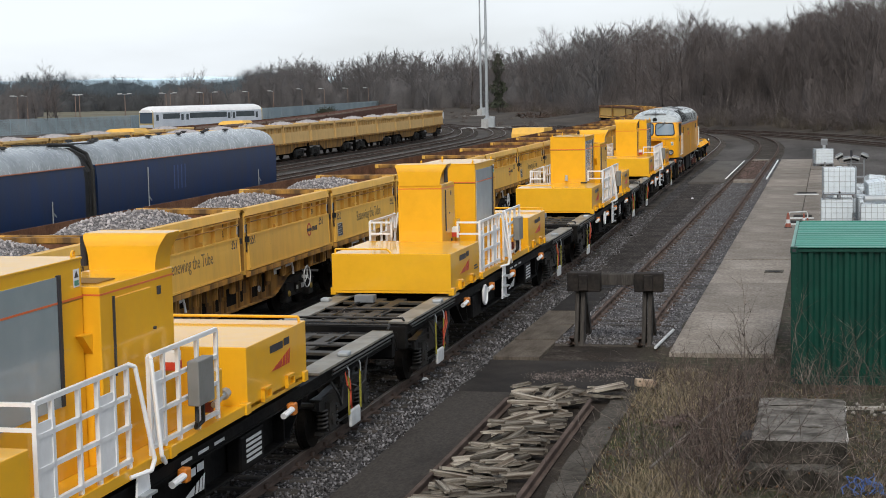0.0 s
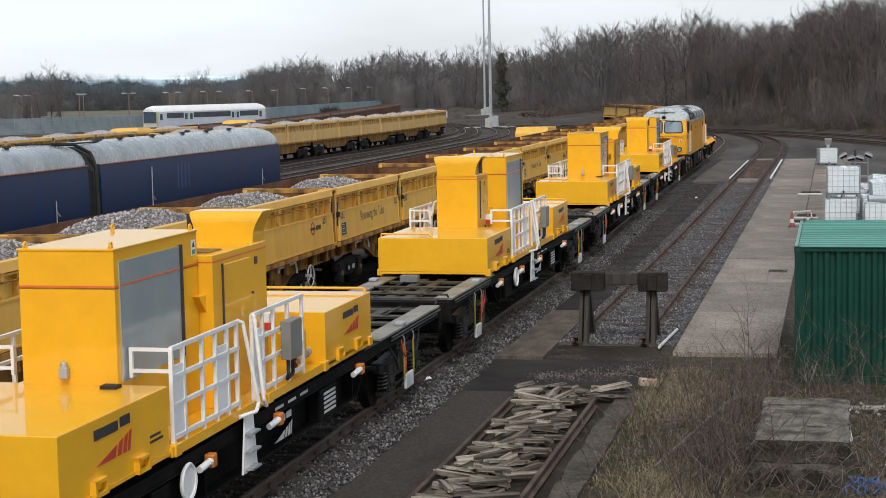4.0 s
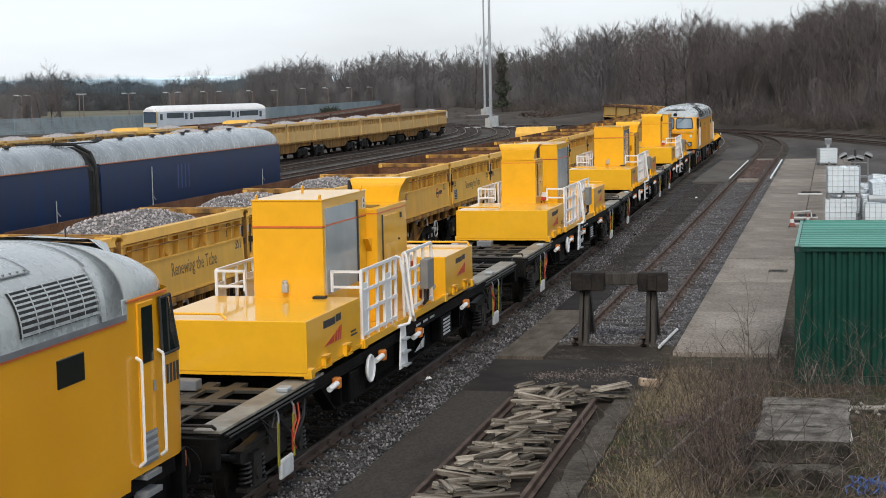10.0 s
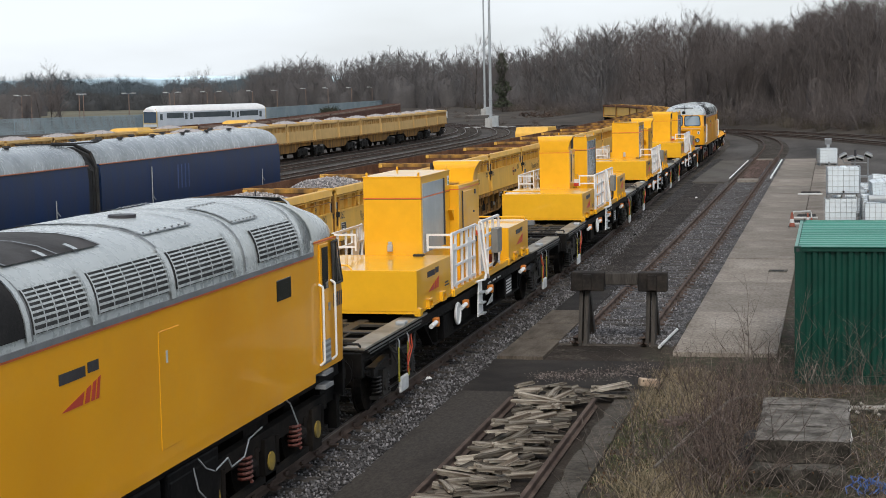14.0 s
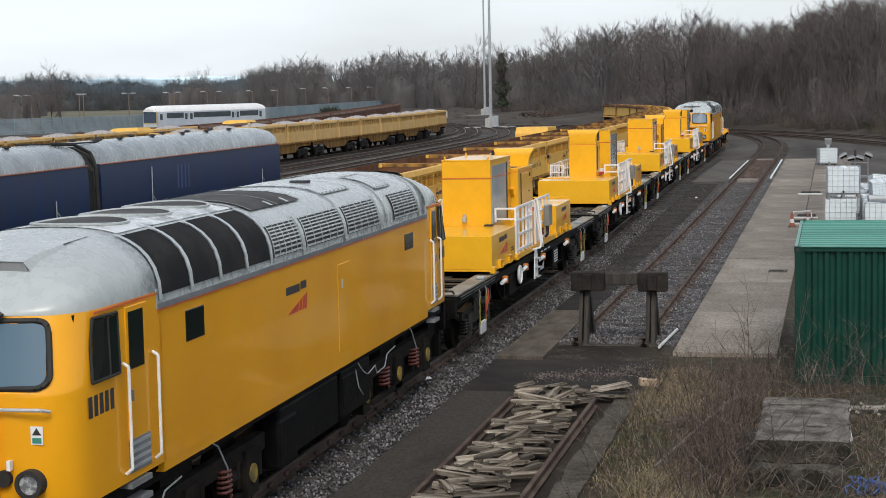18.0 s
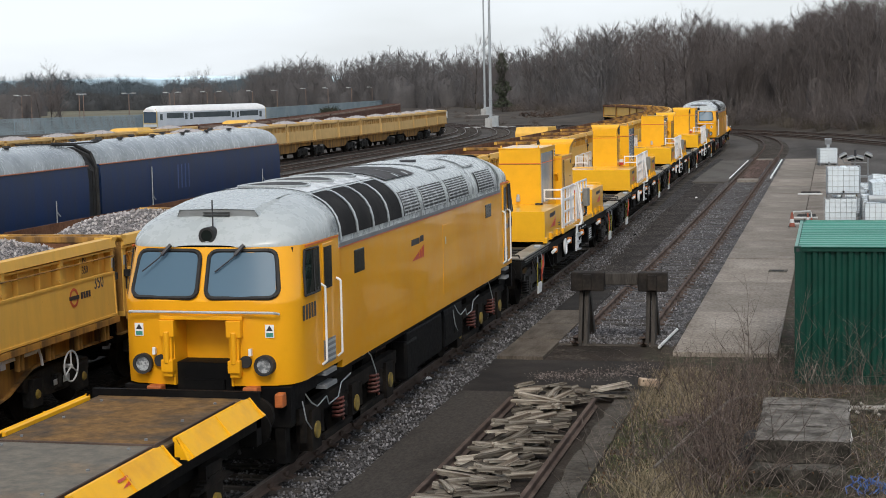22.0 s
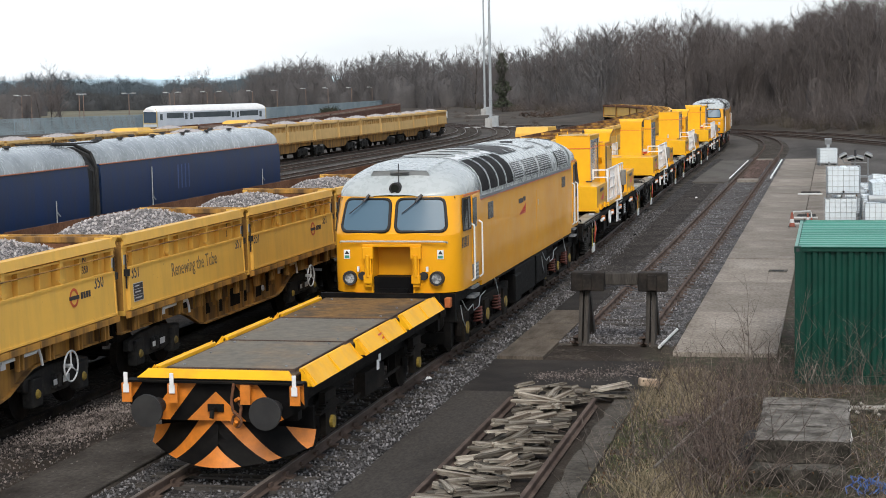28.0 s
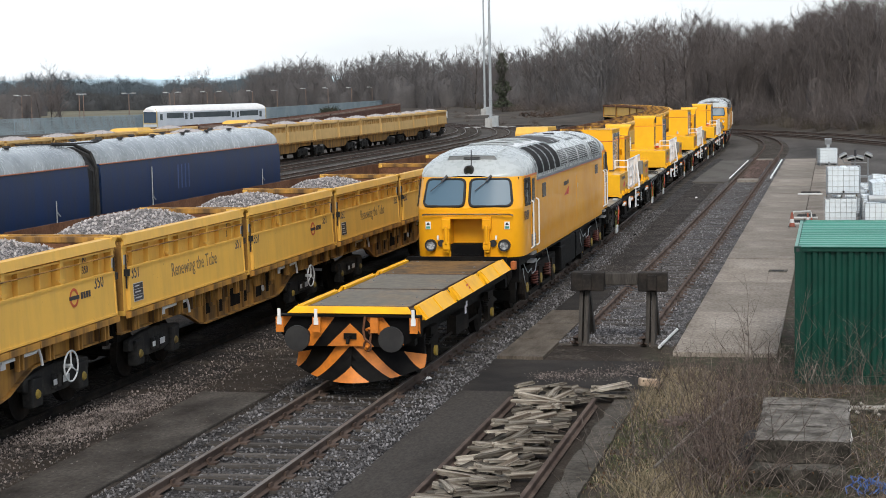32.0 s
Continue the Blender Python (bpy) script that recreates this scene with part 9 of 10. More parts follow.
# ---- scrub: bramble stems, dead grass, small leaves ----
def stem(sh, rr, base, length, lean, r, seg=5, n=3):
    a = rr.uniform(0, 2 * math.pi)
    d = Vector((math.cos(a) * lean, math.sin(a) * lean, 1)).normalized()
    p = Vector(base)
    pts = [p]
    for k in range(seg):
        d = (d + Vector((rr.gauss(0, 0.16), rr.gauss(0, 0.16), -0.12 * lean * k / 2))).normalized()
        p = p + d * length / seg
        pts.append(p)
    for i, (a0, b0) in enumerate(zip(pts, pts[1:])):
        sh.rod(a0, b0, r * (1 - 0.6 * i / seg), n, r * (1 - 0.6 * (i + 1) / seg))
    return pts


def scrub_place(rr):
    while True:
        if rr.random() < 0.08:
            return rr.uniform(6.9, 7.6), rr.uniform(22.8, 27.4)
        x, y = rr.uniform(5.2, 11.0), 17.5 + 13.8 * rr.random()
        if 7.45 < x < 8.95 and 23.3 < y < 27.1:
            continue
        if noise.noise(Vector((x * 0.8, y * 0.6, 7))) > -0.08:
            return x, y


rr = random.Random(21)
brambles, twigs, grass, leaves, bush = Shape(), Shape(), Shape(), Shape(), Shape()
for i in range(430):
    x, y = scrub_place(rr)
    pts = stem(brambles, rr, (x, y, ground_z(x, y) - 0.03), rr.uniform(0.5, 1.35), rr.uniform(0.2, 1.1), rr.uniform(0.004, 0.009))
    for q in pts[2:]:
        if rr.random() < 0.7:
            stem(twigs, rr, q, rr.uniform(0.15, 0.45), rr.uniform(0.4, 1.6), 0.003, 3)
for i in range(400):   # the dense bush beside the old block
    x, y = rr.gauss(7.02, 0.30), rr.uniform(22.3, 28.8)
    pts = stem(bush, rr, (x, y, ground_z(x, y) - 0.03), rr.uniform(0.45, 1.15), rr.uniform(0.1, 0.75), rr.uniform(0.004, 0.008))
    for q in pts[2:]:
        stem(bush, rr, q, rr.uniform(0.12, 0.4), rr.uniform(0.3, 1.3), 0.003, 3)
for i in range(330):   # low dead stems in front of the hardstanding and the container
    x, y = rr.uniform(5.5, 10.5), rr.gauss(31.2, 1.0)
    if y > 33.3 or (x > 7.7 and y > 31.6):
        continue
    pts = stem(bush, rr, (x, y, ground_z(x, y) - 0.03), rr.uniform(0.3, 0.85), rr.uniform(0.1, 0.8), rr.uniform(0.003, 0.006))
    for q in pts[2:]:
        stem(bush, rr, q, rr.uniform(0.1, 0.3), rr.uniform(0.3, 1.3), 0.003, 3)
for i in range(46):   # long stems arching over the old block
    x, y = rr.uniform(6.9, 8.9), rr.uniform(22.6, 23.4)
    pts = stem(brambles, rr, (x, y, ground_z(x, y)), rr.uniform(1.2, 2.6), rr.uniform(0.5, 1.3), rr.uniform(0.005, 0.009), 7)
    for q in pts[3:]:
        stem(twigs, rr, q, rr.uniform(0.15, 0.4), rr.uniform(0.4, 1.6), 0.003, 3)
for i in range(24):   # taller saplings along the container and hardstanding end
    x, y = rr.uniform(6.6, 9.6), rr.uniform(28.5, 32.2)
    pts = stem(brambles, rr, (x, y, ground_z(x, y) - 0.03), rr.uniform(0.9, 2.1), rr.uniform(0.05, 0.35), rr.uniform(0.006, 0.012), 7)
    for q in pts[2:]:
        for k in range(2):
            stem(twigs, rr, q, rr.uniform(0.2, 0.55), rr.uniform(0.5, 1.2), 0.0035, 3)
for i in range(10500):
    pick = rr.random()
    if pick < 0.45:
        x, y = rr.gauss(6.2, 0.7), rr.gauss(29.6, 1.4)
    elif pick < 0.65:
        x, y = rr.gauss(6.35, 0.35), rr.gauss(22.9, 0.9)
    elif pick < 0.75:
        x, y = rr.gauss(5.75, 0.3), rr.gauss(32.3, 0.4)
    else:
        x, y = scrub_place(rr)
    if x < 5.15 or y > 33.2 or (7.45 < x < 8.95 and 23.3 < y < 27.1):
        continue
    z = ground_z(x, y)
    near = max(math.exp(-((x - 6.2) ** 2 + (y - 29.4) ** 2 * 0.3) / 1.2), math.exp(-((x - 6.35) ** 2 + (y - 22.9) ** 2 * 0.5) / 0.5))
    h, a, w = rr.uniform(0.04, 0.16 + 0.2 * near), rr.uniform(0, 6.3), rr.uniform(0.004, 0.008)
    lx, ly = rr.gauss(0, 0.8) * h, rr.gauss(0, 0.8) * h
    c, s = math.cos(a) * w, math.sin(a) * w
    grass.add([(x - c, y - s, z - 0.02), (x + c, y + s, z - 0.02), (x + lx * 0.4 + c * 0.7, y + ly * 0.4 + s * 0.7, z + h * 0.6), (x + lx * 0.4 - c * 0.7, y + ly * 0.4 - s * 0.7, z + h * 0.6), (x + lx, y + ly, z + h)],
              [(0, 1, 2, 3), (3, 2, 4)])
for i in range(9000):
    x, y = scrub_place(rr)
    z = ground_z(x, y) + rr.uniform(0, 0.06) + (rr.uniform(0, 0.4) if rr.random() < 0.12 else 0)
    q = Euler((rr.gauss(0, 0.7), rr.gauss(0, 0.7), rr.uniform(0, 6))).to_matrix()
    s = rr.uniform(0.012, 0.034)
    leaves.add([q @ Vector(v) * s + Vector((x, y, z)) for v in ((-1, 0, 0), (0, -0.6, 0.1), (1, 0, 0), (0, 0.6, 0.1))], [(0, 1, 2, 3)])
tufts = Shape()
for i in range(4500):   # short green grass along the edging and in the hollow
    if i % 2:
        x, y = rr.gauss(5.35, 0.14), rr.uniform(20, 30.5)
    else:
        x, y = rr.gauss(6.0, 0.6), rr.gauss(26.8, 2.6)
    if noise.noise(Vector((x * 1.5, y * 0.9, 3))) < 0.0 or x < 5.16:
        continue
    z, h, a, w = ground_z(x, y), rr.uniform(0.03, 0.11), rr.uniform(0, 6.3), rr.uniform(0.003, 0.007)
    c, s, lx, ly = math.cos(a) * w, math.sin(a) * w, rr.gauss(0, 0.6) * h, rr.gauss(0, 0.6) * h
    tufts.add([(x - c, y - s, z - 0.02), (x + c, y + s, z - 0.02), (x + lx, y + ly, z + h)], [(0, 1, 2)])
MAT["green_grass"] = surface("short_green_grass", (0.080, 0.105, 0.038), (0.115, 0.13, 0.06), 0.8, big=1.3, fine=8, grain=0.25, bump=0.0, island=0.5)
tagged(part("green_tufts", tufts, MAT["green_grass"]), "short dull green grass tufts", "grass", kind="stuff")
tagged(part("bramble_thicket", brambles, MAT["bramble"]), "tangle of bare brown bramble stems", "brambles", kind="stuff")
tagged(part("bramble_bush", bush, MAT["bramble_red"]), "dense reddish-brown leafless bramble bush", "brambles", kind="stuff")
tagged(part("bramble_twigs", twigs, MAT["bramble"]), "fine bare twigs in the brambles", "twigs", kind="stuff")
tagged(part("dry_grass", grass, MAT["straw"]), "straw-coloured dead grass tufts", "grass", kind="stuff")
leaves.m = [rr.randrange(3) for f in leaves.f]
MAT["dead_leaf"] = surface("dead_leaf", (0.085, 0.046, 0.024), (0.14, 0.088, 0.048), 0.85, big=1.3, fine=8, grain=0.25, bump=0.0, island=0.5)
MAT["pale_leaf"] = surface("bleached_leaf", (0.17, 0.13, 0.085), (0.10, 0.082, 0.055), 0.85, big=1.3, fine=8, grain=0.25, bump=0.0, island=0.5)
tagged(part("weed_leaves", leaves, [MAT["weed"], MAT["dead_leaf"], MAT["pale_leaf"]]), "small dull green weeds and brown fallen leaves", "weeds", kind="stuff")


# ---- woods: bare winter trees ----
def grow(seed, H, spread, r0, n1=13, n2=6, fine=10, width=0.02, first=0.25, sides=(6, 4, 3), rmin=0.012):
    """A bare tree: the trunk and, apart, its limbs with fans of fine twigs."""
    rr = random.Random(seed)
    trunk, crown = Shape(), Shape()

    def limb(p, d, length, r, level):
        seg = 6 if level == 0 else 3
        pts = [p]
        wob = (0.05, 0.11, 0.15)[level]
        for k in range(seg):
            d = (d + Vector((rr.gauss(0, wob), rr.gauss(0, wob), 0.03 if level else 0.02))).normalized()
            p = p + d * length / seg
            pts.append(p)
        sh = trunk if level == 0 else crown
        for k, (a, b) in enumerate(zip(pts, pts[1:])):
            sh.rod(a, b, max(r * (1 - 0.8 * k / seg), rmin), sides[level], max(r * (1 - 0.8 * (k + 1) / seg), rmin))
        if level == 2:
            for k in range(fine):
                t = rr.uniform(0.1, 1.0)
                i = min(int(t * seg), seg - 1)
                q = pts[i].lerp(pts[i + 1], t * seg - i)
                dd = (d + Vector((rr.gauss(0, 0.42), rr.gauss(0, 0.42), rr.gauss(0.3, 0.3)))).normalized()
                e = q + dd * length * rr.uniform(0.35, 0.7)
                crown.blade(q, e, width, Vector((rr.gauss(0, 1), rr.gauss(0, 1), rr.gauss(0, 1))))
                m = q.lerp(e, rr.uniform(0.3, 0.7))
                crown.blade(m, m + (dd + Vector((rr.gauss(0, 0.6), rr.gauss(0, 0.6), rr.gauss(0.1, 0.4)))).normalized() * length * rr.uniform(0.25, 0.5), width * 0.7, Vector((rr.gauss(0, 1), rr.gauss(0, 1), rr.gauss(0, 1))))
            return
        n = n1 if level == 0 else n2
        for k in range(n):
            t = first + (1 - first) * (k + rr.random()) / n if level == 0 else rr.uniform(0.2, 1.0)
            i = min(int(t * seg), seg - 1)
            q = pts[i].lerp(pts[i + 1], t * seg - i)
            a = rr.uniform(0, 2 * math.pi)
            side = Vector((math.cos(a), math.sin(a), 0))
            nd = (Vector((0, 0, 1)) * (rr.uniform(0.45, 1.05) if level == 0 else rr.gauss(0.5, 0.3)) + d * 0.35 + side * spread * rr.uniform(0.55, 1.15)).normalized()
            lr = r * (1 - 0.8 * t)
            limb(q, nd, (length * rr.uniform(0.38, 0.54) * (1.15 - 0.5 * t) if level == 0 else length * rr.uniform(0.4, 0.62)), max(lr * 0.6, rmin), level + 1)

    limb(Vector((0, 0, -0.4)), Vector((rr.gauss(0, 0.03), rr.gauss(0, 0.03), 1)), H * 0.76, r0 * 0.75, 0)
    return trunk, crown


KINDS = []
for sd, H, sp, r0, birch in ((1, 12.5, 0.95, 0.20, 0), (2, 11.5, 1.1, 0.22, 0), (3, 13.0, 0.75, 0.17, 0), (4, 10.0, 1.2, 0.18, 0), (5, 12.0, 0.45, 0.11, 1), (6, 11.0, 0.9, 0.15, 0), (7, 13.5, 1.0, 0.24, 0)):
    tr, cr = grow(sd, H, sp, r0, first=0.22 if not birch else 0.42)
    KINDS.append((tr.data("trunk", MAT["birch"] if birch else MAT["bark"], True), cr.data("crown", MAT["twig"]), birch))


def plant(kind, x, y, s, rz, label="bare grey-brown winter tree on the wooded bank", group="trees of the wooded bank"):
    t = thing("tree", label, "tree", group, at=Matrix.LocRotScale((x, y, ground_z(x, y)), Euler((0, 0, rz)), (s, s, s)))
    part("trunk", KINDS[kind][0], None, t)
    part("crown", KINDS[kind][1], None, t)
    return t


rr = random.Random(77)


def along(t):
    """A place on the foot of the wood, t from 0 to 1 over its length, and its inward direction."""
    seg = [(math.hypot(bx - ax, by - ay), (ax, ay), (bx, by)) for (ax, ay), (bx, by) in zip(EDGE, EDGE[1:])]
    d = t * sum(s[0] for s in seg)
    for n, a, b in seg:
        if d <= n:
            k = d / n
            return a[0] + (b[0] - a[0]) * k, a[1] + (b[1] - a[1]) * k, (b[1] - a[1]) / n, -(b[0] - a[0]) / n
        d -= n
    return b[0], b[1], 1, 0


# the skyline of the wood: direction from the bridge and rise of the tree tops
RIDGE = [(-0.532, 0.0126), (-0.492, 0.0158), (-0.452, 0.012), (-0.413, 0.0098), (-0.375, 0.0097), (-0.356, 0.0143), (-0.322, 0.0224), (-0.296, 0.0172),
         (-0.267, 0.0235), (-0.245, 0.0216), (-0.213, 0.0225), (-0.192, 0.0208), (-0.171, 0.0230), (-0.157, 0.0262), (-0.140, 0.0333), (-0.123, 0.0368),
         (-0.106, 0.039), (-0.084, 0.0424), (-0.069, 0.038), (-0.05, 0.0361), (-0.023, 0.0367), (-0.007, 0.045), (0.009, 0.051), (0.03, 0.056), (0.06, 0.058)]
TOPS = [max(v.co.z for v in cr.vertices) for tr, cr, bi in KINDS]

near_trees = 0
while near_trees < 95:
    x, y, nx, ny = along(rr.random() ** 1.6 * 0.62)
    dep = 2 + 60 * rr.random() ** 1.1
    x, y = x + nx * dep + rr.gauss(0, 2), y + ny * dep + rr.gauss(0, 2)
    # only where the bank can be seen
    k = (x - EYE[0]) / y
    if not (-0.30 < k < 0.08):
        continue
    kind = rr.choice((0, 1, 2, 3, 5, 6, 2, 5)) if rr.random() < 0.85 else 4
    s = rr.uniform(0.85, 1.15)
    rise = float(np.interp(k, [q[0] for q in RIDGE], [q[1] for q in RIDGE]))
    plant(kind, x, y, min(s, 0.93 * (EYE[2] + rise * y - ground_z(x, y)) / TOPS[kind]), rr.uniform(0, 6.3))
    near_trees += 1
def ridge_place(k, depth):
    y = 150.0
    while bank_depth(EYE[0] + k * y, y) < depth and y < 620:
        y += 3.0
    rise = float(np.interp(k, [q[0] for q in RIDGE], [q[1] for q in RIDGE]))
    return EYE[0] + k * y, y, EYE[2] + rise * y


for i in range(150):
    k = rr.uniform(-0.17, 0.05) if i % 3 else rr.uniform(-0.08, 0.05)
    x, y, top = ridge_place(k, rr.uniform(5, 45))
    kind = rr.choice((0, 1, 6, 5, 3, 0, 6))
    s = (top - ground_z(x, y)) / TOPS[kind] * rr.uniform(0.92, 1.06)
    if y < 600 and s > 0.35:
        plant(kind, x, y, min(s, 1.7), rr.uniform(0, 6.3))
for x, y, s, k in ((-9.8, 216, 1.08, 6), (-6.9, 217, 1.04, 6), (-12.5, 219, 0.98, 0), (-44.9, 331, 1.35, 2), (-72.3, 380, 1.4, 0), (-4, 215, 0.98, 1)):
    plant(k, x, y, s, k + x, "tall bare tree standing above the wood", "tall trees on the skyline")
for i in range(16):
    x = rr.uniform(-4.5, 7)
    plant(4, x, 203 + rr.uniform(-3, 9) - 0.5 * x, rr.uniform(0.62, 0.9), rr.uniform(0, 6), "slender pale birch at the edge of the wood", "birches of the wood edge")
ivy_tree = plant(2, -60.5, 352, 1.2, 1.0, "tree clad in dark ivy beside the masts", "tall trees on the skyline")
ivy = Shape()
for i in range(1100):
    z = rr.uniform(1.0, 10.5)
    a, w = rr.uniform(0, 6.3), (2.0 - 0.12 * z) * rr.random() ** 0.5 * (0.8 + 0.4 * math.sin(z * 1.7))
    q = Euler((rr.uniform(0, 6), rr.uniform(0, 6), rr.uniform(0, 6))).to_matrix()
    ivy.add([q @ Vector(v) * rr.uniform(0.15, 0.3) + Vector((w * math.cos(a), w * math.sin(a), z)) for v in ((-1, 0, 0), (0, -0.8, 0.2), (1, 0, 0), (0, 0.8, 0.2))], [(0, 1, 2, 3)])
tagged(part("ivy_leaves", ivy, MAT["ivy"], ivy_tree, "dark evergreen ivy leaves"), kind="stuff")


def joined(name, label, mesh_list, places, mat):
    """Many alike plants joined into one mesh."""
    vs, fs, base = [], [], 0
    packs = []
    for me in mesh_list:
        co = np.empty(len(me.vertices) * 3, np.float32)
        me.vertices.foreach_get("co", co)
        packs.append((co.reshape(-1, 3), [tuple(p.vertices) for p in me.polygons]))
    for kind, x, y, z, s, rz in places:
        co, pf = packs[kind]
        c, q = math.cos(rz) * s, math.sin(rz) * s
        out = np.stack([co[:, 0] * c - co[:, 1] * q + x, co[:, 0] * q + co[:, 1] * c + y, co[:, 2] * s + z], 1)
        vs.append(out)
        fs += [tuple(base + i for i in f) for f in pf]
        base += len(co)
    me = bpy.data.meshes.new(name)
    me.from_pydata(np.concatenate(vs).tolist(), [], fs)
    me.materials.append(mat)
    return tagged(part(name, me, None), label, "woods", kind="stuff")


# simpler trees for the distance
FAR = []
for sd in range(5):
    tr, cr = grow(100 + sd, 11.0 + sd, 0.8, 0.25, n1=8, n2=4, fine=5, width=0.055, first=0.08, sides=(4, 3, 3), rmin=0.03)
    tr.add(cr.v, cr.f)
    FAR.append(tr.data("far_tree", MAT["twig"]))
places = []
FAR_TOPS = [max(v.co.z for v in me.vertices) for me in FAR]
RISE = lambda k: float(np.interp(k, [q[0] for q in RIDGE], [q[1] for q in RIDGE]))


def behind_fence(k):
    """A place in the wood behind the far fence in the direction k, with the height of its tree tops."""
    y = min(ridge_place(k, 2)[1], rr.uniform(425, 470)) + 90 * rr.random()
    return EYE[0] + k * y, y, EYE[2] + RISE(k) * y


for i in range(190):
    k = rr.uniform(-0.362, -0.13)
    x, y, top = behind_fence(k)
    q = rr.randrange(5)
    places.append((q, x, y, ground_z(x, y), min(max((top - ground_z(x, y)) / FAR_TOPS[q] * rr.uniform(0.80, 1.10), 0.4), 1.7), rr.uniform(0, 6)))
joined("far_woods", "distant belt of bare brown winter trees", FAR, places, MAT["mid_twig"])
joined_places = []
for i in range(70):   # crowns above the belt across the fields
    k, y = rr.uniform(-0.58, -0.385), rr.uniform(560, 680)
    q = rr.randrange(5)
    joined_places.append((q, EYE[0] + k * y, y, -0.3, min((EYE[2] + y * RISE(k)) / FAR_TOPS[q] * rr.uniform(0.85, 1.08), 1.8), rr.uniform(0, 6)))
joined("belt_crowns", "bare crowns above the distant belt, haze in their colour", FAR, joined_places, MAT["haze_twig"])
thick = []
bush_sh = []
for sd in range(4):
    sh, r2 = Shape(), random.Random(300 + sd)
    for i in range(42):
        a, d = r2.uniform(0, 6.3), r2.random() ** 0.5 * 1.5
        p = Vector((d * math.cos(a), d * math.sin(a), -0.2))
        dr = Vector((r2.gauss(0, 0.45), r2.gauss(0, 0.45), 1)).normalized()
        L = r2.uniform(1.4, 3.6)
        m1 = p + dr * L * 0.55
        e1 = m1 + (dr + Vector((r2.gauss(0, 0.3), r2.gauss(0, 0.3), 0))).normalized() * L * 0.45
        sh.rod(p, m1, 0.012, 3, 0.007)
        sh.blade(m1, e1, 0.014, Vector((r2.gauss(0, 1), r2.gauss(0, 1), 0)))
        for k in range(11):
            q = p.lerp(m1, r2.uniform(0.25, 1.0))
            sh.blade(q, q + (dr + Vector((r2.gauss(0, 1.1), r2.gauss(0, 1.1), r2.gauss(0, 0.5)))).normalized() * L * r2.uniform(0.2, 0.45), 0.018, Vector((r2.gauss(0, 1), r2.gauss(0, 1), r2.gauss(0, 1))))
    bush_sh.append(sh.data("bush", MAT["twig"]))
for i in range(420):
    x, y, nx, ny = along(rr.random() ** 1.5 * 0.62)
    dep = 0.5 + (62 * rr.random() ** 1.3 if i % 3 else 9 * rr.random())
    x, y = x + nx * dep, y + ny * dep
    k = (x - EYE[0]) / y
    if -0.32 < k < 0.09:
        thick.append((rr.randrange(4), x, y, ground_z(x, y), rr.uniform(0.8, 1.9), rr.uniform(0, 6)))
joined("undergrowth", "dense brown leafless undergrowth on the bank", bush_sh, thick, MAT["twig"])

def thicket(name, label, spots, mat, seed, fuzz=420, wide=0.045, core=0.55):
    """Closed rounded shrubs with a fuzz of fine twigs standing out of them."""
    r2 = random.Random(seed)
    sh = Shape()
    for x, y, z, r, h in spots:
        nu, nv = 13, 7
        q = r2.uniform(0, 100)
        rings = []
        for j in range(nv):
            b = math.pi / 2 * j / (nv - 1)
            ring = []
            for i in range(nu):
                a = 2 * math.pi * i / nu
                k = 1 + 0.30 * noise.noise(Vector((2 * math.cos(a) + q, 2 * math.sin(a), 2.2 * b))) + r2.uniform(-0.07, 0.07)
                ring.append((x + core * r * k * math.cos(a) * math.cos(b) ** 0.6, y + core * r * k * math.sin(a) * math.cos(b) ** 0.6, z - 0.4 + core * h * k * math.sin(b)))
            rings.append(ring)
        sh.loft(rings)
        for i in range(fuzz):
            a, b = r2.uniform(math.pi, 2 * math.pi), math.asin(r2.random())
            k = r2.uniform(core, 1.06)
            p0 = Vector((x + r * k * math.cos(a) * math.cos(b) ** 0.6, y + r * k * math.sin(a) * math.cos(b) ** 0.6, z - 0.4 + h * k * math.sin(b)))
            d = Vector((math.cos(a) * 0.45 + r2.gauss(0, 0.35), r2.gauss(0, 0.3), 0.9 + r2.gauss(0, 0.3))).normalized()
            L = r2.uniform(0.08, 0.22) * (h + 3)
            sh.blade(p0 - d * L * 0.5, p0 + d * L * 0.6, r2.uniform(0.6, 1.2) * wide, Vector((r2.gauss(0, 0.3), 1, r2.gauss(0, 0.3))))
    return tagged(part(name, sh, mat, smooth=True), label, "woods", kind="stuff")


spots = []
for i in range(340):
    k = rr.uniform(-0.20, 0.075)
    x, y, top = ridge_place(k, rr.uniform(3, 48))
    if y > 600:
        continue
    zg = ground_z(x, y)
    h = max(1.5, (top - zg) * rr.uniform(0.45, 1.0) * float(np.interp(k, (-0.2, -0.14, -0.03, 0.0, 0.08), (0.85, 0.52, 0.50, 0.72, 0.92))))
    spots.append((x, y, zg, h * rr.uniform(0.30, 0.48), h))
thicket("wood_thicket", "dense closed brown winter thicket on the bank", spots, MAT["thicket"], 41)
spots = []
for i in range(200):   # low shrubs along the foot of the wood
    x, y, nx, ny = along(rr.uniform(0.02, 0.32))
    dep = rr.uniform(-0.5, 7)
    if -0.22 < (x - EYE[0]) / y < 0.09:
        h = rr.uniform(0.8, 2.4)
        spots.append((x + nx * dep, y + ny * dep, ground_z(x + nx * dep, y + ny * dep), h * rr.uniform(0.5, 0.9), h))
thicket("wood_edge_shrubs", "low brown leafless shrubs at the foot of the wood", spots, MAT["edge_shrub"], 43, 200, 0.035)
spots = []
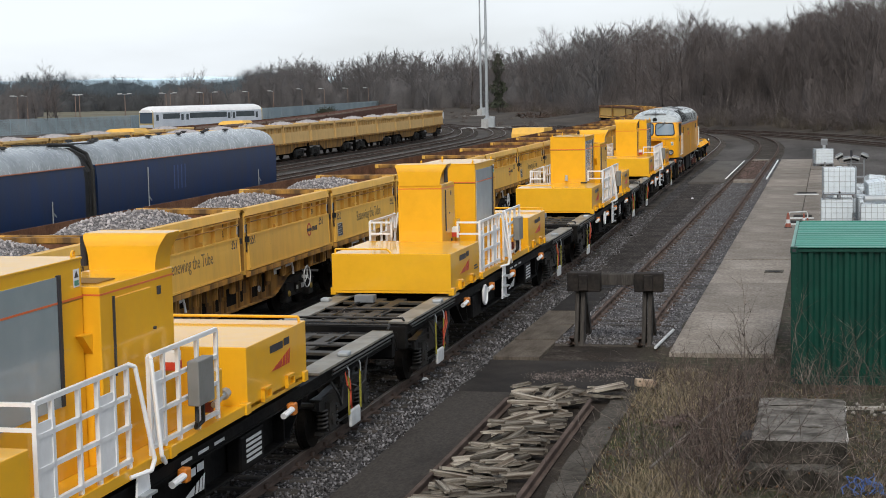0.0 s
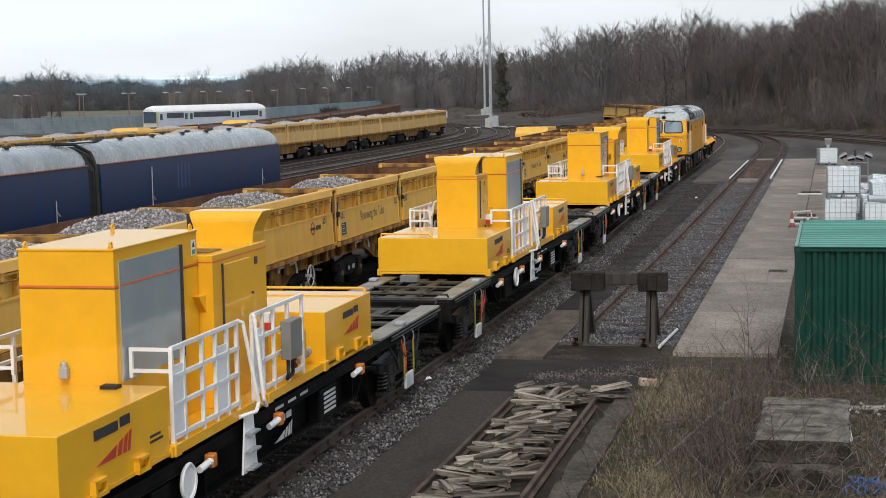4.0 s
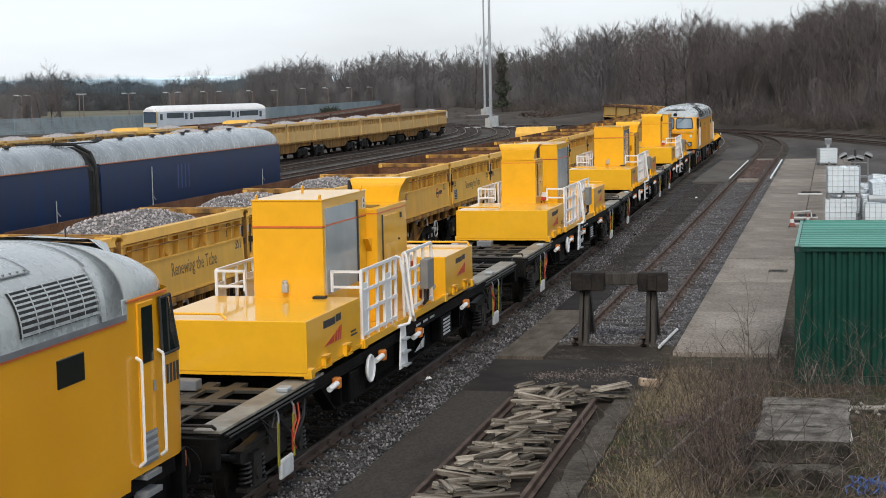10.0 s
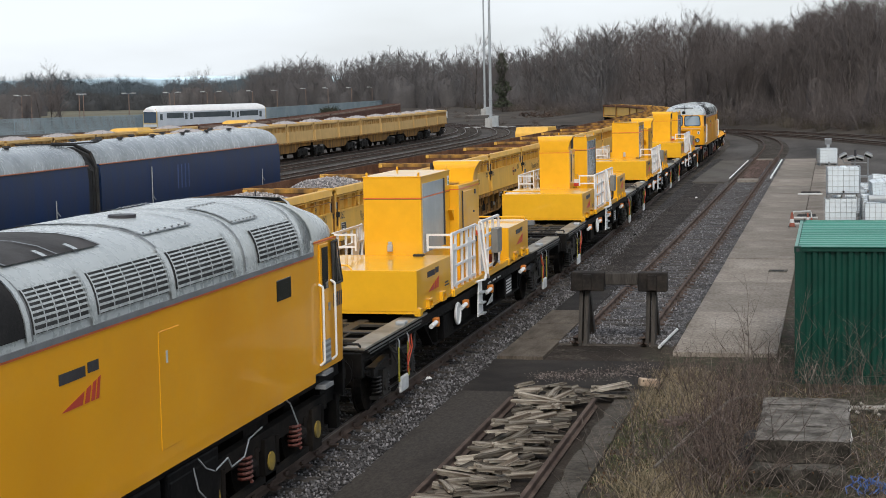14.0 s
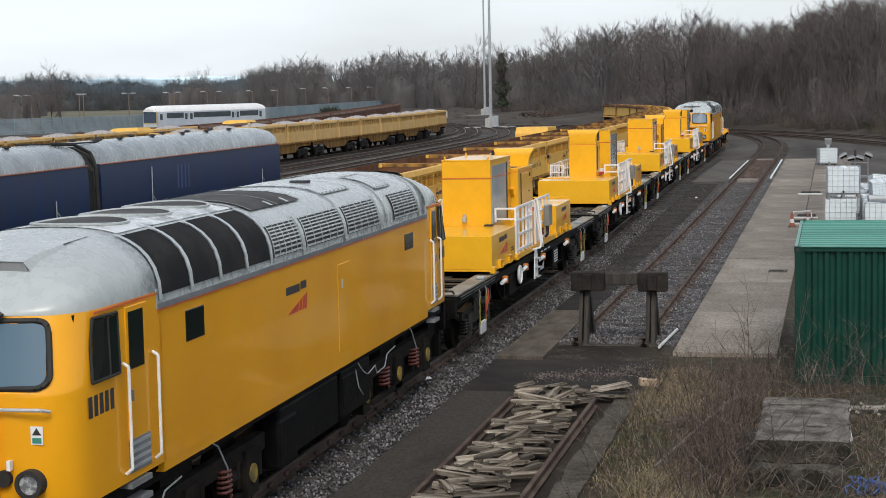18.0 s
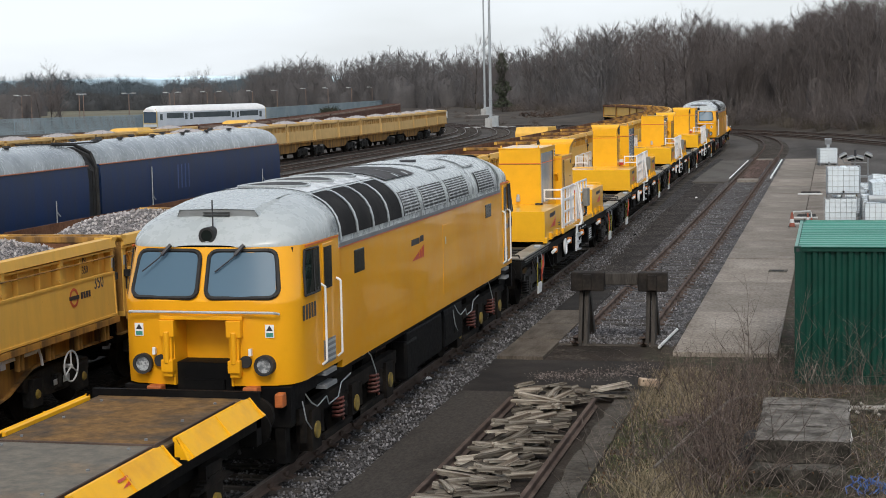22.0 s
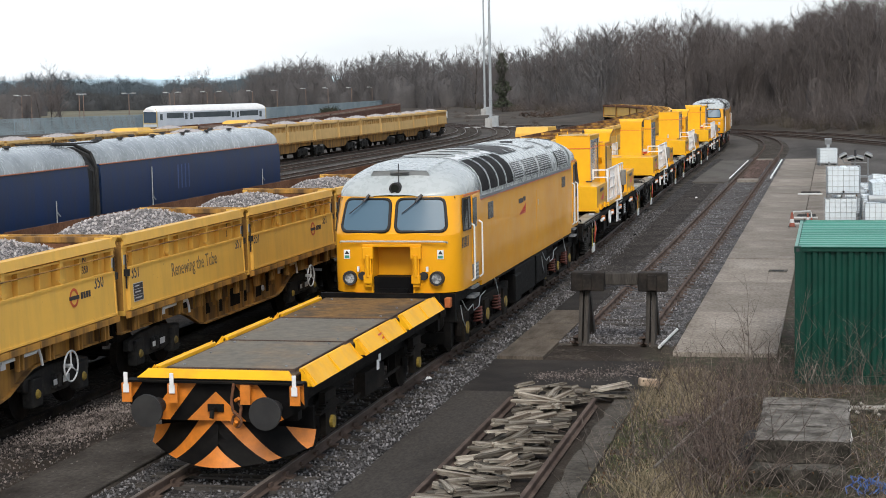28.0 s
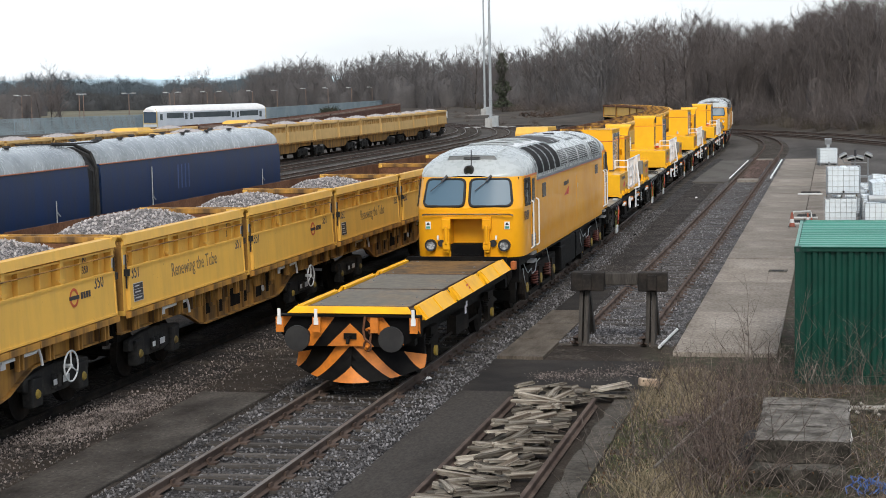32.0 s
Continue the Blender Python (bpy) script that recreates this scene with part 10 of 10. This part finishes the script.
for i in range(330):   # wood behind the far fence
    k = rr.uniform(-0.372, -0.13)
    x, y, top = behind_fence(k)
    zg = ground_z(x, y)
    h = max(1.5, (top - zg) * (rr.uniform(0.35, 0.6) if i % 3 else rr.uniform(0.65, 0.92)))
    spots.append((x, y + 6, zg, h * rr.uniform(0.38, 0.55), h))
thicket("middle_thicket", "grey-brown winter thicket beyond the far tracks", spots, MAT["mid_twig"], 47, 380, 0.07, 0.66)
spots = []
for i in range(150):   # tree belt across the fields on the open side
    y = rr.uniform(590, 700)
    k = rr.uniform(-0.60, -0.335)
    h = (EYE[2] + RISE(k) * y + 0.4) * rr.uniform(0.72, 0.98)
    spots.append((EYE[0] + k * y, y, -0.4, h * rr.uniform(0.45, 0.75), h))
thicket("far_thicket", "distant belt of winter trees, blue-grey haze in its colour", spots, MAT["haze_twig"], 53, 330, 0.085, 0.75)
spots = []
for i in range(130):   # lower hedge before the belt
    y = rr.uniform(505, 560)
    k = rr.uniform(-0.60, -0.36)
    h = (EYE[2] + RISE(k) * y + 0.4) * rr.uniform(0.35, 0.62)
    spots.append((EYE[0] + k * y, y, -0.4, h * rr.uniform(0.6, 0.9), h))
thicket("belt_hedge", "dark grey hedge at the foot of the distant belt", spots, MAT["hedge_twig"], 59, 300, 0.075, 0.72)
spots = []
for i in range(70):   # nearer wood beside the field
    y = rr.uniform(345, 420)
    k = -0.505 - 0.10 * rr.random()
    h = (EYE[2] + RISE(k) * y + 0.4) * (rr.uniform(0.35, 0.6) if i % 2 else rr.uniform(0.7, 0.95))
    spots.append((EYE[0] + k * y, y, -0.4, h * rr.uniform(0.35, 0.5), h))
for k, y in ((-0.395, 470), (-0.402, 474), (-0.388, 476), (-0.410, 478), (-0.378, 480)):   # dark crown before the hills
    spots.append((EYE[0] + k * y, y, -0.4, 4.5, EYE[2] + y * (0.0135 - 0.25 * abs(k + 0.396))))
thicket("fence_wood", "dark bare wood close behind the fence", spots, MAT["mid_twig"], 61, 360, 0.06, 0.6)
thicket("yard_bush", "dark evergreen bush before the fence", [(-92.5, 331, -0.2, 2.6, 2.2), (-94.8, 338, -0.2, 2.4, 2.4), (-91.0, 326, -0.2, 1.8, 1.6)], MAT["bush_green"], 67, 500, 0.05, 0.8)
low = []
for i in range(90):
    k = rr.uniform(-0.33, -0.10)
    y = rr.uniform(225, 420)
    x = EYE[0] + k * y
    if bank_depth(x, y) > -22 and bank_depth(x, y) < 2:
        low.append((rr.randrange(4), x, y, -0.3, rr.uniform(0.3, 0.6), rr.uniform(0, 6)))
for i in range(120):   # scrub along the foot of the wood
    x, y, nx, ny = along(rr.uniform(0.02, 0.30))
    dep = rr.uniform(-2.5, 4)
    if -0.2 < (x - EYE[0]) / y < 0.09:
        low.append((rr.randrange(4), x + nx * dep, y + ny * dep, ground_z(x + nx * dep, y + ny * dep), rr.uniform(0.3, 0.8), rr.uniform(0, 6)))
if low:
    joined("trackside_scrub", "low brown scrub beside the far tracks", bush_sh, low, MAT["bramble"])

field = Shape().loft([[(-300, 372, -0.12), (-128, 366, -0.12)], [(-350, 503, -0.11), (-180, 503, -0.11)]], close=False)
tagged(part("field", field, MAT["field"]), "pale winter grass field beyond the fence", "field", kind="structure")
# two nearer trees before the belt
for x, y, s, kd in ((-113.5, 250, 0.72, 1), (-120, 262, 0.86, 3), (-118, 255, 0.80, 6), (-121, 252, 0.72, 3), (-116, 247, 0.74, 1), (-120.5, 330, 0.85, 0)):
    plant(kd, x, y, s, x + y, "dark bare tree standing beyond the fence", "trees beyond the fence")

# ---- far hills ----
# The hills glow: aerial haze is painted in as pale blue emission.
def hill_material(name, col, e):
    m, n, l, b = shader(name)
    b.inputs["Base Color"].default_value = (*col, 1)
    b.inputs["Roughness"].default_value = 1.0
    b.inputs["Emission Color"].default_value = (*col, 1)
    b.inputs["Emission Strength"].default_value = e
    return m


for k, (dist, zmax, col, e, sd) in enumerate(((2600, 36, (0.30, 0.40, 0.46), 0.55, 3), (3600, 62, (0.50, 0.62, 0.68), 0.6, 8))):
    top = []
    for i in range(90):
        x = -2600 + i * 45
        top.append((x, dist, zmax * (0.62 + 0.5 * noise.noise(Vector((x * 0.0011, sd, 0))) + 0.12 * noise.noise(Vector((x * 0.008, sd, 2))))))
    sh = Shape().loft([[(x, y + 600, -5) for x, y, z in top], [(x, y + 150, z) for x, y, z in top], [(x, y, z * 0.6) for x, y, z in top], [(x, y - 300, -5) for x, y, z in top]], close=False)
    tagged(part("backdrop", sh, hill_material("haze_glow_hill", col, e), smooth=True), "distant hills glowing pale blue with painted haze", "hills", kind="structure")


# ---- what moves ----
def motions():
    for ob, offset, turned in MOVERS:
        walk(ob, train_poses(main_x, offset, turned))
    for ob, offset, turned in MOVERS:
        for wh in [o for o in ob.children if "roll" in o]:
            r = wh["roll"]
            y, z = wh.location.y, wh.location.z
            rows = []
            s0, s1 = S_ROWS[0][1], S_ROWS[-1][1]
            n = 44
            tt = [i * 32.0 / (n * 2) for i in range(n * 2 + 1)]
            for t in tt:
                s = float(np.interp(t, [a for a, _ in S_ROWS], [b for _, b in S_ROWS]))
                rows.append((t, Matrix.Translation((0, y, z)) @ Matrix.Rotation(-(s - s0) / r * (-1 if turned else 1), 4, "X")))
            walk(wh, rows)


motions()
